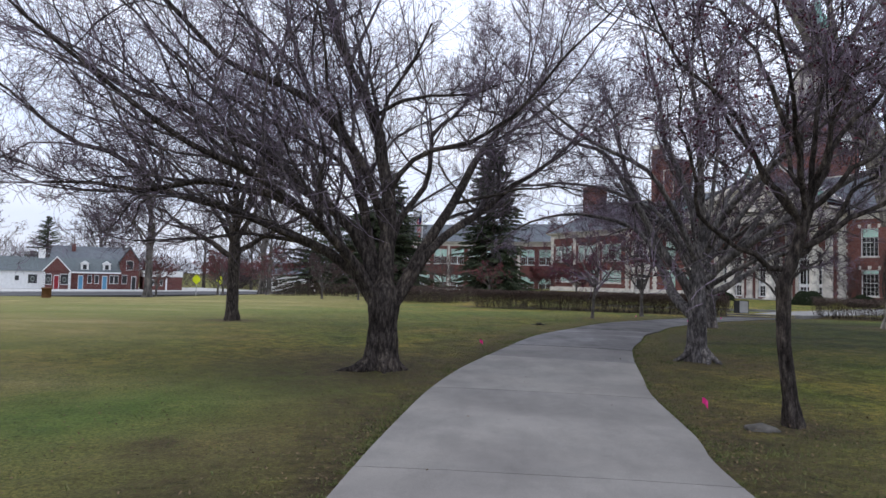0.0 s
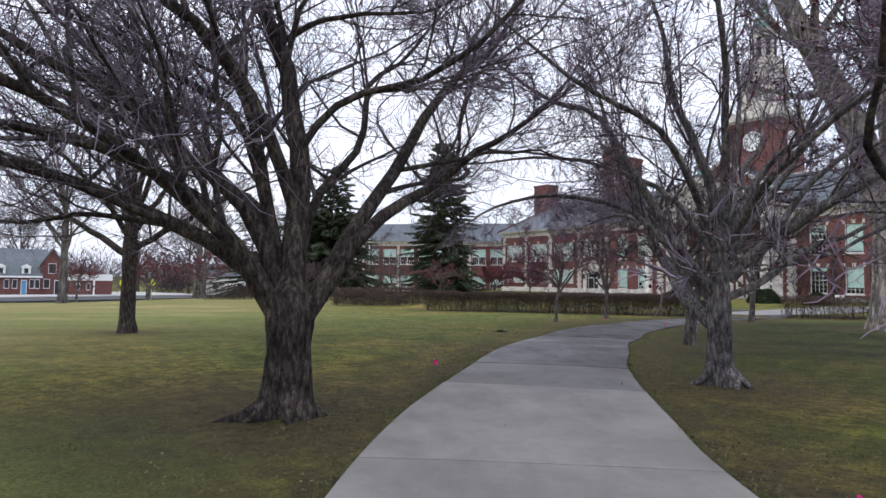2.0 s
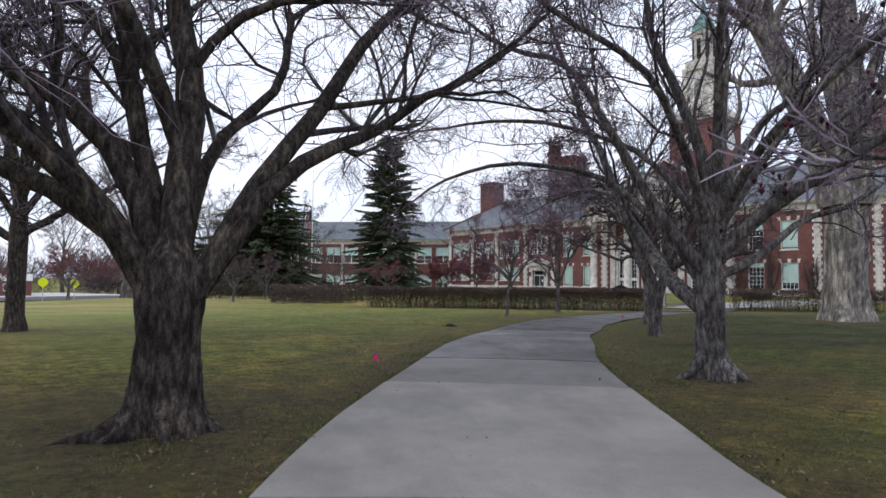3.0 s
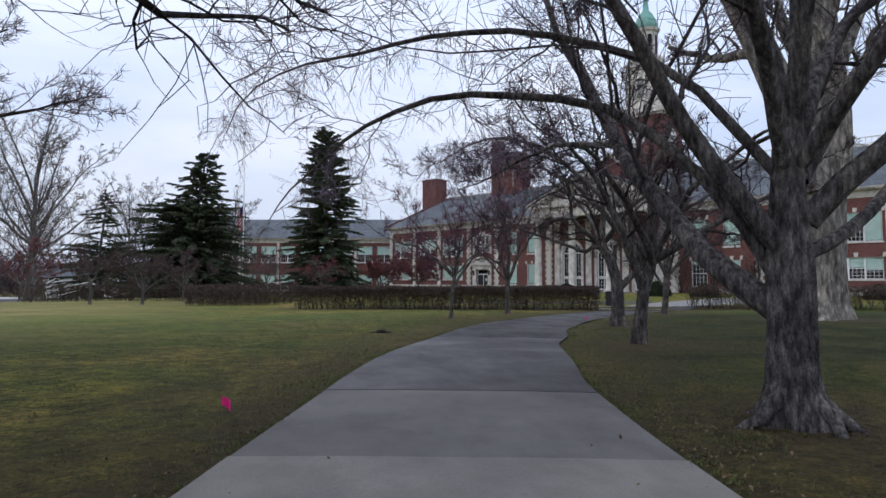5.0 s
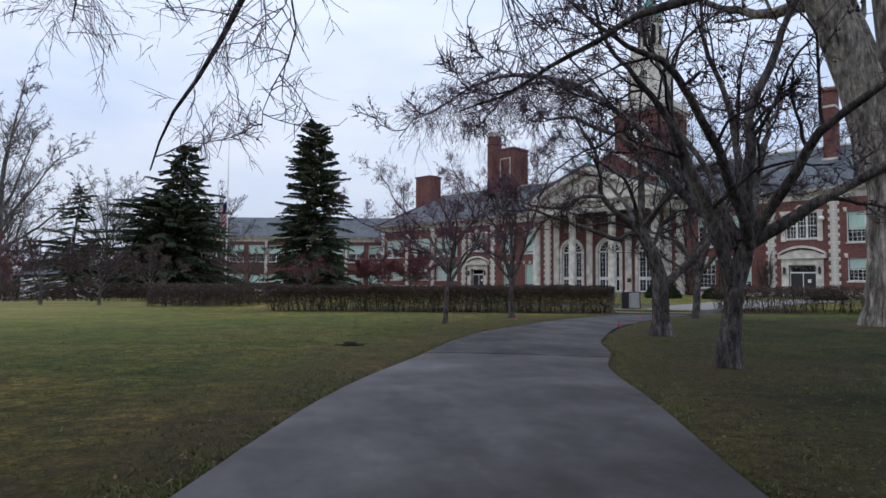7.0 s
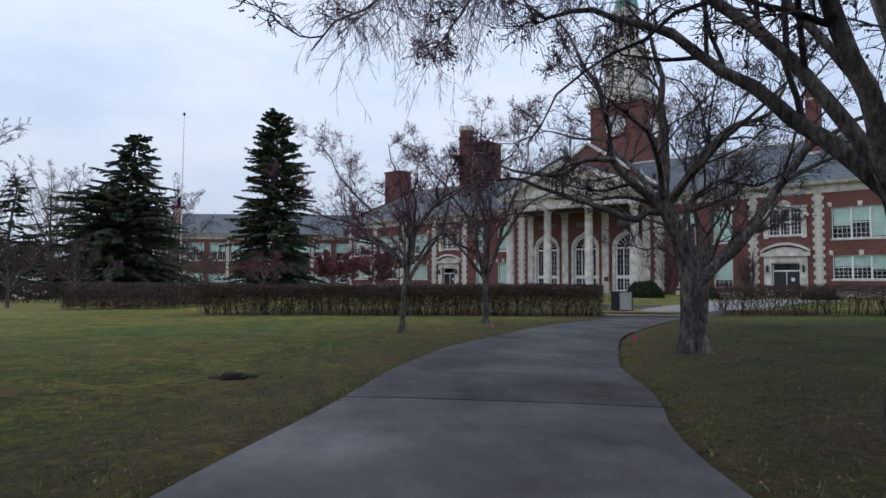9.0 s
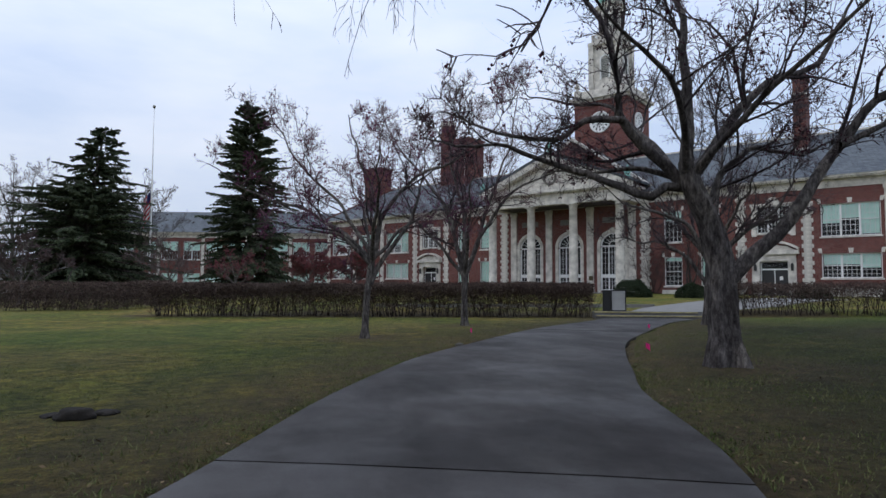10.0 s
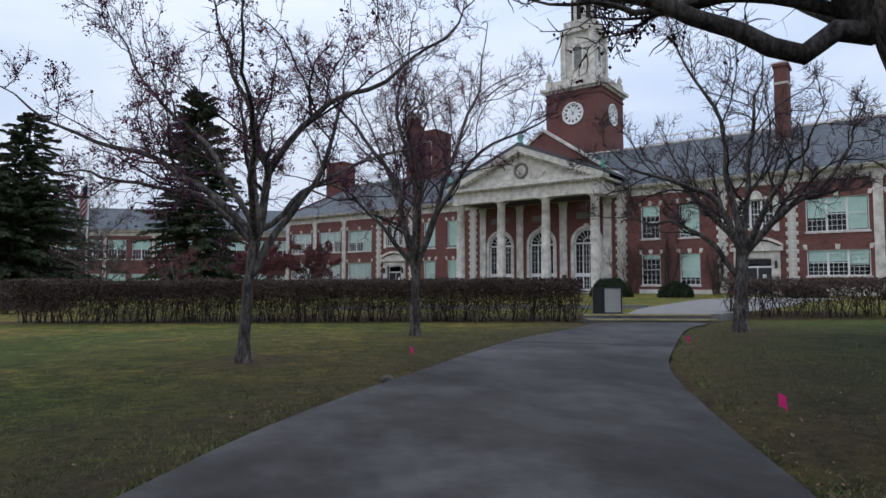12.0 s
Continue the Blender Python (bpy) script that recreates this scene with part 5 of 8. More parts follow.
def bare_tree(x, y, trunk, limbs, seed, label, shoots=(9, 8, 8), ratio=(0.5, 0.42, 0.5), twig_r=0.0045, bark=BARK, twig=TWIG, up=0.3, fruit=0, fruit_mat=BERRY, name="tree", z=None, sides=18, fruit_size=0.0095, droop=0.0, fine=True, face=0.0, reach=0.5, girth=0.82, wander=0.022, roots=(), thick=0.45, gnarl=1.0, sparse=(), spread=(28, 62)):
    """A leafless tree: flared trunk, hand-set main limbs, then branches and twigs that fork three more times."""
    rng = np.random.default_rng(seed)
    base = np.array([x, y, gz(x, y) - 0.05 if z is None else z])
    home = empty(name, Matrix.Translation(base), label, "tree")
    hs, cx, cy, cr = (np.array(v, float) for v in zip(*trunk))

    def trunk_at(h):
        return np.array([np.interp(h, hs, cx), np.interp(h, hs, cy), h])

    if fine:
        sides = 64
    hh = np.concatenate([np.linspace(hs[0], hs[1], 10)[:-1], np.linspace(hs[1], hs[-1], 34)]) if fine else np.concatenate([np.linspace(hs[0], hs[1], 5)[:-1], np.linspace(hs[1], hs[-1], 14)])
    grain = rng.uniform(0, 6.28, 6)
    ang = np.arange(sides) * 2 * np.pi / sides
    lobes = rng.uniform(0, 6.28, 3)
    rings = []
    for h in hh:
        c = trunk_at(h)
        r = np.interp(h, hs, cr) * girth
        flare = math.exp(-max(h, 0) / (cr[0] * 1.1))
        wave = 1 + (0.05 + 0.2 * flare) * np.sin(ang * 3 + lobes[0]) + (0.04 + 0.1 * flare) * np.sin(ang * 5 + lobes[1] + h) + 0.03 * np.sin(ang * 8 + lobes[2] + 3 * h)
        rr = r * wave * (1 + rng.normal(0, 0.012, sides))
        if fine:
            # long wandering furrows between plates of bark, and a few swellings
            drift = 0.28 * np.sin(h * 3.1 + grain[0]) + 0.12 * np.sin(h * 7.3 + grain[1])
            rr = rr - r * (0.032 * np.abs(np.sin(ang * 6.5 + drift + grain[2])) ** 0.5 * (0.6 + 0.4 * np.sin(h * 9 + ang * 2 + grain[3])) + 0.014 * np.abs(np.sin(ang * 13.5 - drift * 1.6 + grain[4])))
            rr = rr + r * 0.05 * np.maximum(0, np.sin(ang * 2 + h * 4.3 + grain[5])) ** 3
        rings.append(np.stack([c[0] + rr * np.cos(ang), c[1] + rr * np.sin(ang), np.full(sides, h)], -1))
    tv = np.array(rings)
    idx = np.arange(tv.shape[0] * sides).reshape(tv.shape[0], sides)
    nx = np.roll(idx, -1, 1)
    chunks = [(tv.reshape(-1, 3), np.stack([idx[:-1], nx[:-1], nx[1:], idx[1:]], -1).reshape(-1, 4))]
    curves = limb_curves(limbs, face, trunk_at, rng, reach, wander, gnarl)
    P1, R1 = np.array([c[0] for c in curves]), np.array([c[1] for c in curves])
    L1 = np.array([c[2] for c in curves])
    limb_obs = []
    if fine:
        for line, rad in zip(P1, R1):
            limb_obs.append(new("limb", fast_mesh("limb", *tubes(line[None], rad[None], 10), bark)))
            limb_obs[-1].parent = home
    else:
        chunks.append(tubes(P1, R1, 9))
    # surface roots run out from the foot and sink into the turf
    for az, out, r in roots:
        a = math.radians(az) + rng.normal(0, 0.15) + np.cumsum(rng.normal(0, 0.12, 8))
        d = np.linspace(0.1, 0.16 + out, 8)
        line = np.stack([np.cos(a) * d, np.sin(a) * d, 0.26 * np.exp(-(d - 0.1) / 0.2) + 0.05 - 0.1 * np.linspace(0, 1, 8) ** 2], -1)
        chunks.append(tubes(line[None], (r * np.linspace(1.0, 0.4, 8))[None], 9))
    me = fast_mesh("trunk", *joined(chunks), bark)
    new("trunk", me).parent = home
    s, w, l, r = sprout(P1, R1, L1, shoots[0], 0.16, 0.98, ratio[0], spread, up, rng, thick if fine else 0.36)
    owner = np.repeat(np.arange(len(P1)), shoots[0])
    keep = np.clip(L1 / 5.0, 0.1, 1.0) * np.array([0.5 if k in sparse else 1.0 for k in range(len(L1))])
    some = rng.random(len(s)) < np.repeat(keep, shoots[0])
    s, w, l, r, owner = s[some], w[some], l[some], r[some], owner[some]
    w[:, 2] = np.maximum(w[:, 2], -0.12 - droop * 1.5)
    P2, R2 = grow(s, w, l, np.maximum(r, twig_r * 2.2), 7, 0.2, 0.05 - droop * 0.5, 0.35, rng)
    if fine:
        # nothing trails down to the turf
        high = P2[:, :, 2].min(1) > 1.05
        P2, R2, l, owner = P2[high], R2[high], l[high], owner[high]
    s, w, l2, r = sprout(P2, R2, l, shoots[1], 0.12, 0.98, ratio[1], (28, 65), up * 0.6, rng)
    w[:, 2] = np.maximum(w[:, 2], -0.25 - droop * 8)
    P3, R3 = grow(s, w, l2, np.maximum(r, twig_r * 1.5), 5 if fine else 3, 0.26, 0.06 - droop, 0.4, rng)
    if fine:
        high = P3[:, :, 2].min(1) > 1.0
        P3, R3, l2 = P3[high], R3[high], l2[high]
    skin = BRANCH if bark in (BARK, BARK_GREY) else BRANCH_DARK if bark in (BARK_ASH, BARK_YOUNG) else bark
    # the stoutest side branches are pieces of their own; the finer growth is one mass
    big = np.zeros(len(P2), bool)
    if fine:
        big[np.argsort(-R2[:, 0] * l)[:70]] = True
        for k in np.flatnonzero(big):
            new("branch", fast_mesh("branch", *tubes(P2[k:k + 1], R2[k:k + 1], 6), skin)).parent = limb_obs[owner[k]]
    br = new("branchwork", fast_mesh("branchwork", *joined([tubes(P2[~big], R2[~big], 6 if fine else 4), tubes(P3, R3, 3)]), skin))
    br.parent = home
    tagged(br, kind="stuff")
    s, w, l3, r = sprout(P3, R3, l2, shoots[2], 0.1, 0.98, ratio[2], (25, 65), up * 0.4, rng)
    l3 = np.clip(l3, 0.16, 0.9)
    if fine:
        high = s[:, 2] > 1.2
        s, w, l3 = s[high], w[high], l3[high]
    P4, R4 = grow(s, w, l3, np.full(len(s), twig_r), 3 if fine else 2, 0.3, 0.06 - droop, 0.5, rng)
    tw = new("crown", fast_mesh("crown", *ribbons(P4, R4 * 1.3, rng), twig, False))
    tw.parent = home
    tagged(tw, kind="stuff")
    if fruit:
        pick = rng.integers(0, len(P4), fruit)
        at = P4[pick, rng.integers(1, P4.shape[1], fruit)]
        at = np.repeat(at, 3, 0) + rng.normal(0, 0.018 if fine else 0.06, (fruit * 3, 3)) - np.array([0, 0, fruit_size * 1.6])
        fruit = len(at)
        oct_v = np.array([(1, 0, 0), (-1, 0, 0), (0, 1, 0), (0, -1, 0), (0, 0, 1.15), (0, 0, -1.15)]) * fruit_size
        oct_f = np.array([(0, 2, 4), (2, 1, 4), (1, 3, 4), (3, 0, 4), (2, 0, 5), (1, 2, 5), (3, 1, 5), (0, 3, 5)])
        size = rng.uniform(0.6, 1.3, (fruit, 1, 1))
        v = at[:, None] + oct_v[None] * size
        f = oct_f[None] + (np.arange(fruit) * 6)[:, None, None]
        fr = new("dried_fruit", fast_mesh("dried_fruit", v, f.reshape(-1, 3), fruit_mat))
        fr.parent = home
        tagged(fr, kind="stuff")
    return home


def tree_leaves(home, seed, count, centre, spread, size, mat, label):
    """Some withered leaves left clinging to the twigs of one part of a crown."""
    rng = np.random.default_rng(seed)
    twigs = next(ob.data for ob in home.children if ob.name.startswith("crown"))
    co = np.empty(len(twigs.vertices) * 3, np.float32)
    twigs.vertices.foreach_get("co", co)
    co = co.reshape(-1, 3)
    d = np.linalg.norm((co - np.array(centre)) / np.array(spread), axis=1)
    at = np.flatnonzero(rng.random(len(co)) < np.exp(-d ** 2 / 2))
    c = co[rng.choice(at, count)] + rng.normal(0, 0.012, (count, 3))
    a, b = unit(rng.normal(size=(count, 3))), unit(rng.normal(size=(count, 3)))
    b = unit(np.cross(a, b))
    s = rng.uniform(0.6, 1.3, (count, 1)) * size
    v = np.stack([c - a * s, c - b * s * 0.45, c + a * s, c + b * s * 0.45], 1)
    f = np.arange(count * 4).reshape(count, 4)
    ob = new("foliage", fast_mesh("foliage", v, f, mat, False))
    ob.parent = home
    tagged(ob, label, kind="stuff")


# the wide cherry on the lawn side of the walk
bare_tree(-2.06, 3.3, [(-0.05, 0, 0, 0.4), (0.3, 0, 0, 0.285), (0.75, 0.02, 0, 0.255), (1.05, 0.03, 0, 0.29), (1.3, 0.02, 0.0, 0.22), (1.6, 0.0, 0.05, 0.04)], [
    ([(0.15, 0.0, 1.0), (0.5, 0.15, 1.68), (0.75, 0.35, 2.15), (1.08, 0.8, 2.8), (1.4, 1.3, 3.5), (1.93, 2.2, 4.4), (2.3, 2.8, 4.9)], 0.105),
    ([(0.2, 0.0, 1.05), (0.6, 0.1, 1.75), (1.0, 0.39, 2.2), (1.3, 0.9, 2.45), (1.6, 1.4, 2.72), (2.1, 1.9, 3.2), (2.7, 2.4, 3.6)], 0.09),
    ([(1.05, 0.75, 2.7), (1.6, 1.0, 2.85), (2.2, 1.2, 3.0), (2.9, 1.3, 3.05), (3.3, 1.4, 2.9), (3.5, 1.45, 2.7)], 0.036),
    ([(0.02, 0.0, 1.15), (0.02, 0.15, 1.9), (0.02, 0.3, 2.65), (-0.12, 0.45, 3.2), (-0.2, 0.5, 3.75), (-0.5, 0.6, 4.4), (-0.8, 0.7, 5.1)], 0.15),
    ([(0.0, 0.33, 2.8), (0.2, 0.4, 3.15), (0.46, 0.5, 3.4), (0.83, 0.5, 3.55), (1.25, 0.4, 3.65), (1.65, 0.35, 3.9), (2.2, 0.3, 4.3)], 0.052),
    ([(-0.33, 0.55, 4.05), (0.1, 0.5, 4.3), (0.6, 0.5, 4.4), (1.35, 0.4, 4.45), (2.0, 0.2, 4.6)], 0.042),
    ([(0.02, 0.2, 2.1), (-0.31, -0.05, 3.1), (-0.58, -0.3, 3.55), (-0.97, -0.5, 3.95), (-1.6, -0.7, 4.25), (-2.07, -0.9, 4.44), (-2.5, -1.1, 4.75)], 0.085),
    ([(-0.08, 0.0, 1.2), (-0.3, 0.1, 1.85), (-0.75, 0.2, 2.42), (-1.52, 0.4, 2.9), (-1.89, 0.5, 3.31), (-2.8, 0.7, 3.8), (-3.76, 0.9, 4.4), (-4.75, 1.1, 4.67)], 0.115),
    ([(-0.12, -0.05, 1.1), (-0.4, -0.05, 1.58), (-0.86, -0.2, 2.19), (-1.48, -0.5, 2.56), (-1.89, -0.7, 2.7), (-2.67, -0.9, 2.71), (-3.2, -1.1, 2.61), (-4.4, -1.4, 2.64)], 0.105),
    ([(-0.14, 0.05, 1.05), (-0.36, 0.05, 1.42), (-0.71, 0.1, 1.73), (-1.5, 0.2, 2.07), (-2.32, 0.3, 2.41), (-3.09, 0.4, 2.65), (-3.87, 0.5, 2.89), (-4.69, 0.6, 3.39), (-5.6, 0.7, 3.7)], 0.1),
    ([(-0.66, 0.1, 1.68), (-1.0, 0.3, 1.85), (-1.61, 0.5, 2.05), (-2.53, 0.8, 2.1), (-3.38, 1.0, 2.03), (-4.52, 1.2, 1.98), (-5.45, 1.4, 2.11)], 0.05),
    ([(-0.05, 0.05, 1.3), (-0.25, 0.15, 2.1), (-0.44, 0.3, 2.98), (-0.81, 0.6, 3.75), (-1.41, 0.9, 4.5), (-1.78, 1.2, 5.31)], 0.08),
    ([(-0.25, 0.15, 2.0), (-0.55, 0.3, 2.9), (-0.91, 0.5, 3.4), (-1.86, 0.8, 3.96), (-2.8, 1.2, 4.51), (-4.01, 1.6, 5.28)], 0.065),
    ([(-0.1, -0.1, 1.15), (-0.32, -0.25, 1.55), (-0.6, -0.5, 1.9), (-0.95, -0.9, 2.3), (-1.5, -1.5, 2.8), (-2.4, -2.1, 3.2)], 0.08),
    ([(0.05, 0.15, 1.3), (0.1, 0.9, 2.3), (0.5, 1.7, 3.2), (0.55, 2.6, 4.3), (1.0, 3.2, 4.9)], 0.075),
    ([(-0.1, 0.15, 1.2), (-0.6, 1.3, 2.2), (-1.6, 2.3, 2.9), (-2.1, 3.2, 3.9), (-3.2, 4.0, 4.3)], 0.085)],
    21, "wide bare cherry tree with a short forked dark trunk", sparse=(2,), shoots=(18, 13, 11), spread=(20, 54), fruit=60, twig_r=0.0031, ratio=(0.52, 0.52, 0.62), face=1.9, reach=2.2, wander=0.022,
    girth=0.8, roots=[(205, 0.8, 0.085), (240, 0.4, 0.07), (160, 0.3, 0.07), (290, 0.25, 0.07), (345, 0.25, 0.07), (40, 0.3, 0.07), (95, 0.3, 0.07)])
# its partner across the walk, with long limbs arching over it
PARTNER = bare_tree(3.35, 5.6, [(-0.05, 0, 0, 0.36), (0.35, 0, 0, 0.235), (0.8, 0.0, 0, 0.21), (1.15, 0.0, 0, 0.22), (1.7, 0.0, 0.0, 0.16), (2.4, 0.03, 0.0, 0.12)], [
    ([(-0.05, 0.05, 0.85), (-0.27, 0.3, 1.13), (-0.38, 0.7, 1.4), (-0.46, 1.05, 1.7), (-0.55, 1.4, 2.1), (-0.6, 1.8, 2.48), (-0.75, 2.1, 3.05), (-1.0, 2.4, 3.7)], 0.115),
    ([(-0.05, 0.05, 1.05), (-0.39, 0.23, 1.71), (-0.85, 0.6, 2.35), (-1.2, 1.0, 2.65), (-1.9, 1.6, 2.87), (-2.57, 2.0, 2.88), (-3.15, 2.6, 2.82), (-3.7, 3.4, 2.62), (-4.3, 4.3, 2.28), (-4.8, 5.0, 1.95)], 0.058),
    ([(-0.58, 1.7, 2.4), (-0.72, 2.4, 2.6), (-0.95, 3.1, 2.72), (-1.25, 3.6, 2.68), (-1.65, 3.85, 2.52), (-2.1, 3.95, 2.33)], 0.05),
    ([(-0.03, 0.0, 1.8), (-0.6, 0.6, 2.85), (-1.5, 1.3, 3.35), (-2.6, 2.2, 3.65), (-3.9, 3.3, 3.78), (-5.0, 4.2, 3.5), (-5.4, 4.6, 3.1)], 0.05),
    ([(-0.06, 0.0, 1.3), (-0.7, 0.1, 2.2), (-1.15, 0.2, 3.1), (-1.6, 0.5, 3.9), (-2.4, 1.0, 4.4)], 0.085),
    ([(0.03, 0.0, 2.2), (-0.1, 0.1, 2.9), (-0.3, 0.2, 3.5), (-0.55, 0.3, 4.4)], 0.09),
    ([(0.03, 0.0, 2.1), (0.0, -0.3, 3.1), (-0.1, -0.7, 4.1), (-0.3, -1.0, 4.8)], 0.075),
    ([(0.1, -0.05, 1.5), (0.68, -0.4, 2.17), (1.3, -0.7, 2.6), (1.9, -0.9, 3.05), (2.9, -1.2, 3.6)], 0.1),
    ([(0.1, 0.05, 1.25), (0.86, 0.3, 1.6), (1.4, 0.6, 1.98), (2.4, 0.9, 2.4)], 0.065),
    ([(0.06, 0.05, 2.0), (0.5, 0.3, 2.8), (1.0, 0.6, 3.3), (1.7, 0.9, 4.0)], 0.08),
    ([(0.05, 0.1, 1.7), (0.6, 1.1, 2.7), (1.1, 2.0, 3.5), (1.6, 2.8, 4.1)], 0.08),
    ([(-0.05, -0.05, 1.9), (-0.6, -0.6, 2.9), (-1.3, -1.0, 3.6), (-2.2, -1.3, 4.0)], 0.065),
    ([(0.05, -0.05, 1.9), (0.4, -0.8, 2.8), (0.9, -1.5, 3.5), (1.5, -2.1, 3.9)], 0.07),
    ([(0.05, 0.05, 2.1), (0.3, 0.3, 3.0), (0.4, 0.5, 3.9), (0.5, 0.7, 4.8)], 0.055),
    ([(0.1, 0.0, 1.8), (0.7, 0.2, 2.6), (1.2, 0.3, 3.5), (1.6, 0.4, 4.4)], 0.06),
    ([(0.5, -0.3, 2.0), (1.2, -0.2, 2.9), (2.1, 0.0, 3.6), (2.9, 0.1, 4.3)], 0.05)],
    22, "bare cherry tree with a long limb arching over the walk", sparse=(1, 2, 3), girth=0.7, shoots=(11, 11, 10), fruit=400, droop=0.02, up=0.3, twig_r=0.0034, ratio=(0.42, 0.5, 0.62), face=-7.07, bark=BARK_GREY, reach=1.6, wander=0.026, thick=0.32,
    roots=[(200, 0.3, 0.07), (260, 0.25, 0.07), (320, 0.3, 0.07), (120, 0.3, 0.07), (30, 0.3, 0.07)])
# the slim crooked crab apple nearest the start
T3 = bare_tree(2.53, 0.2, [(-0.05, 0, 0, 0.17), (0.3, -0.04, 0, 0.1), (0.86, -0.1, 0.0, 0.09), (1.4, -0.1, 0, 0.1), (1.8, 0.03, 0, 0.085), (2.2, 0.14, 0.0, 0.08)], [
    (1.55, 180, (30, 44, 26), 3.0, 0.038), (1.75, 355, (40, 40, 30), 3.2, 0.038), (1.95, 205, (50, 44, 30), 3.4, 0.038), (2.1, 110, (58, 52, 40), 3.2, 0.036),
    (2.15, 20, (66, 56, 44), 3.4, 0.038), (2.2, 170, (74, 62, 40), 3.6, 0.042), (2.2, 290, (70, 54, 36), 3.2, 0.036), (2.1, 330, (46, 40, 30), 3.0, 0.034),
    (2.2, 60, (80, 72, 60), 3.4, 0.038), (2.0, 150, (56, 50, 36), 3.2, 0.034), (2.1, 240, (64, 54, 40), 3.2, 0.034), (1.65, 30, (38, 44, 36), 3.0, 0.034)],
    23, "slim crooked crab apple tree with dried purple fruit", shoots=(13, 11, 9), spread=(35, 78), fruit=1500, twig_r=0.0032, gnarl=2.6, girth=0.66, ratio=(0.56, 0.52, 0.6))
tree_leaves(T3, 5, 1500, (-0.4, 0.3, 3.4), (1.3, 1.1, 0.7), 0.022, LEAF_RED, "withered purple leaves")
# bare tree far out on the lawn
bare_tree(-8.6, 12.8, [(-0.05, 0, 0, 0.38), (0.4, 0, 0, 0.27), (1.4, 0.02, 0, 0.25), (2.2, 0.03, 0, 0.26), (3.0, 0.02, 0.02, 0.18)], [
    (2.0, 180, (30, 26, 14), 5.0, 0.12), (2.1, 10, (28, 30, 16), 4.8, 0.12), (2.3, 130, (52, 44, 30), 5.0, 0.11), (2.5, 60, (56, 48, 34), 5.0, 0.11),
    (2.4, 250, (50, 42, 24), 5.0, 0.1), (2.8, 320, (60, 50, 30), 5.0, 0.1), (3.0, 200, (72, 60, 50), 6.4, 0.1), (3.0, 30, (76, 68, 60), 6.8, 0.11), (3.0, 120, (82, 76, 70), 6.6, 0.1), (2.7, 290, (66, 56, 36), 4.6, 0.09)],
    24, "bare spreading shade tree standing alone on the lawn", shoots=(12, 10, 9), twig_r=0.005, fine=False, girth=0.7)
# two more along the walk's far side
def hanging_twigs(home, seed, face, line, count, reach=1.25):
    """Fine shoots that hang like a curtain from one high limb."""
    rng = np.random.default_rng(seed)
    path = smooth_line(line, 10)
    at = path[rng.integers(2, len(path), count)] + rng.normal(0, 0.1, (count, 3))
    cf, sf = math.cos(radians(face)), math.sin(radians(face))
    at = np.stack([at[:, 0] * cf - at[:, 1] * sf, at[:, 0] * sf + at[:, 1] * cf, at[:, 2]], -1)
    way = np.column_stack([rng.normal(0, 0.6, (count, 2)), rng.uniform(-0.6, 0.3, count)])
    P, R = grow(at, way, rng.uniform(0.3 * reach, reach, count), np.full(count, 0.0038), 7, 0.16, -0.16, 0.5, rng)
    st, w, l, r = sprout(P, R, np.full(count, 0.45), 8, 0.15, 0.98, 0.6, (25, 60), -0.3, rng)
    Q, S = grow(st, w, l, np.full(len(st), 0.0028), 3, 0.2, -0.12, 0.5, rng)
    ob = new("hanging_growth", fast_mesh("hanging_growth", *joined([ribbons(P, R, rng), ribbons(Q, S, rng)]), TWIG, False))
    ob.parent = home
    tagged(ob, kind="stuff")


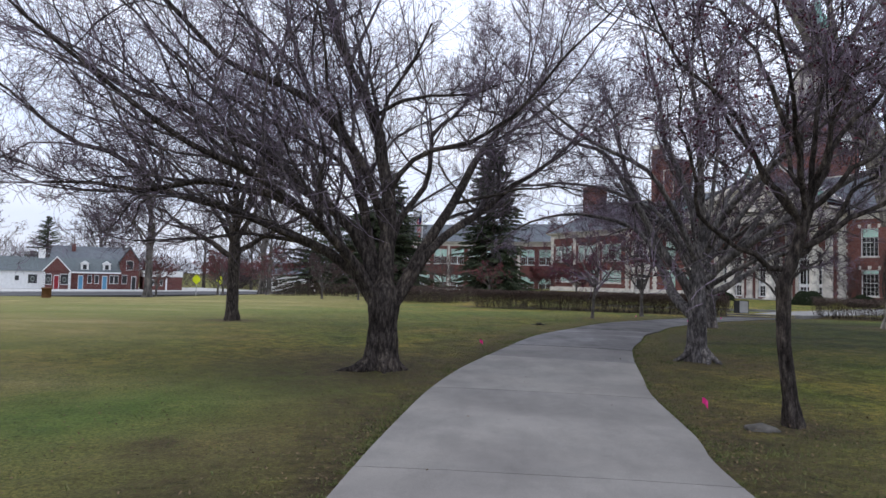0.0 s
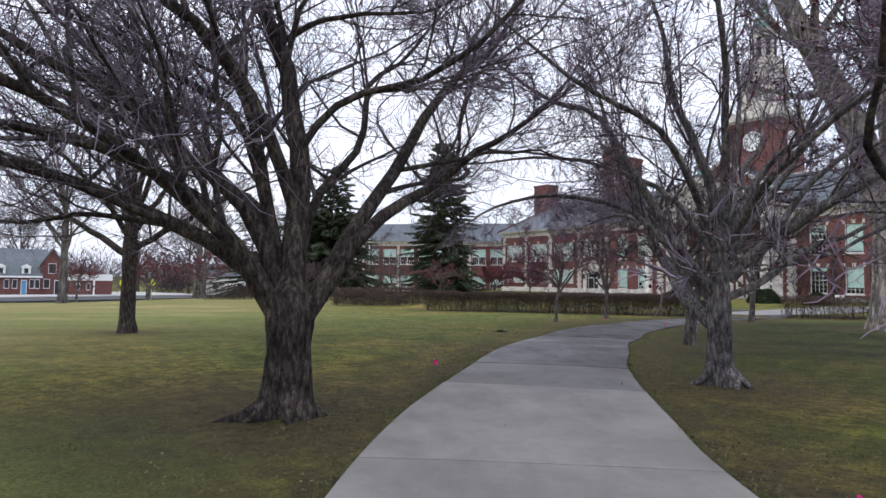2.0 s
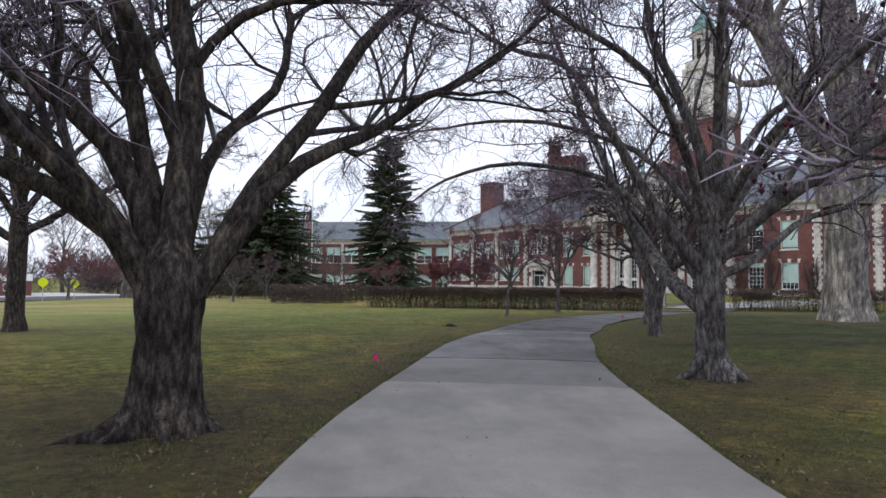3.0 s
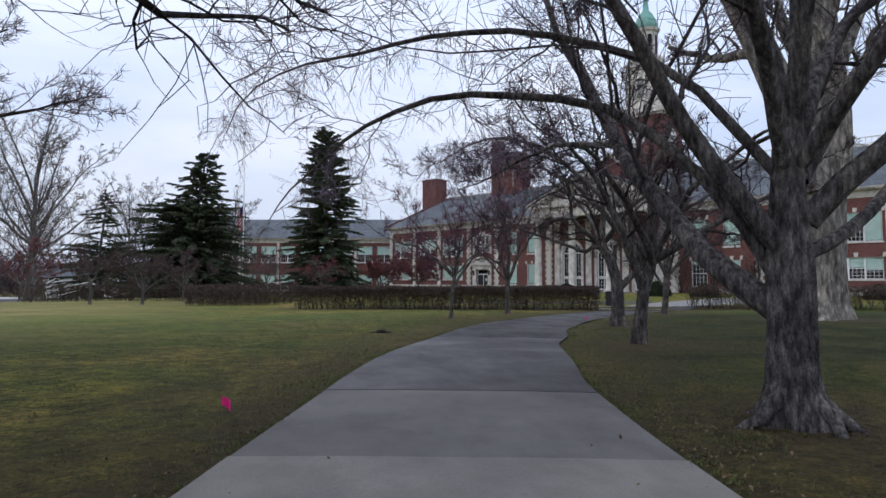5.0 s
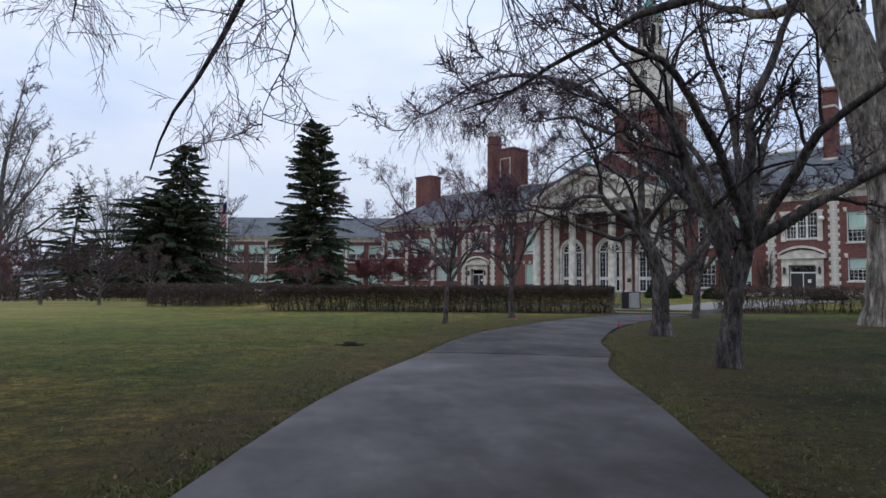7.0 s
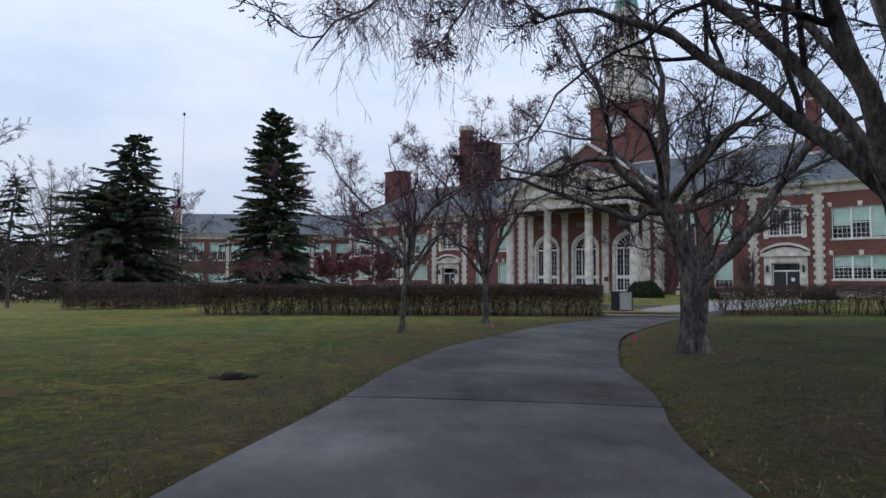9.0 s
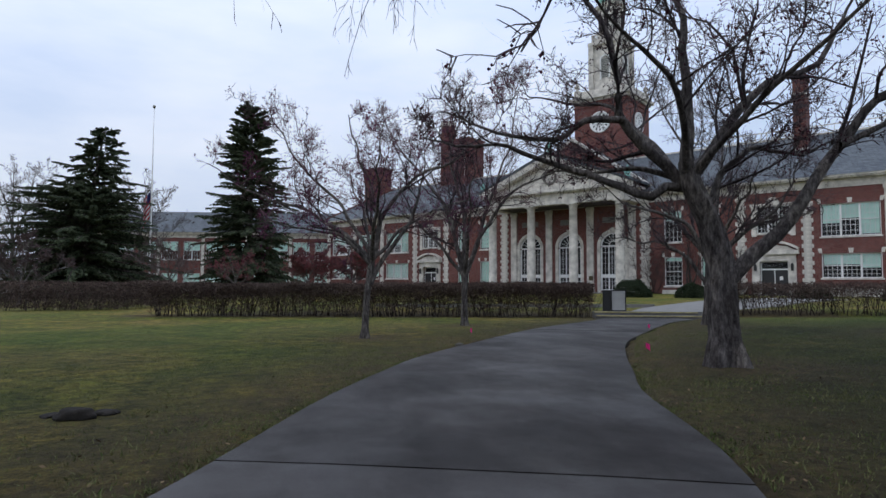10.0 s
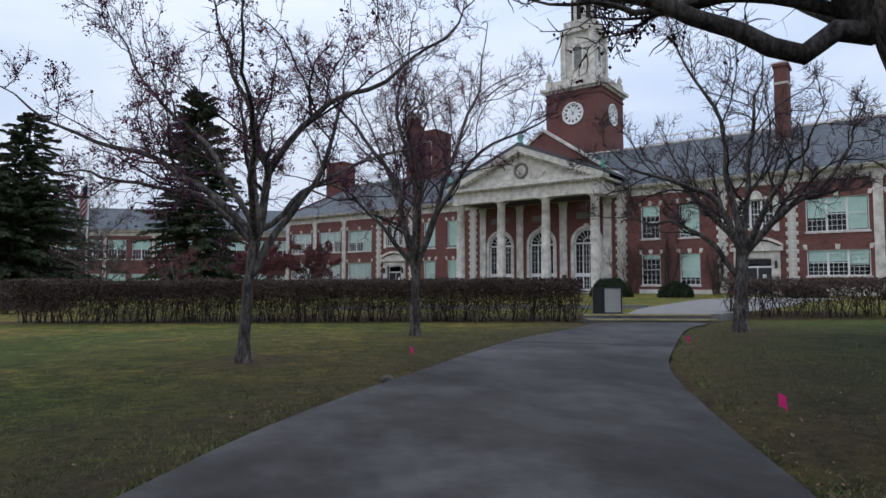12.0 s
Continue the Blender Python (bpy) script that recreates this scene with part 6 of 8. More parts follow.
hanging_twigs(PARTNER, 61, -7.07, [(-0.85, 0.6, 2.35), (-1.9, 1.6, 2.87), (-2.57, 2.0, 2.88), (-3.15, 2.6, 2.82), (-3.7, 3.4, 2.62), (-4.3, 4.3, 2.28)], 60, 0.6)
hanging_twigs(PARTNER, 62, -7.07, [(-1.5, 1.3, 3.35), (-2.6, 2.2, 3.65), (-3.9, 3.3, 3.78), (-5.0, 4.2, 3.5), (-5.4, 4.6, 3.1)], 130, 0.8)
M1 = bare_tree(5.25, 11.4, [(-0.05, 0, 0, 0.25), (0.35, 0, 0, 0.175), (0.9, 0.08, 0, 0.15), (1.3, 0.2, 0, 0.165), (1.7, 0.28, 0.0, 0.12)], [
    ([(0.05, 0.0, 1.0), (-0.4, -0.2, 2.0), (-0.9, -0.3, 2.9), (-1.4, -0.5, 3.6)], 0.085),
    ([(0.1, 0.05, 1.4), (-0.5, 0.5, 2.6), (-1.3, 1.1, 3.5), (-2.1, 1.6, 3.95), (-2.9, 2.1, 3.9), (-3.6, 2.5, 3.6), (-4.0, 2.7, 3.2)], 0.06),
    ([(-1.3, 1.1, 3.5), (-1.8, 1.9, 3.9), (-2.3, 2.7, 3.9), (-2.8, 3.4, 3.6)], 0.04),
    ([(0.22, 0.05, 1.5), (0.3, 0.5, 2.9), (0.1, 0.9, 4.3), (0.25, 1.2, 5.6)], 0.055),
    ([(0.15, 0.0, 1.5), (-0.3, 0.6, 3.0), (-0.6, 1.0, 4.3), (-0.7, 1.5, 5.4)], 0.045),
    ([(0.25, 0.0, 1.45), (0.95, -0.2, 1.9), (1.5, -0.3, 2.24), (2.4, -0.5, 2.8)], 0.09),
    ([(0.23, 0.0, 1.5), (0.16, -0.2, 2.7), (0.38, -0.4, 3.5), (0.5, -0.5, 4.4)], 0.09),
    ([(0.2, 0.1, 1.4), (-0.3, 0.8, 2.3), (-0.9, 1.4, 3.0), (-1.6, 2.0, 3.4)], 0.08),
    ([(0.25, 0.1, 1.5), (0.8, 0.8, 2.4), (1.2, 1.4, 3.1), (1.7, 2.0, 3.7)], 0.08),
    ([(0.2, -0.1, 1.5), (0.5, -0.8, 2.4), (0.9, -1.4, 3.0), (1.5, -1.9, 3.4)], 0.075),
    ([(0.2, -0.1, 1.4), (-0.4, -0.7, 2.4), (-1.1, -1.2, 3.1), (-1.9, -1.6, 3.4)], 0.075)],
    25, "bare dark crab apple tree leaning beside the walk", shoots=(10, 8, 8), fruit=1000, fruit_size=0.012, bark=BARK_ASH, girth=0.64, wander=0.03, twig=TWIG_DARK, twig_r=0.0044, ratio=(0.36, 0.5, 0.62), face=-10.7, droop=0.06, up=0.2)
hanging_twigs(M1, 18, -10.7, [(-1.3, 1.1, 3.5), (-2.1, 1.6, 3.95), (-2.9, 2.1, 3.9), (-3.6, 2.5, 3.6)], 230, 1.0)
hanging_twigs(M1, 19, -10.7, [(-1.3, 1.1, 3.5), (-1.8, 1.9, 3.9), (-2.3, 2.7, 3.9), (-2.8, 3.4, 3.6)], 170, 1.0)
bare_tree(7.15, 16.1, [(-0.05, 0, 0, 0.3), (0.35, 0, 0, 0.2), (0.9, -0.01, 0, 0.18), (1.2, -0.03, 0, 0.175), (1.6, -0.15, 0, 0.158), (2.0, -0.36, 0.0, 0.15), (2.28, -0.45, 0.0, 0.1)], [
    ([(0.0, -0.05, 0.95), (0.3, -0.1, 1.28), (0.62, -0.15, 1.58), (0.9, -0.2, 2.0), (1.14, -0.2, 2.38), (1.65, -0.3, 3.0), (2.37, -0.4, 3.42)], 0.1),
    ([(1.2, -0.2, 2.46), (1.7, -0.1, 2.68), (2.4, 0.0, 2.95), (3.1, 0.1, 3.05)], 0.045),
    ([(-0.42, 0.0, 2.02), (-0.66, 0.0, 2.0), (-0.8, 0.0, 1.86), (-1.0, 0.0, 1.95), (-1.25, 0.05, 2.06), (-1.5, 0.05, 2.18), (-2.04, 0.1, 2.36), (-2.62, 0.15, 2.48), (-3.3, 0.2, 2.6)], 0.062),
    ([(-0.45, 0.05, 2.12), (-0.67, 0.1, 2.2), (-0.88, 0.15, 2.27), (-1.14, 0.15, 2.24), (-1.5, 0.2, 2.2), (-2.0, 0.3, 2.3)], 0.042),
    ([(-0.43, 0.0, 2.05), (-0.65, 0.0, 2.29), (-0.93, -0.05, 2.55), (-1.14, -0.1, 2.82), (-1.17, -0.1, 3.35), (-1.3, -0.15, 3.75), (-1.7, -0.2, 4.3)], 0.075),
    ([(-1.1, -0.1, 2.76), (-1.5, -0.1, 2.74), (-1.85, -0.1, 2.54), (-2.4, -0.2, 2.6), (-3.2, -0.3, 2.78)], 0.048),
    ([(-0.4, 0.0, 2.05), (-0.34, 0.05, 2.6), (-0.36, 0.1, 3.0), (-0.34, 0.1, 3.75), (-0.47, 0.15, 4.5)], 0.095),
    ([(-0.38, 0.0, 2.05), (-0.18, 0.0, 2.32), (0.15, 0.0, 2.8), (0.44, 0.0, 3.15), (1.1, 0.1, 3.5), (1.47, 0.1, 4.05)], 0.075),
    ([(-0.2, 0.05, 1.7), (-0.02, 0.1, 1.95), (0.15, 0.1, 2.3), (0.4, 0.1, 2.5), (0.9, 0.2, 2.48), (1.6, 0.3, 2.6)], 0.055),
    ([(-0.4, 0.1, 2.1), (-0.5, 1.0, 2.8), (-0.9, 1.8, 3.4), (-1.5, 2.5, 3.7)], 0.06),
    ([(-0.38, 0.1, 2.1), (0.4, 0.9, 2.8), (1.1, 1.6, 3.3), (2.0, 2.1, 3.6)], 0.06),
    ([(-0.38, -0.1, 2.1), (0.1, -0.9, 2.9), (0.6, -1.6, 3.4)], 0.05),
    ([(-0.45, -0.1, 2.1), (-0.8, -0.8, 2.9), (-1.6, -1.4, 3.3)], 0.05)],
    26, "bare crab apple tree with dark fruit at the bend", shoots=(12, 9, 8), fruit=2000, fruit_size=0.0105, girth=0.84, wander=0.03, twig=TWIG_DARK, twig_r=0.0034, ratio=(0.42, 0.5, 0.6), spread=(30, 75), face=-15.3, bark=BARK_ASH)
bare_tree(12.55, 23.2, [(-0.05, 0, 0, 0.24), (0.3, 0, 0, 0.17), (0.9, 0.03, 0, 0.15), (1.5, 0.08, 0, 0.16), (1.9, 0.1, 0.0, 0.11)], [
    ([(0.05, 0.0, 1.45), (-0.5, -0.2, 2.4), (-1.15, -0.3, 2.7), (-2.2, -0.5, 3.0)], 0.08),
    ([(0.0, 0.05, 1.05), (-0.6, 0.2, 1.9), (-1.35, 0.4, 2.1), (-2.3, 0.5, 2.2)], 0.065),
    ([(0.08, 0.0, 1.55), (-0.1, 0.1, 2.7), (-0.2, 0.2, 4.0), (-0.8, 0.3, 5.2)], 0.08),
    ([(0.1, 0.0, 1.5), (0.8, -0.2, 2.3), (1.6, -0.3, 2.9), (1.9, -0.4, 3.6)], 0.085),
    ([(0.7, -0.1, 2.2), (1.5, 0.1, 2.6), (2.6, 0.3, 2.8)], 0.05),
    ([(0.1, 0.0, 1.7), (0.4, 0.4, 3.0), (0.6, 0.6, 4.2), (0.9, 0.8, 5.0)], 0.075),
    ([(0.1, 0.1, 1.6), (-0.4, 1.0, 2.7), (-0.9, 1.7, 3.4)], 0.07),
    ([(0.1, -0.1, 1.6), (0.2, -1.0, 2.6), (0.3, -1.8, 3.2)], 0.07)],
    27, "bare crab apple tree beside the steps", shoots=(14, 10, 9), wander=0.034, fruit=700, girth=0.68, twig=TWIG_DARK, twig_r=0.004, spread=(30, 70), ratio=(0.5, 0.48, 0.6), face=-17.8, bark=BARK_YOUNG)
# the two young ones before the hedge
YOUNG = bare_tree(3.9, 21.2, [(-0.05, 0, 0, 0.14), (0.25, 0, 0, 0.09), (0.9, 0.03, 0, 0.082), (1.25, 0.08, 0, 0.085), (1.6, 0.13, 0.0, 0.065)], [
    ([(0.08, 0.0, 1.0), (0.36, 0.1, 1.6), (0.86, 0.2, 2.3), (1.0, 0.3, 3.0)], 0.055),
    ([(0.13, 0.0, 1.45), (0.24, -0.05, 2.2), (0.0, -0.1, 2.9), (-0.14, -0.2, 3.3)], 0.06),
    ([(0.1, 0.0, 1.4), (-0.39, 0.1, 1.9), (-1.07, 0.2, 2.33), (-1.8, 0.3, 2.64), (-2.5, 0.3, 2.9), (-3.0, 0.3, 3.1)], 0.055),
    ([(0.08, 0.0, 1.35), (-0.45, -0.2, 1.85), (-1.3, -0.5, 2.0), (-2.0, -0.7, 2.1)], 0.04),
    ([(0.24, -0.05, 2.1), (0.73, 0.0, 2.77), (1.6, 0.1, 3.3), (2.3, 0.2, 3.9)], 0.045),
    ([(0.1, 0.05, 1.4), (-0.2, 0.9, 2.3), (-0.6, 1.6, 3.0)], 0.045),
    ([(0.12, -0.05, 1.45), (0.3, -0.9, 2.3), (0.5, -1.6, 2.9)], 0.045),
    ([(0.1, 0.0, 1.5), (-0.6, 0.4, 2.4), (-1.3, 0.6, 3.2), (-1.8, 0.7, 3.8)], 0.045),
    ([(0.15, 0.0, 1.5), (0.8, 0.6, 2.2), (1.6, 0.9, 2.6), (2.2, 1.1, 2.8)], 0.04)],
    28, "young bare crab apple with clusters of dark fruit", shoots=(13, 9, 8), girth=0.68, wander=0.036, fruit=1600, fruit_mat=BERRY_PURPLE, twig=TWIG_PLUM, twig_r=0.003, fruit_size=0.0115, ratio=(0.44, 0.52, 0.62), spread=(30, 75), face=-17.8, bark=BARK_YOUNG)
tree_leaves(YOUNG, 6, 900, (-1.2, -0.2, 3.1), (0.9, 0.7, 0.45), 0.015, LEAF_RED, "withered purple leaves")
bare_tree(6.75, 24.6, [(-0.05, 0, 0, 0.17), (0.25, 0, 0, 0.115), (0.8, 0.0, 0, 0.1), (1.2, 0.02, 0, 0.105), (1.6, 0.05, 0.0, 0.08)], [
    ([(0.0, 0.0, 1.1), (-0.2, 0.0, 2.0), (-0.45, 0.1, 2.95), (-0.95, 0.2, 3.75), (-1.75, 0.3, 4.75)], 0.065),
    ([(0.03, 0.0, 1.4), (-0.05, 0.1, 2.95), (-0.35, 0.2, 4.15), (-0.15, 0.3, 5.4)], 0.065),
    ([(0.05, 0.0, 1.4), (0.55, -0.1, 2.45), (1.15, -0.2, 3.25), (2.2, -0.4, 3.75)], 0.06),
    ([(0.03, 0.0, 1.25), (0.65, 0.1, 3.05), (1.05, 0.2, 4.15), (1.25, 0.3, 5.1)], 0.06),
    ([(-0.02, 0.0, 1.25), (-0.75, -0.2, 2.15), (-1.35, -0.4, 2.65), (-2.2, -0.6, 2.8)], 0.05),
    ([(0.03, 0.05, 1.3), (0.0, 0.9, 2.6), (0.0, 1.6, 3.8)], 0.05),
    ([(0.03, -0.05, 1.3), (0.1, -0.9, 2.5), (0.2, -1.6, 3.4)], 0.05),
    ([(0.0, 0.0, 1.4), (-0.5, 0.6, 2.9), (-1.0, 1.0, 4.2)], 0.05)],
    29, "young vase-shaped crab apple before the hedge", shoots=(15, 10, 9), girth=0.7, wander=0.03, fruit=900, twig=TWIG_PLUM, twig_r=0.0032, spread=(26, 66), ratio=(0.42, 0.5, 0.6), face=-17.8, bark=BARK_YOUNG)
# the huge pale old tree
bare_tree(15.0, 18.3, [(-0.1, 0, 0, 1.3), (0.6, 0, 0, 0.95), (1.8, 0.05, 0, 0.86), (3.4, 0.05, 0, 0.88), (4.6, 0.0, 0, 0.86), (5.3, 0.0, 0, 0.55)], [
    ([(-0.25, 0.0, 4.0), (-0.8, 0.0, 6.2), (-2.1, 0.1, 9.4), (-3.6, 0.3, 12.6), (-5.0, 0.5, 16.0), (-6.4, 0.8, 19.0)], 0.66),
    ([(0.3, 0.0, 4.0), (0.35, 0.0, 6.8), (0.15, 0.1, 10.0), (0.1, 0.1, 14.0), (0.4, 0.1, 18.0), (0.9, 0.0, 21.0)], 0.74),
    ([(-1.6, 0.1, 8.2), (-2.8, -0.5, 9.6), (-4.4, -1.0, 10.8), (-6.2, -1.6, 12.4)], 0.2),
    ([(0.3, 0.0, 7.0), (1.6, 0.4, 9.5), (3.0, 0.8, 12.0), (4.6, 1.2, 14.6)], 0.26),
    ([(0.1, 0.2, 5.0), (0.6, 1.6, 8.0), (0.9, 3.2, 11.0), (1.4, 4.6, 14.0)], 0.3),
    ([(0.2, -0.3, 6.4), (1.0, -1.8, 8.6), (2.2, -3.0, 11.0)], 0.22)],
    30, "huge old forked shade tree with pale flaking furrowed bark", shoots=(13, 9, 8), ratio=(0.26, 0.45, 0.5), twig_r=0.007, bark=BARK_PALE, twig=TWIG_FAR, sides=30, girth=0.7, face=-8.0, reach=1.5)

# ---- trees in the distance ----
FAR_TREE = None


def far_tree(x, y, h, seed_turn, label, z=None):
    """Copies of one grey, finely twigged tree, turned and scaled."""
    global FAR_TREE
    m = Matrix.Translation((x, y, gz(x, y) - 0.1 if z is None else z)) @ Matrix.Rotation(radians(seed_turn), 4, "Z")
    if FAR_TREE is None:
        FAR_TREE = bare_tree(0, 0, [(-0.1, 0, 0, 0.42), (0.6, 0, 0, 0.28), (2.0, 0.02, 0, 0.24), (3.4, 0.03, 0, 0.21), (6.0, 0.1, 0.05, 0.1), (6.6, 0.12, 0.05, 0.03)], [
            (2.6, 0, (40, 46, 48), 6.0, 0.1), (3.0, 75, (46, 52, 50), 6.2, 0.1), (3.4, 150, (44, 50, 48), 6.2, 0.1), (3.2, 215, (40, 46, 46), 6.2, 0.1), (3.6, 290, (46, 52, 50), 6.2, 0.1),
            (4.6, 40, (62, 62, 58), 6.6, 0.1), (4.9, 180, (64, 62, 58), 6.6, 0.1), (5.4, 260, (70, 66, 62), 6.4, 0.09), (5.8, 110, (76, 72, 66), 6.6, 0.1), (6.0, 330, (82, 78, 74), 6.4, 0.1)],
            40, label, shoots=(11, 8, 7), ratio=(0.42, 0.45, 0.6), twig_r=0.009, bark=BARK_FAR, twig=TWIG_FAR, z=0.0, fine=False)
        FAR_TREE.matrix_basis = m @ Matrix.Scale(h / 12.0, 4)
        return FAR_TREE
    ob = copy_thing(FAR_TREE, Matrix())
    ob.matrix_basis = m @ Matrix.Scale(h / 12.0, 4)
    return tagged(ob, label)


far_tree(-29.4, 69.0, 21.5, 20, "tall bare grey tree at the edge of the lawn")
far_tree(-30.3, 45.0, 17.0, 100, "massive bare street tree with a broad trunk")
for i, (x, y, h) in enumerate([(-24, 57, 12), (-84, 118, 17), (-98, 104, 18), (-50, 116, 17), (-26, 88, 16), (-80, 112, 19), (-14, 92, 15), (-106, 96, 18), (-64, 124, 19), (-5, 128, 15), (-20, 132, 17), (-34, 122, 17)]):
    far_tree(x, y, h, 37 * i + 11, "bare grey tree in the winter distance")


# ---- low red and brown ornamental trees ----
def small_tree(x, y, h, seed, label, twig=TWIG_RED, fruit=0, z=None):
    k = h / 4.0
    return bare_tree(x, y, [(-0.05, 0, 0, 0.14 * k), (0.2 * k, 0, 0, 0.1 * k), (0.8 * k, 0.03, 0, 0.09 * k), (1.2 * k, 0.03, 0.02, 0.08 * k)], [
        (0.8 * k, 0, (40, 34, 20), 2.6 * k, 0.05 * k), (0.9 * k, 70, (46, 36, 24), 2.6 * k, 0.05 * k), (0.9 * k, 140, (44, 36, 22), 2.6 * k, 0.05 * k), (1.0 * k, 205, (48, 36, 22), 2.6 * k, 0.05 * k),
        (1.1 * k, 275, (52, 40, 26), 2.6 * k, 0.05 * k), (1.2 * k, 330, (66, 54, 40), 2.6 * k, 0.05 * k), (1.2 * k, 120, (70, 60, 46), 2.6 * k, 0.05 * k)],
        seed, label, shoots=(13, 9, 9) if twig is TWIG_BROWN else (22, 14, 11) if "broad" in label else (12, 8, 8), twig_r=0.013 if "broad" in label else 0.008, twig=twig, bark=BARK_FAR, fruit=fruit, z=z, fruit_size=0.03, fine=False)


for i, (x, y, h, tw, lb) in enumerate([(-10.3, 38.4, 3.5, TWIG_BROWN, "small bare lawn tree with a dense brown crown"), (-13.2, 39.0, 3.6, TWIG_BROWN, "small bare lawn tree with a dense brown crown"), (-9.2, 43.0, 3.8, TWIG_BROWN, "small bare lawn tree with a dense brown crown"), (-21.0, 48.5, 4.8, TWIG_RED, "small tree with purple-brown twigs"), (-24.5, 47.0, 4.6, TWIG_RED, "small tree with purple-brown twigs"),
                                       (4.6, 60.0, 4.0, TWIG_RED, "broad low red-twigged tree behind the hedge"), (8.4, 61.5, 4.3, TWIG_RED, "broad low red-twigged tree behind the hedge"), (-31.0, 60.0, 5.4, TWIG_RED, "small tree with purple-brown twigs"), (-28.0, 66.0, 5.6, TWIG_RED, "small tree with purple-brown twigs"), (-37.0, 58.0, 5.2, TWIG_RED, "small tree with purple-brown twigs"), (-6.5, 66.0, 5.6, TWIG_BROWN, "gnarled bare tree before the wing"), (-1.0, 62.0, 4.0, TWIG_RED, "low red-twigged tree behind the hedge")]):
    small_tree(x, y, h, 60 + i, lb, tw, fruit=120 if tw is TWIG_RED else 0)


def far_woods():
    """Bare brushwood and young trees that close the view behind the street."""
    rng = np.random.default_rng(91)
    k, per = 150, 260
    a = np.radians(rng.uniform(8, 62, k))
    d = rng.uniform(128, 165, k)
    cx, cy = -0.35 - d * np.sin(a), -6 + d * np.cos(a)
    h = rng.uniform(4.5, 10.5, k)
    n = k * per
    u = unit(rng.normal(size=(k, per, 3)))
    rad = rng.random((k, per, 1)) ** 0.4
    c = np.stack([np.repeat(cx[:, None], per, 1), np.repeat(cy[:, None], per, 1), np.repeat(h[:, None] * 0.5 - 2.6, per, 1)], -1) + u * rad * np.stack([h * 0.5, h * 0.5, h * 0.52], -1)[:, None]
    way = u * 0.6 + np.array([0, 0, 0.7]) + rng.normal(0, 0.35, (k, per, 3))
    P, R = grow(c.reshape(-1, 3), way.reshape(-1, 3), rng.uniform(0.7, 1.8, n), rng.uniform(0.03, 0.065, n), 2, 0.2, 0.0, 0.4, rng)
    ob = new("distant_woods", fast_mesh("distant_woods", *ribbons(P, R, rng), TWIG_DARK, False))
    tagged(ob, "dark leafless brushwood behind the street", "woods", kind="stuff")


far_woods()

# ---- evergreens ----
def conifer(x, y, h, r, seed, label, ragged=0.25, mat=NEEDLE, dense=105, full=1.0, open_from=2.0, lean=0.0, boughs=22):
    """A spruce: tapering trunk, whorls of drooping boughs, each clothed in needle sprays."""
    rng = np.random.default_rng(seed)
    z = gz(x, y) - 0.1
    home = empty("spruce", Matrix.Translation((x, y, z)), label, "tree")
    tr = np.array([[(lean * (k / 8) ** 2, 0, h * k / 8) for k in range(9)]])
    new("trunk", fast_mesh("trunk", *tubes(tr, np.linspace(0.035, 0.006, 9)[None] * h * 0.55, 10), BARK_FAR)).parent = home
    n = int(h * boughs)
    hh = h * (0.04 + 0.95 * (np.arange(n) + rng.uniform(0, 1, n)) / n)
    # the upper part of an old tree is thin and open
    hh = hh[(hh < open_from * h) | (rng.random(n) < 0.42)]
    n = len(hh)
    az = rng.uniform(0, 2 * np.pi, n)
    t = hh / h
    ln = r * np.clip(1.02 - t, 0.012, 1) ** full * (1 + rng.normal(0, ragged, n).clip(-0.5, 0.55))
    el = np.radians(8 + 26 * t - 14 * (1 - t))
    el = np.where(t > open_from, np.radians(rng.uniform(-8, 24, n)), el)
    way = np.stack([np.cos(az) * np.cos(el), np.sin(az) * np.cos(el), np.sin(el)], -1)
    start = np.stack([lean * t * t, np.zeros(n), hh], -1)
    P, R = grow(start, way, ln, 0.012 * ln + 0.01, 6, 0.05, -0.055, 0.3, rng)
    bg = new("branchwork", fast_mesh("branchwork", *tubes(P, R, 4), BARK))
    bg.parent = home
    tagged(bg, kind="stuff")
    # sprays: pairs of narrow drooping leaf-like triangles along every bough
    per = dense
    tt = rng.uniform(0.12, 1.0, (n, per)) ** 0.8
    f = tt * 6
    i = np.minimum(f.astype(int), 5)
    w = (f - i)[..., None]
    row = np.arange(n)[:, None]
    c = P[row, i] * (1 - w) + P[row, i + 1] * w
    ax = unit(P[row, i + 1] - P[row, i])
    side = unit(np.cross(ax, np.array([0, 0, 1.0])) * rng.choice([-1, 1], (n, per))[..., None] + rng.normal(0, 0.35, (n, per, 3)))
    d = unit(ax * 0.7 + side * 0.75 + np.array([0, 0, -0.4]))
    size = (0.05 + 0.2 * ln[:, None] / r * 2.0 * (1.1 - tt)) * rng.uniform(0.6, 1.4, (n, per)) * (h / 18) * 1.7 + 0.2
    wid = unit(np.cross(d, rng.normal(size=(n, per, 3)))) * (0.045 * h / 18 + 0.015)
    tip = c + d * size[..., None]
    mid = c + d * size[..., None] * 0.45 + wid
    mid2 = c + d * size[..., None] * 0.45 - wid
    v = np.stack([c, mid, tip, mid2], 2).reshape(-1, 3)
    fc = np.arange(n * per * 4).reshape(-1, 4)
    nd = new("crown", fast_mesh("crown", v, fc, mat, False))
    nd.parent = home
    tagged(nd, kind="stuff")
    return home


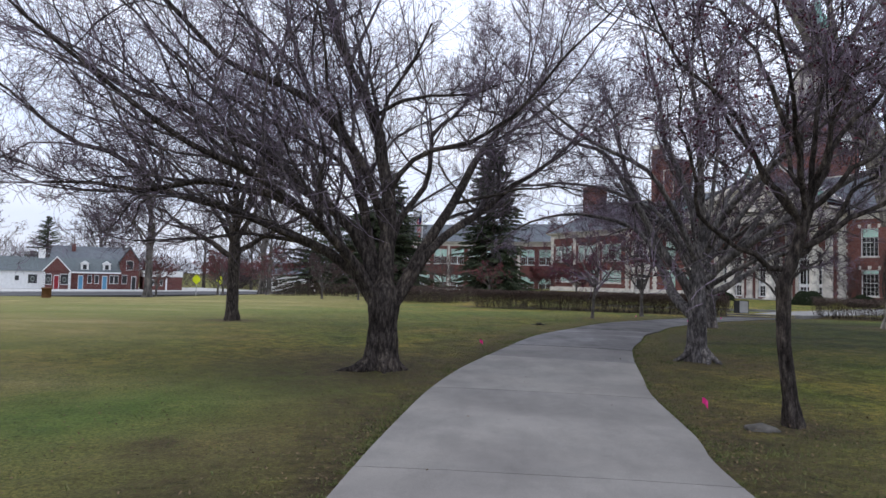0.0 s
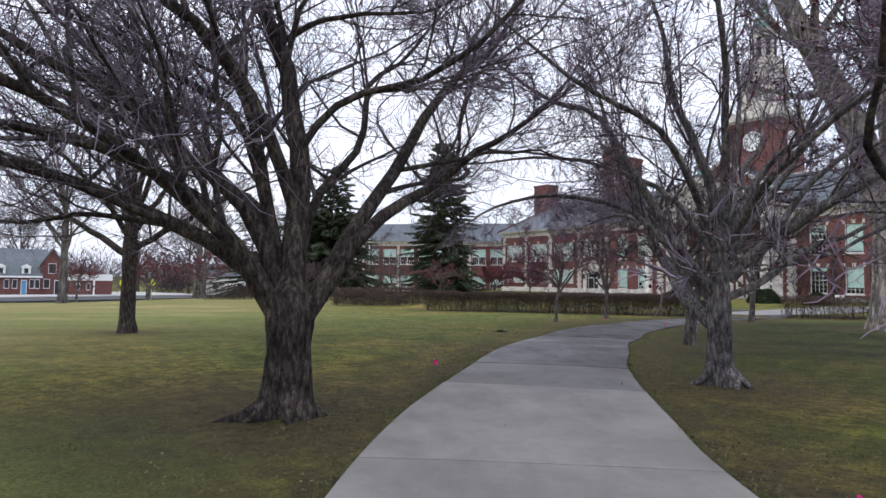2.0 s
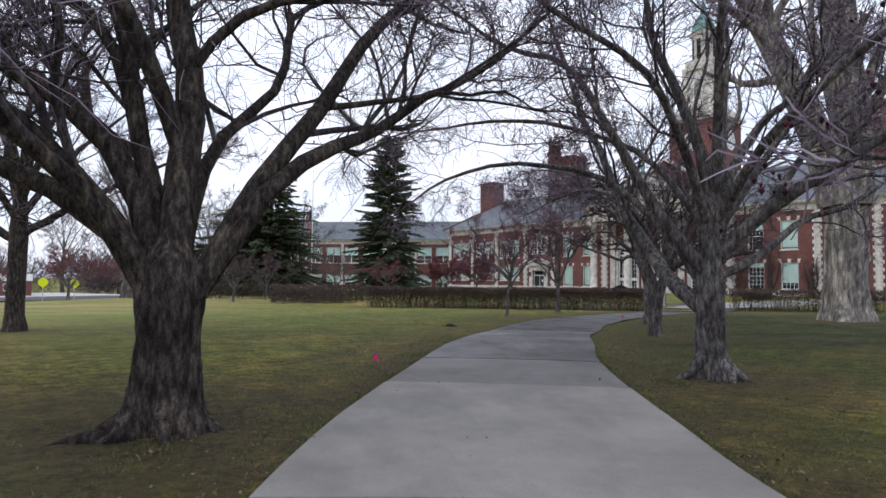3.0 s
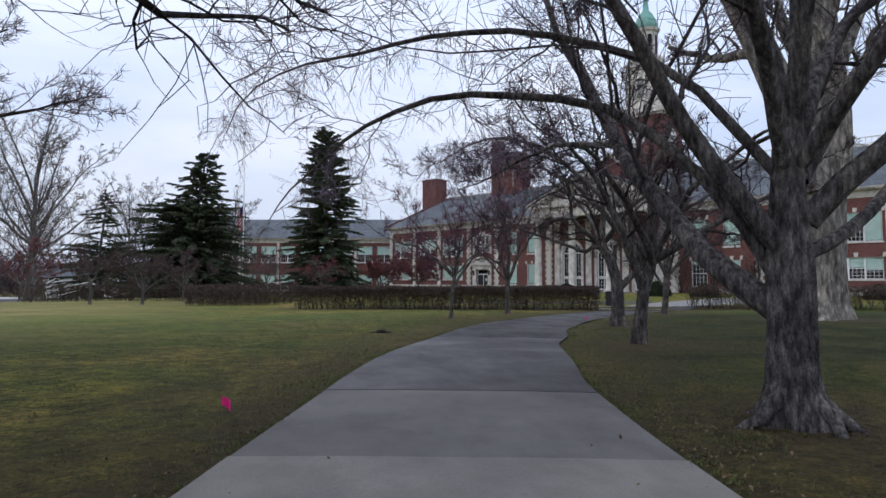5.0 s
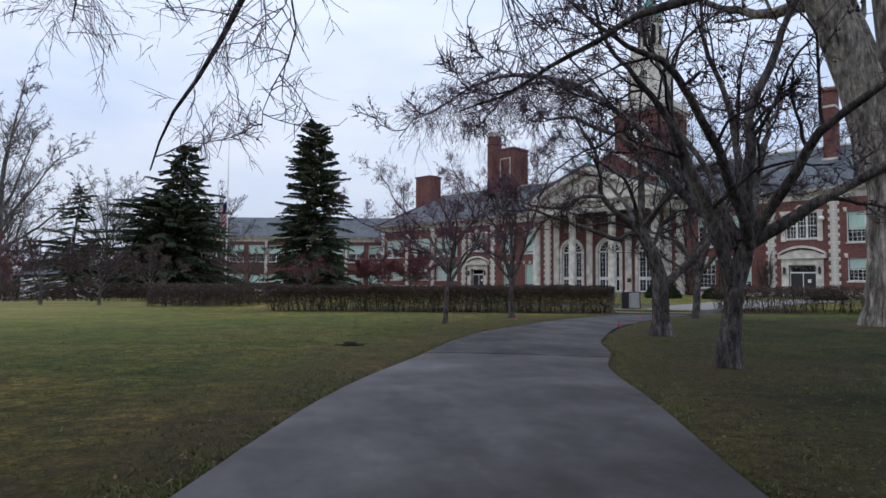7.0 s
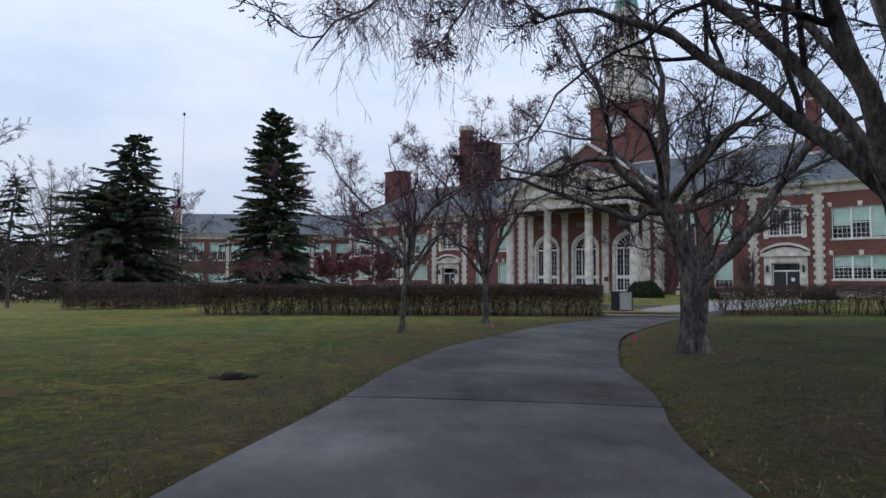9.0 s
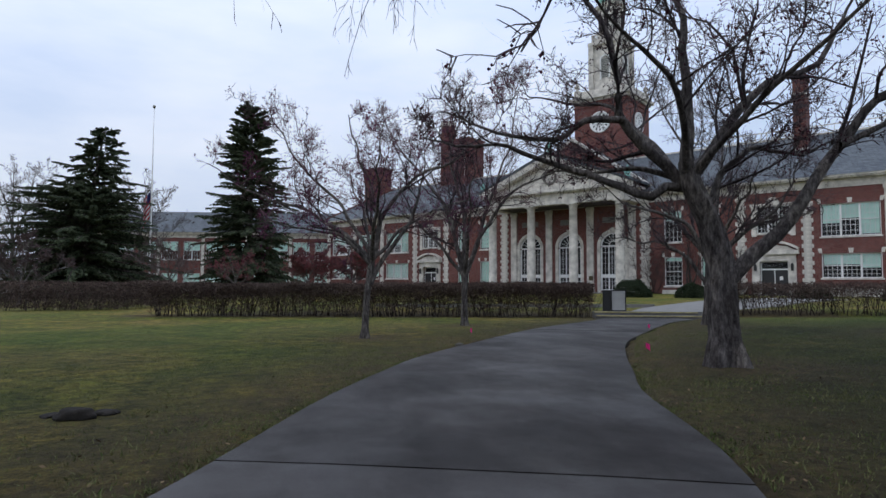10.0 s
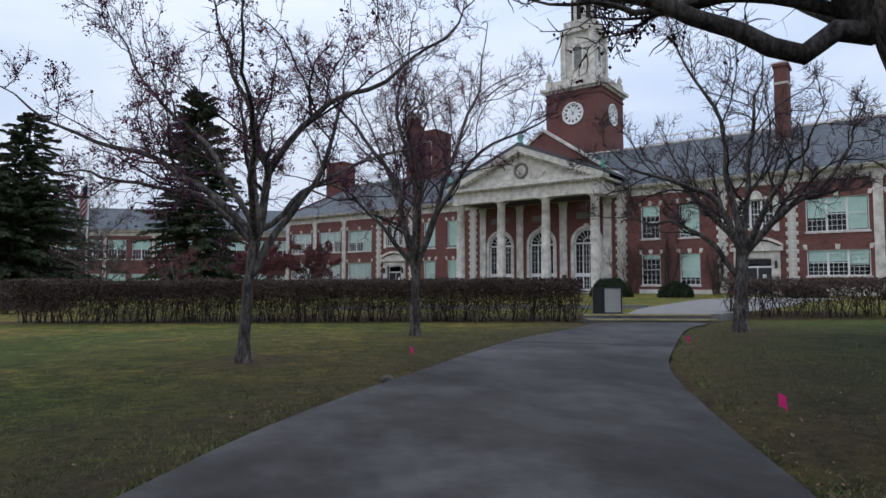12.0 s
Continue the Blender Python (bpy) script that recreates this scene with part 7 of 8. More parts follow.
conifer(-0.7, 79.0, 20.6, 5.1, 70, "tall narrow dark green spruce", 0.2, full=0.52, dense=120)
conifer(-16.4, 78.6, 17.6, 7.4, 71, "broad dark green spruce with an open ragged top", 0.34, full=0.72, open_from=0.6, lean=1.6, dense=190, boughs=40)
conifer(-25.0, 74.0, 12.0, 5.4, 72, "smaller dark spruce among bare trees", 0.4, full=0.8, open_from=0.5, lean=1.0)
conifer(-93.0, 114.0, 15.0, 7.0, 73, "far dark evergreen behind the shops", 0.3, dense=40)
conifer(-103.0, 106.0, 14.0, 7.0, 74, "far dark evergreen behind the shops", 0.3, dense=40)


# ---- hedges and clipped shrubs ----
def hedge(points, width, h, seed, label, density=260, bare=0.45, z=None):
    """A clipped, leafless hedge: stems from the ground, a dense twiggy top."""
    rng = np.random.default_rng(seed)
    pts = [Vector((*p, 0)) for p in points]
    total = sum((b - a).length for a, b in zip(pts, pts[1:]))
    n = int(total * 24)
    run = np.concatenate([[0], np.cumsum([(b - a).length for a, b in zip(pts, pts[1:])])])
    xy = np.array(points, float)

    def spots(count):
        s = rng.uniform(0, total, count)
        p = np.stack([np.interp(s, run, xy[:, 0]), np.interp(s, run, xy[:, 1])], -1)
        q = np.stack([np.interp(np.minimum(s + 0.2, total + 0.2), run, xy[:, 0]), np.interp(np.minimum(s + 0.2, total + 0.2), run, xy[:, 1])], -1)
        seg = np.clip(np.searchsorted(run, s) - 1, 0, len(xy) - 2)
        u = unit(xy[seg + 1] - xy[seg])
        return s, p, np.stack([-u[:, 1], u[:, 0]], -1), u

    home = empty("hedge", Matrix(), label, "hedge")
    s, p, nrm, u = spots(n)
    off = rng.uniform(-0.3, 0.3, n) * width
    base = p + nrm * off[:, None]
    zz = ground_z(base[:, 0], base[:, 1]) if z is None else np.full(n, z)
    start = np.column_stack([base, zz - 0.03])
    lean = np.column_stack([nrm * rng.normal(0, 0.14, (n, 1)) + u * rng.normal(0, 0.2, (n, 1)), np.ones(n)])
    P, R = grow(start, lean, np.full(n, h * 0.8) * rng.uniform(0.8, 1.05, n), rng.uniform(0.008, 0.018, n), 5, 0.1, 0.05, 0.5, rng)
    stems = new("underwood", fast_mesh("underwood", *tubes(P, R, 4), BARK))
    stems.parent = home
    tagged(stems, kind="stuff")
    m = int(total * density)
    s, p, nrm, u = spots(m)
    edge = np.abs(rng.normal(0, 1, m))
    off = rng.uniform(-0.5, 0.5, m) * width
    fh = rng.beta(2.2 if bare > 0.2 else 1.1, 1.0, m)
    low = rng.random(m) < 0.16
    hgt = h * np.where(low, rng.uniform(0.08, max(bare, 0.1), m), bare + (1 - bare) * fh) * (1 - 0.06 * (np.abs(off) / width * 2) ** 4)
    wave = 0.025 * np.sin(s * 1.7) + 0.02 * np.sin(s * 4.1 + 1)
    c = p + nrm * off[:, None]
    zz = ground_z(c[:, 0], c[:, 1]) if z is None else np.full(m, z)
    start = np.column_stack([c, zz + np.minimum(hgt, h - 0.08) + wave])
    way = np.column_stack([rng.normal(0, 0.6, (m, 2)), rng.uniform(0.0, 1.0, m)])
    P, R = grow(start, way, rng.uniform(0.1, 0.26, m), np.full(m, 0.0065), 2, 0.25, 0.0, 0.6, rng)
    # clipped flat on top
    top = (zz + h + wave)[:, None] + rng.uniform(-0.03, 0.045, (m, 3))
    P[:, :, 2] = np.minimum(P[:, :, 2], top)
    tw = new("clipped_top", fast_mesh("clipped_top", *ribbons(P, R, rng), TWIG_HEDGE, False))
    tw.parent = home
    tagged(tw, kind="stuff")
    # small withered leaves in the top
    k = int(total * density * 1.7)
    s, p, nrm, u = spots(k)
    off = rng.uniform(-0.5, 0.5, k) * width
    hgt = h * (bare * 0.7 + 0.04 + (0.95 - bare * 0.7) * rng.beta(1.6 if bare > 0.2 else 1.1, 0.9, k))
    c = p + nrm * off[:, None]
    zz = ground_z(c[:, 0], c[:, 1]) if z is None else np.full(k, z)
    c3 = np.column_stack([c, zz + hgt])
    a, b = unit(rng.normal(size=(k, 3))) * 0.03, unit(rng.normal(size=(k, 3))) * 0.019
    lv = new("foliage", fast_mesh("foliage", np.stack([c3 - a, c3 - b, c3 + a, c3 + b], 1), np.arange(k * 4).reshape(k, 4), HEDGE_LEAF, False))
    lv.parent = home
    tagged(lv, kind="stuff")
    return home


HEDGE_LEAF = twig_material("withered_hedge_leaves", (0.024, 0.017, 0.015), (0.09, 0.062, 0.05))
hedge(MAIN_HEDGE, 1.3, 1.08, 80, "long clipped leafless brown hedge with bare stems below", 1700, 0.36)
hedge(COURT_HEDGE, 1.2, 0.97, 81, "clipped leafless hedge beside the paved court", 700, 0.42)
hedge([(-19.0, 44.5), (-12.0, 45.0), (-3.6, 45.6)], 1.4, 1.1, 82, "farther clipped leafless hedge across the lawn", 420, 0.1)
hedge([(-7.7, 37.2), (-5.0, 37.3), (-2.0, 38.3)], 1.7, 1.12, 83, "dense leafless hedge clipped to the ground on the lawn", 1000, 0.04)


def shrub(x, y, r, h, seed, label, z=None):
    """A dense rounded evergreen bush of many small leaves."""
    rng = np.random.default_rng(seed)
    z = (gz(x, y) if z is None else z)
    home = empty("shrub", Matrix.Translation((x, y, z)), label, "shrub")
    n = int(9000 * r)
    d = unit(rng.normal(size=(n, 3)))
    d[:, 2] = np.abs(d[:, 2])
    lump = 1 + 0.1 * np.sin(d[:, 0] * 5 + seed) * np.cos(d[:, 1] * 6 + 1) + rng.normal(0, 0.03, n)
    rad = rng.uniform(0.72, 1.0, n) ** 0.5 * lump
    c = d * rad[:, None] * np.array([r, r, h])
    a, b = unit(rng.normal(size=(n, 3))) * 0.05, unit(rng.normal(size=(n, 3))) * 0.03
    lv = new("foliage", fast_mesh("foliage", np.stack([c - a, c - b, c + a, c + b], 1), np.arange(n * 4).reshape(n, 4), NEEDLE_DARK, False))
    lv.parent = home
    tagged(lv, kind="stuff")
    m = 26
    s0 = np.column_stack([rng.normal(0, r * 0.2, (m, 2)), np.full(m, -0.05)])
    P, R = grow(s0, np.column_stack([rng.normal(0, 0.7, (m, 2)), np.ones(m)]), np.full(m, h * 0.9), np.full(m, 0.02), 4, 0.1, 0.0, 0.4, rng)
    st = new("underwood", fast_mesh("underwood", *tubes(P, R, 4), BARK))
    st.parent = home
    tagged(st, kind="stuff")
    return home


# ---- the court's end post and sign, flags, stones ----
def court_sign():
    ang = math.degrees(math.atan2(STEP_U.y, STEP_U.x))
    home = empty("court_sign", pose(12.5, 27.62, PLAZA_Z - 0.02, 0, 0, ang - 4), "low grey panel sign in a dark frame at the hedge end", "sign")
    part("panel", boxes((0.0, 0.4, -0.03, 0.03, 0.06, 0.66)), GREY, home, "blank pale grey panel")
    part("frame", boxes((-0.03, -0.001, -0.05, 0.05, 0, 0.69), (0.401, 0.43, -0.05, 0.05, 0, 0.69), (-0.001, 0.401, -0.05, 0.05, 0.661, 0.69), (-0.001, 0.401, -0.04, 0.04, 0.02, 0.059)), BLACK, home, "dark metal frame")
    part("side_panel", boxes((-0.28, -0.031, 0.0, 0.07, 0, 0.68)), BLACK, home, "dark side panel")


court_sign()


def marker_flag(x, y, turn, h=0.23):
    z = gz(x, y)
    home = empty("marker_flag", pose(x, y, z, 0, 0, turn), "small pink vinyl marker flag on a wire in the grass", "flag", "marker flags")
    bm = bmesh.new()
    lathe(bm, [(0.0012, -0.05), (0.0012, h)], 6)
    part("wire", bm, RUST, home)
    bm = bmesh.new()
    rows = []
    for i in range(5):
        xx = i * 0.015
        rows.append([bm.verts.new((xx, 0.012 * math.sin(i * 1.4), h - 0.06 - 0.003 * i * i)), bm.verts.new((xx, 0.012 * math.sin(i * 1.4 + 0.5), h - 0.002 * i * i))])
    for a, b in zip(rows, rows[1:]):
        bm.faces.new((a[0], b[0], b[1], a[1]))
    bmesh.ops.solidify(bm, geom=bm.faces[:], thickness=0.0015)
    part("pennant", bm, PINK, home, "bright pink vinyl")


for x, y, tn in ((-0.62, 6.1, 20), (1.72, 0.35, -40), (5.45, 19.95, 60), (6.5, 16.6, 10), (8.9, 20.2, 30)):
    marker_flag(x, y, tn)


def flagpole():
    x, y = -11.0, 82.0
    z = gz(x, y)
    home = empty("flagpole", pose(x, y, z, 0, 0, 0), "tall slim white flagpole with a flag at half height", "flagpole")
    bm = bmesh.new()
    lathe(bm, [(0.16, 0), (0.16, 0.5), (0.1, 0.55), (0.085, 10), (0.045, 20.6)], 12)
    part("pole", bm, WHITE, home, "white painted pole", True)
    bm = bmesh.new()
    lathe(bm, [(0.02, 20.6), (0.13, 20.7), (0.16, 20.82), (0.1, 20.95), (0.01, 21.0)], 12)
    part("ball", bm, BRASS, home, "metal ball finial", True)
    # the flag hangs in folds
    def hang(name, z0, z1, x0, x1, mat):
        bm = bmesh.new()
        rows = []
        for i in range(9):
            w = x0 + (x1 - x0) * i / 8
            rows.append([bm.verts.new((-0.1 - w * 0.62, 0.12 * math.sin(w * 7), zz - w * 1.1 - 0.3)) for zz in (z0, z1)])
        for a, b in zip(rows, rows[1:]):
            bm.faces.new((a[0], b[0], b[1], a[1]))
        bmesh.ops.solidify(bm, geom=bm.faces[:], thickness=0.012)
        part(name, bm, mat, home)
    for k in range(7):
        hang("stripe", 9.1 + k * 0.27, 9.1 + (k + 1) * 0.27, 0.0, 1.1, FLAG_RED if k % 2 == 0 else FLAG_WHITE)
    hang("canton", 10.99, 12.0, 0.0, 0.55, FLAG_BLUE)
    for k in range(4):
        hang("stripe", 10.99 + k * 0.252, 10.99 + (k + 1) * 0.252, 0.55, 1.1, FLAG_WHITE if k % 2 == 0 else FLAG_RED)


flagpole()


def stone(x, y, sx, sy, sz, seed, mat=ROCK, label="flat grey stone half sunk in the grass", name="stone"):
    rng = random.Random(seed)
    bm = bmesh.new()
    bmesh.ops.create_icosphere(bm, subdivisions=3, radius=1.0)
    for v in bm.verts:
        n = noise.noise(v.co * 1.7 + Vector((seed, 0, 0)))
        v.co = v.co * (1 + 0.3 * n)
        v.co = Vector((v.co.x * sx, v.co.y * sy, v.co.z * sz))
    ob = mesh_object(name, bm, mat, True)
    ob.location = (x, y, gz(x, y) + sz * 0.25)
    tagged(ob, label, name.split("_")[-1])


stone(2.12, -0.05, 0.15, 0.11, 0.05, 1)
SOIL = plain("dark_turned_soil", (0.022, 0.018, 0.015), 0.95, var=0.3, scale=14, bump=0.9)
stone(1.15, 14.85, 0.12, 0.09, 0.06, 2, SOIL, "dark clod of turned earth on the lawn", "earth_clod")
stone(1.3, 14.98, 0.08, 0.07, 0.022, 5, SOIL, "dark clod of turned earth on the lawn", "earth_clod")
stone(0.98, 14.95, 0.07, 0.08, 0.02, 6, SOIL, "dark clod of turned earth on the lawn", "earth_clod")
stone(5.08, 19.35, 0.06, 0.05, 0.035, 7)


# ---- the shops across the street ----
def build_street():
    bm = bmesh.new()
    prism(bm, [(-93.7, 26.5), (-82.4, 21.5), (-32.4, 96.5), (-42.4, 104)], "z", -3.2, -1.98)
    tagged(mesh_object("road", bm, ASPHALT), "grey asphalt street beyond the lawn", "road", kind="structure")
    bm = bmesh.new()
    prism(bm, [(-112, 38.5), (-93.71, 26.5), (-42.41, 104), (-60.7, 116)], "z", -3.2, -1.86)
    tagged(mesh_object("pavement", bm, PALE_PAVING), "pale concrete footway before the shops", "pavement", kind="structure")


build_street()


def gable_roof(bm, x0, x1, y0, y1, z0, z1, over=0.35):
    prism(bm, [(y0 - over, z0), (y1 + over, z0), ((y0 + y1) / 2, z1)], "x", x0 - over, x1 + over)


def shop_window(home, xc, z0, z1, w, y=-0.02):
    bm = boxes((xc - w / 2, xc - w / 2 + 0.08, y - 0.06, y + 0.04, z0, z1), (xc + w / 2 - 0.08, xc + w / 2, y - 0.06, y + 0.04, z0, z1), (xc - w / 2 + 0.08, xc + w / 2 - 0.08, y - 0.06, y + 0.04, z0, z0 + 0.08), (xc - w / 2 + 0.08, xc + w / 2 - 0.08, y - 0.06, y + 0.04, z1 - 0.08, z1))
    fr = part("window", bm, WHITE, home)
    part("pane", boxes((xc - w / 2 + 0.08, xc + w / 2 - 0.08, y - 0.02, y + 0.02, z0 + 0.08, z1 - 0.08)), BLACK, fr, "dark shop glass")
    return fr


def shop_door(home, xc, w, h, mat, y=-0.02):
    bm = boxes((xc - w / 2 - 0.12, xc - w / 2, y - 0.08, y + 0.04, 0, h + 0.12), (xc + w / 2, xc + w / 2 + 0.12, y - 0.08, y + 0.04, 0, h + 0.12), (xc - w / 2, xc + w / 2, y - 0.08, y + 0.04, h, h + 0.12))
    fr = part("door", bm, WHITE, home)
    part("leaf", boxes((xc - w / 2, xc + w / 2, y - 0.03, y + 0.03, 0.02, h)), mat, fr)


def build_shops():
    """A low row of shops: white corner, brick gable porch, dormered range, tall brick house behind."""
    T = pose(-70.3, 84.2, -1.88, 0, 0, 36) @ Matrix.Scale(0.625, 4, (1, 0, 0))
    shop = empty("corner_shop", T, "white one-storey corner shop with grey roof and brick gable entrance", "shop")
    part("wall", boxes((-12, -0.2, 0.0, 7, 0, 2.75)), WHITE, shop, "white painted wall")
    part("brick_front", boxes((-0.199, 5.6, -0.5, 7, 0, 2.75)), BRICK_DARK, shop, "dark red brick entrance front")
    bm = bmesh.new()
    gable_roof(bm, -12, 5.6, 0, 7, 2.76, 5.0)
    part("roof", bm, GREEN_ROOF, shop, "grey-green shingle roof")
    bm = bmesh.new()
    prism(bm, [(-0.2, 2.76), (5.4, 2.76), (2.6, 5.0)], "y", -0.6, 3.0)
    part("gable", bm, BRICK_DARK, shop, "brick gable")
    bm = bmesh.new()
    for sg in (-1, 1):
        prism(bm, [(2.6 + sg * 3.1, 2.62), (2.6 + sg * 3.1, 2.84), (2.6, 5.2), (2.6, 4.95)], "y", -0.75, 3.0)
    part("gable_trim", bm, WHITE, shop, "white gable boards")
    part("chimney", boxes((-1.6, -0.2, 3.2, 4.4, 4.2, 6.4)), WHITE, shop, "white chimney")
    shop_window(shop, -2.4, 0.8, 2.3, 2.0), shop_window(shop, -5.6, 1.2, 2.1, 1.0), shop_window(shop, 0.9, 0.7, 2.4, 1.4, -0.52), shop_window(shop, 4.3, 0.7, 2.4, 1.8, -0.52)
    shop_door(shop, 2.6, 0.95, 2.1, RED_PAINT, -0.52)
    for xc, zc in ((-2.4, 1.55), (0.9, 1.5), (4.3, 1.5)):
        bm = bmesh.new()
        for i in range(14):
            a0, a1 = 2 * math.pi * i / 14, 2 * math.pi * (i + 1) / 14
            prism(bm, [(xc + 0.42 * math.cos(a0), zc + 0.42 * math.sin(a0)), (xc + 0.42 * math.cos(a1), zc + 0.42 * math.sin(a1)), (xc + 0.26 * math.cos(a1), zc + 0.26 * math.sin(a1)), (xc + 0.26 * math.cos(a0), zc + 0.26 * math.sin(a0))], "y", -0.16 if xc < 0 else -0.68, -0.09 if xc < 0 else -0.6)
        part("wreath", bm, plain("wreath_green", (0.25, 0.27, 0.25), 0.9), shop, "round winter wreath in the window")
    for xc in (-0.05, 5.45):
        quoin = bmesh.new()
        for i in range(8):
            box(quoin, xc - 0.25, xc + 0.25, -0.62, -0.45, i * 0.34 + 0.02, i * 0.34 + 0.32)
        part("quoins", quoin, WHITE, shop, "white corner blocks")

    row = empty("dormer_shops", T @ pose(5.65, 0.3, 0), "brick shop row with green roof, white dormers and blue doors", "shop")
    part("wall", boxes((0, 11.0, 0.0, 7, 0, 2.75)), BRICK_DARK, row, "dark red brick wall")
    bm = bmesh.new()
    gable_roof(bm, 0, 11.0, 0, 7, 2.76, 5.0)
    part("roof", bm, GREEN_ROOF, row, "grey-green shingle roof")
    part("fascia", boxes((-0.3, 11.3, -0.5, -0.36, 2.55, 2.8)), WHITE, row, "white eaves board")
    for xc in (3.0, 8.0):
        dm = part("dormer", boxes((xc - 0.9, xc + 0.9, 0.3, 3.0, 3.0, 4.1)), WHITE, row, "small white dormer")
        part("pane", boxes((xc - 0.4, xc + 0.4, 0.25, 0.299, 3.2, 3.95)), BLACK, dm)
        bm = bmesh.new()
        prism(bm, [(xc - 1.1, 4.1), (xc + 1.1, 4.1), (xc + 1.0, 4.22), (xc, 4.6), (xc - 1.0, 4.22)], "y", 0.15, 3.2)
        part("dormer_roof", bm, WHITE, dm)
    for xc, mt in ((2.2, BLUE), (7.6, BLUE)):
        shop_door(row, xc, 0.95, 2.1, mt)
    for xc in (4.2, 5.8, 9.2, 10.3):
        shop_window(row, xc, 0.9, 2.3, 1.0)

    house = empty("brick_house", T @ pose(1.0, 8.2, 0), "tall red brick house with slate roof behind the shops", "house")
    part("wall", boxes((0, 17.5, 0, 9, 0, 4.9)), BRICK_RED, house, "bright red brick wall")
    part("eaves_board", boxes((-0.2, 17.7, -0.3, -0.02, 4.62, 4.92)), WHITE, house, "white eaves")
    bm = bmesh.new()
    gable_roof(bm, 0, 17.5, 0, 9, 4.93, 7.3)
    part("roof", bm, SLATE, house, "dark slate roof")
    part("chimney", boxes((4.6, 5.6, 2.4, 3.4, 5.4, 7.6)), BRICK_DARK, house)
    end = empty("brick_gable_house", T @ pose(16.7, 0.8, 0), "brick house end with a pointed gable and white window", "house")
    bm = bmesh.new()
    prism(bm, [(0, 0), (4.6, 0), (4.6, 4.7), (2.3, 6.9), (0, 4.7)], "y", 0, 7.3)
    part("wall", bm, BRICK_DARK, end, "dark brick gable wall")
    shop_window(end, 2.3, 3.2, 4.8, 1.7), shop_window(end, 1.2, 0.9, 2.4, 1.3), shop_door(end, 3.4, 0.95, 2.1, BLACK)
    bm = bmesh.new()
    for sg in (-1, 1):
        prism(bm, [(2.3 + sg * 2.6, 4.35), (2.3 + sg * 2.6, 4.65), (2.3, 7.2), (2.3, 6.92)], "y", -0.3, 7.6)
    part("roof", bm, SLATE, end)

    flat = empty("flat_roof_shop", T @ pose(22.4, -1.0, 0, 0, 0, 0), "low brick shop with a pale flat roof edge", "shop")
    part("wall", boxes((0, 9.4, 0, 8, 0, 2.2)), BRICK_DARK, flat, "dark red brick wall")
    part("parapet", boxes((-0.1, 9.5, -0.12, 8, 2.201, 3.2)), WHITE, flat, "pale metal roof band")
    part("strip", boxes((5.2, 5.6, -0.15, -0.001, 0, 2.2)), WHITE, flat)
    for xc in (2.0, 4.2):
        shop_window(flat, xc, 0.7, 1.8, 0.8)
    far = empty("white_house", pose(-43.5, 106.0, -2.0, 0, 0, 8), "white clapboard house among bare trees", "house")
    part("wall", boxes((0, 9, 0, 7, 0, 3.2)), WHITE, far, "white clapboard wall")
    bm = bmesh.new()
    gable_roof(bm, 0, 9, 0, 7, 3.21, 5.6)
    part("roof", bm, SLATE, far)
    shop_window(far, 2.2, 0.9, 2.2, 1.0), shop_window(far, 6.4, 0.9, 2.2, 1.0)
    far2 = empty("white_house", pose(-30.0, 118.0, -2.4, 0, 0, 25), "pale grey gabled house across the street", "house")
    part("wall", boxes((0, 7, 0, 6, 0, 4.2)), GREY, far2, "pale clapboard wall")
    bm = bmesh.new()
    gable_roof(bm, 0, 7, 0, 6, 4.21, 6.4)
    part("roof", bm, SLATE, far2)
    shop_window(far2, 2.0, 1.0, 2.3, 0.9), shop_window(far2, 5.0, 1.0, 2.3, 0.9)


build_shops()


def litter_bin(x, y, mat, label, h=1.0, r=0.28):
    bm = bmesh.new()
    lathe(bm, [(r * 0.9, 0), (r, 0.05), (r, h * 0.9), (r * 1.08, h * 0.9), (r * 1.08, h), (r * 0.8, h), (r * 0.75, h * 0.7)], 14)
    ob = mesh_object("litter_bin", bm, mat, True)
    ob.location = (x, y, gz(x, y))
    tagged(ob, label, "litter bin")


litter_bin(-47.3, 55.0, RUST, "rust-brown litter bin at the lawn's edge", 1.1, 0.45)


def road_sign(x, y, label):
    home = empty("road_sign", pose(x, y, gz(x, y), 0, 0, 25), label, "road sign")
    bm = bmesh.new()
    lathe(bm, [(0.04, 0), (0.04, 2.6)], 8)
    part("post", bm, GREY, home)
    bm = bmesh.new()
    prism(bm, [(0, 1.5), (0.45, 1.95), (0.45, 2.25), (0, 2.7), (-0.45, 2.25), (-0.45, 1.95)], "y", -0.07, -0.045)
    part("plate", bm, YELLOW, home, "bright yellow-green warning plate")


road_sign(-36.5, 66.0, "bright yellow-green crossing sign on a post")
road_sign(-35.9, 71.2, "bright yellow-green crossing sign on a post")


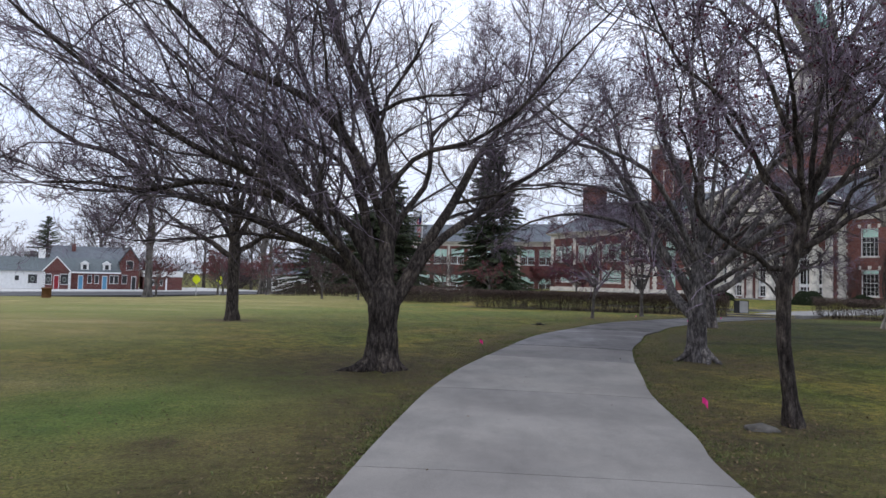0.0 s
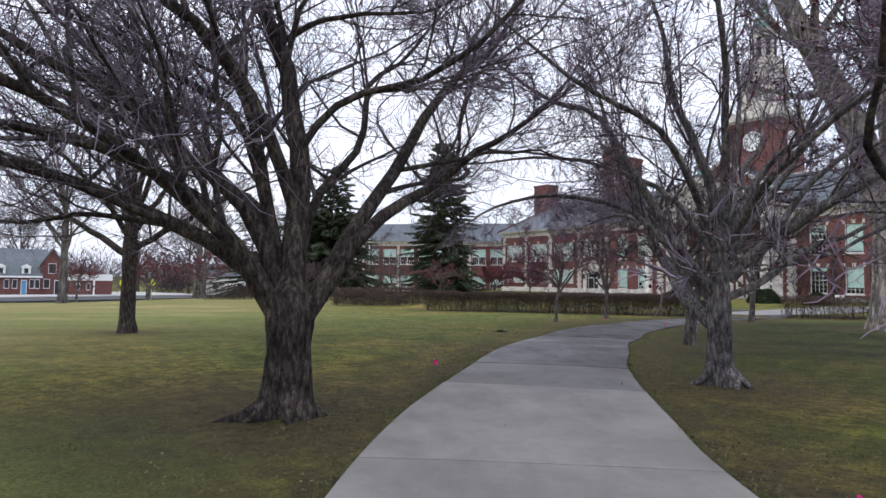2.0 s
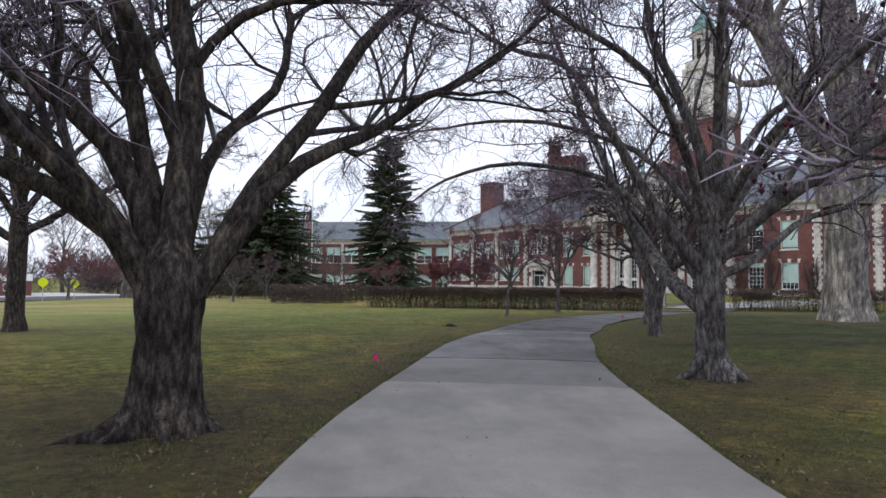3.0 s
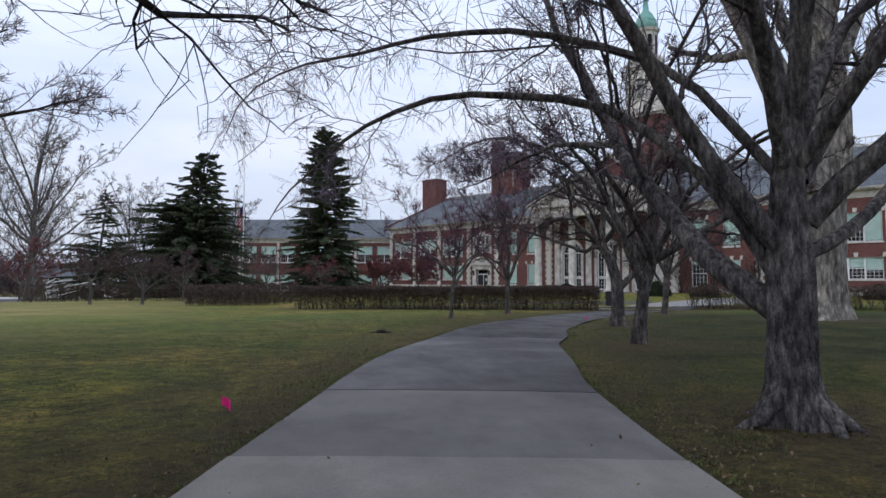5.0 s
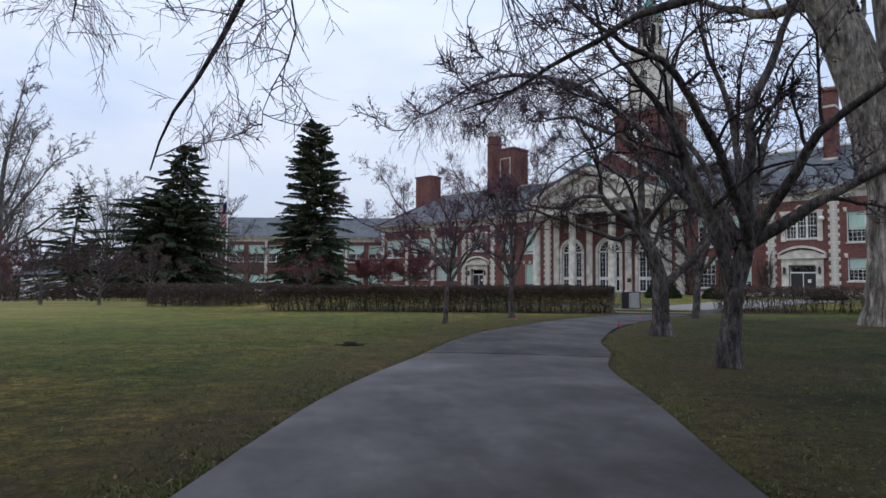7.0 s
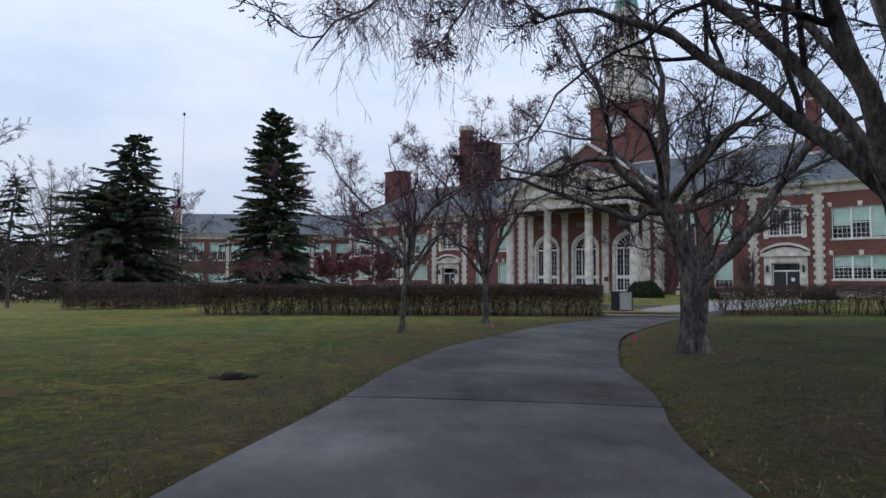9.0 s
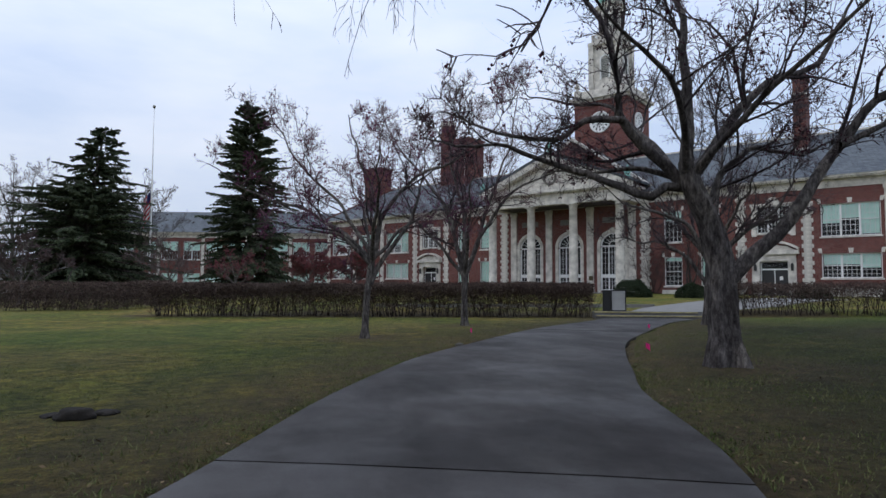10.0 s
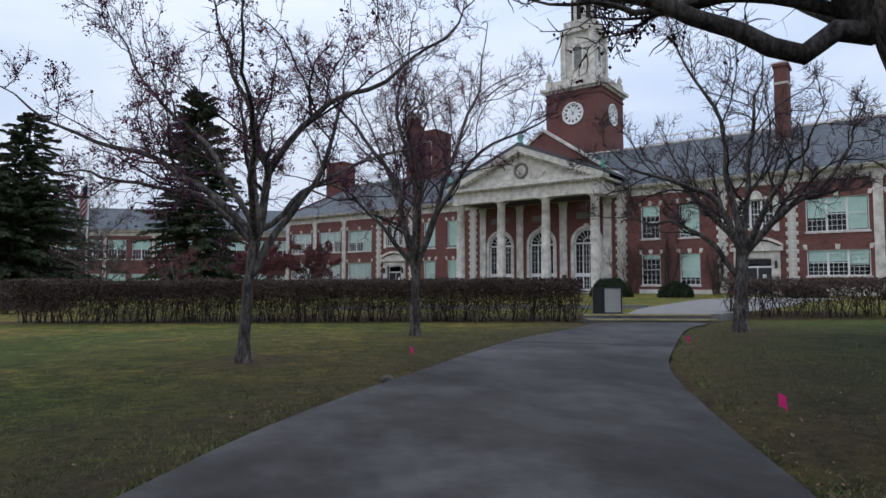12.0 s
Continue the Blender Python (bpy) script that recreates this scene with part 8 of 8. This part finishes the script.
# ---- grass blades and fallen leaves near the walk ----
def scatter_ground():
    rng = np.random.default_rng(9)
    n = 170000
    t = rng.integers(0, len(EDGE_L), n)
    side = rng.random(n) < 0.5
    edge = np.where(side[:, None], EDGE_L[t], EDGE_R[t])
    out = unit(EDGE_L[t] - EDGE_R[t]) * np.where(side, 1, -1)[:, None]
    far = np.abs(rng.normal(0, 1, n)) ** 1.5 * 2.2
    c = edge + out * (0.02 + far)[:, None] + rng.normal(0, 0.5, (n, 2)) * np.minimum(far, 1.5)[:, None]
    centre = (EDGE_L + EDGE_R) / 2
    half = np.linalg.norm(EDGE_R - EDGE_L, axis=1) / 2
    keep = np.ones(n, bool)
    for k in range(0, n, 4000):
        d = np.linalg.norm(c[k:k + 4000, None] - centre[None], axis=2)
        j = d.argmin(1)
        keep[k:k + 4000] = d[np.arange(len(j)), j] > half[j] - 0.02
    c = c[keep & (c[:, 1] < 25.5)]
    n = len(c)
    z = ground_z(c[:, 0], c[:, 1])
    root = np.column_stack([c, z - 0.01])
    az = rng.uniform(0, 6.283, n)
    wid = np.column_stack([np.cos(az), np.sin(az), np.zeros(n)]) * rng.uniform(0.002, 0.005, (n, 1))
    tip = root + np.column_stack([rng.normal(0, 0.02, (n, 2)), rng.uniform(0.012, 0.038, n)])
    v = np.stack([root - wid, root + wid, tip], 1)
    # straw-coloured tufts stand up out of the turf
    k, per = 2600, 16
    at = np.column_stack([rng.uniform(-9, 7, k), rng.uniform(-5.5, 22, k)])
    d = np.linalg.norm(at[:, None] - centre[None], axis=2)
    j = d.argmin(1)
    at = at[d[np.arange(k), j] > half[j] + 0.12]
    at = np.repeat(at, per, 0) + rng.normal(0, 0.07, (len(at) * per, 2))
    q = len(at)
    root = np.column_stack([at, ground_z(at[:, 0], at[:, 1]) - 0.01])
    az = rng.uniform(0, 6.283, q)
    wid = np.column_stack([np.cos(az), np.sin(az), np.zeros(q)]) * rng.uniform(0.002, 0.004, (q, 1))
    tip = root + np.column_stack([rng.normal(0, 0.04, (q, 2)), rng.uniform(0.015, 0.05, q)])
    v = np.concatenate([v, np.stack([root - wid, root + wid, tip], 1)])
    n += q
    ob = new("grass_blades", fast_mesh("grass_blades", v, np.arange(n * 3).reshape(n, 3), BLADE, False))
    tagged(ob, "short green and straw grass blades beside the walk", "grass", kind="stuff")
    # leaf litter gathers along the edges and under the trees
    spots = []
    for tx, ty, r in TREES_AT:
        m = int(800 * r)
        spots.append(np.column_stack([tx + rng.normal(0, r * 1.3, m), ty + rng.normal(0, r * 1.3, m)]))
    # and lie thinly over the lawn in drifts
    m = 9000
    p = np.column_stack([rng.uniform(-9, 5, m), rng.uniform(-7, 24, m)])
    drift = np.sin(p[:, 0] * 1.1 + 0.7 * p[:, 1]) + np.sin(p[:, 1] * 1.7 - 0.6 * p[:, 0] + 2) + rng.normal(0, 0.7, m)
    spots.append(p[(drift > 1.2) & (np.abs(p[:, 0] - 0.2 * p[:, 1]) > 1.6)])
    m = 6000
    t = rng.integers(0, len(EDGE_L), m)
    side = rng.random(m) < 0.5
    e = np.where(side[:, None], EDGE_L[t], EDGE_R[t])
    o = unit(EDGE_L[t] - EDGE_R[t]) * np.where(side, 1, -1)[:, None]
    spots.append(e + o * (rng.exponential(0.4, m) + 0.02)[:, None])
    c = np.concatenate(spots)
    c = c[c[:, 1] < 26]
    d = np.linalg.norm(c[:, None] - centre[None], axis=2)
    j = d.argmin(1)
    away = d[np.arange(len(j)), j] - half[j]
    # the turf past the bend is raked cleaner
    c = c[((away > -0.05) | (rng.random(len(c)) < 0.03)) & ((c[:, 1] < 7) | (rng.random(len(c)) < 0.35))]
    m = len(c)
    z = ground_z(c[:, 0], c[:, 1]) + 0.03
    p = np.column_stack([c, z])
    az = rng.uniform(0, 6.283, m)
    a = np.column_stack([np.cos(az), np.sin(az), rng.normal(0, 0.35, m)]) * rng.uniform(0.007, 0.017, (m, 1))
    b = np.column_stack([-np.sin(az), np.cos(az), rng.normal(0, 0.35, m)]) * rng.uniform(0.005, 0.01, (m, 1))
    v = np.stack([p - a, p - b, p + a, p + b], 1)
    ob = new("leaf_litter", fast_mesh("leaf_litter", v, np.arange(m * 4).reshape(m, 4), LEAF_DRY, False))
    tagged(ob, "curled brown fallen leaves in the grass", "leaves", kind="stuff")


scatter_ground()

for x, y, r, h in ((25.6, 47.5, 1.3, 1.15), (28.5, 45.0, 1.0, 0.95), (36.0, 36.6, 1.1, 1.0), (22.0, 57.0, 1.1, 0.9), (33.2, 40.2, 1.0, 0.8)):
    shrub(x, y, r, h, int(x), "clipped dark evergreen shrub beside the school", PLAZA_Z - 0.05)


# ---- bare climbers and twiggy bushes on the school's wall ----
def wall_vine(local_x, h, seed, label, bushy=False):
    """A leafless climber: gnarled stems up the brick, or a fan of fine shoots beside the portico."""
    rng = np.random.default_rng(seed)
    home = empty("climbing_vine", pose(30.83, 67.13, -0.32, 0, 0, SCHOOL_TURN) @ Matrix.Translation((local_x, -0.16, -0.05)), label, "vine")
    n = 9 if bushy else 4
    start = np.column_stack([rng.uniform(-0.3, 0.3, n), rng.uniform(-0.08, 0.0, n), np.zeros(n)])
    way = np.column_stack([rng.normal(0, 0.45 if bushy else 0.1, n), np.zeros(n), np.ones(n)])
    P, R = grow(start, way, rng.uniform(0.7, 1.0, n) * h, np.full(n, 0.03 if bushy else 0.085), 10, 0.12, 0.03, 0.3, rng)
    P[:, :, 1] = np.clip(P[:, :, 1], -0.5 if bushy else -0.14, 0.0)
    for line, rad in zip(P, R):
        new("stem", fast_mesh("stem", *tubes(line[None], rad[None], 7), BARK)).parent = home
    s, w, l, r = sprout(P, R, np.full(n, h), 12, 0.2, 0.98, 0.34, (25, 60), 0.4, rng)
    Q, S = grow(s, w, l, np.maximum(r, 0.012), 5, 0.2, 0.04, 0.4, rng)
    s, w, l, r = sprout(Q, S, l, 7, 0.15, 0.98, 0.5, (25, 60), 0.2, rng)
    T, U = grow(s, w, l, np.full(len(s), 0.008), 3, 0.25, 0.03, 0.5, rng)
    for k in (Q, T):
        k[:, :, 1] = np.clip(k[:, :, 1] * (1.0 if bushy else 0.15), -0.9, 0.05)
    ob = new("branchwork", fast_mesh("branchwork", *joined([tubes(Q, S, 4), tubes(T, U, 3)]), TWIG_BROWN))
    ob.parent = home
    tagged(ob, kind="stuff")


wall_vine(12.0, 5.4, 301, "old leafless climber on the brick between windows")
wall_vine(15.4, 4.6, 302, "leafless climber beside the side entrance")
wall_vine(8.7, 5.0, 303, "bare twiggy bush against the portico corner", True)
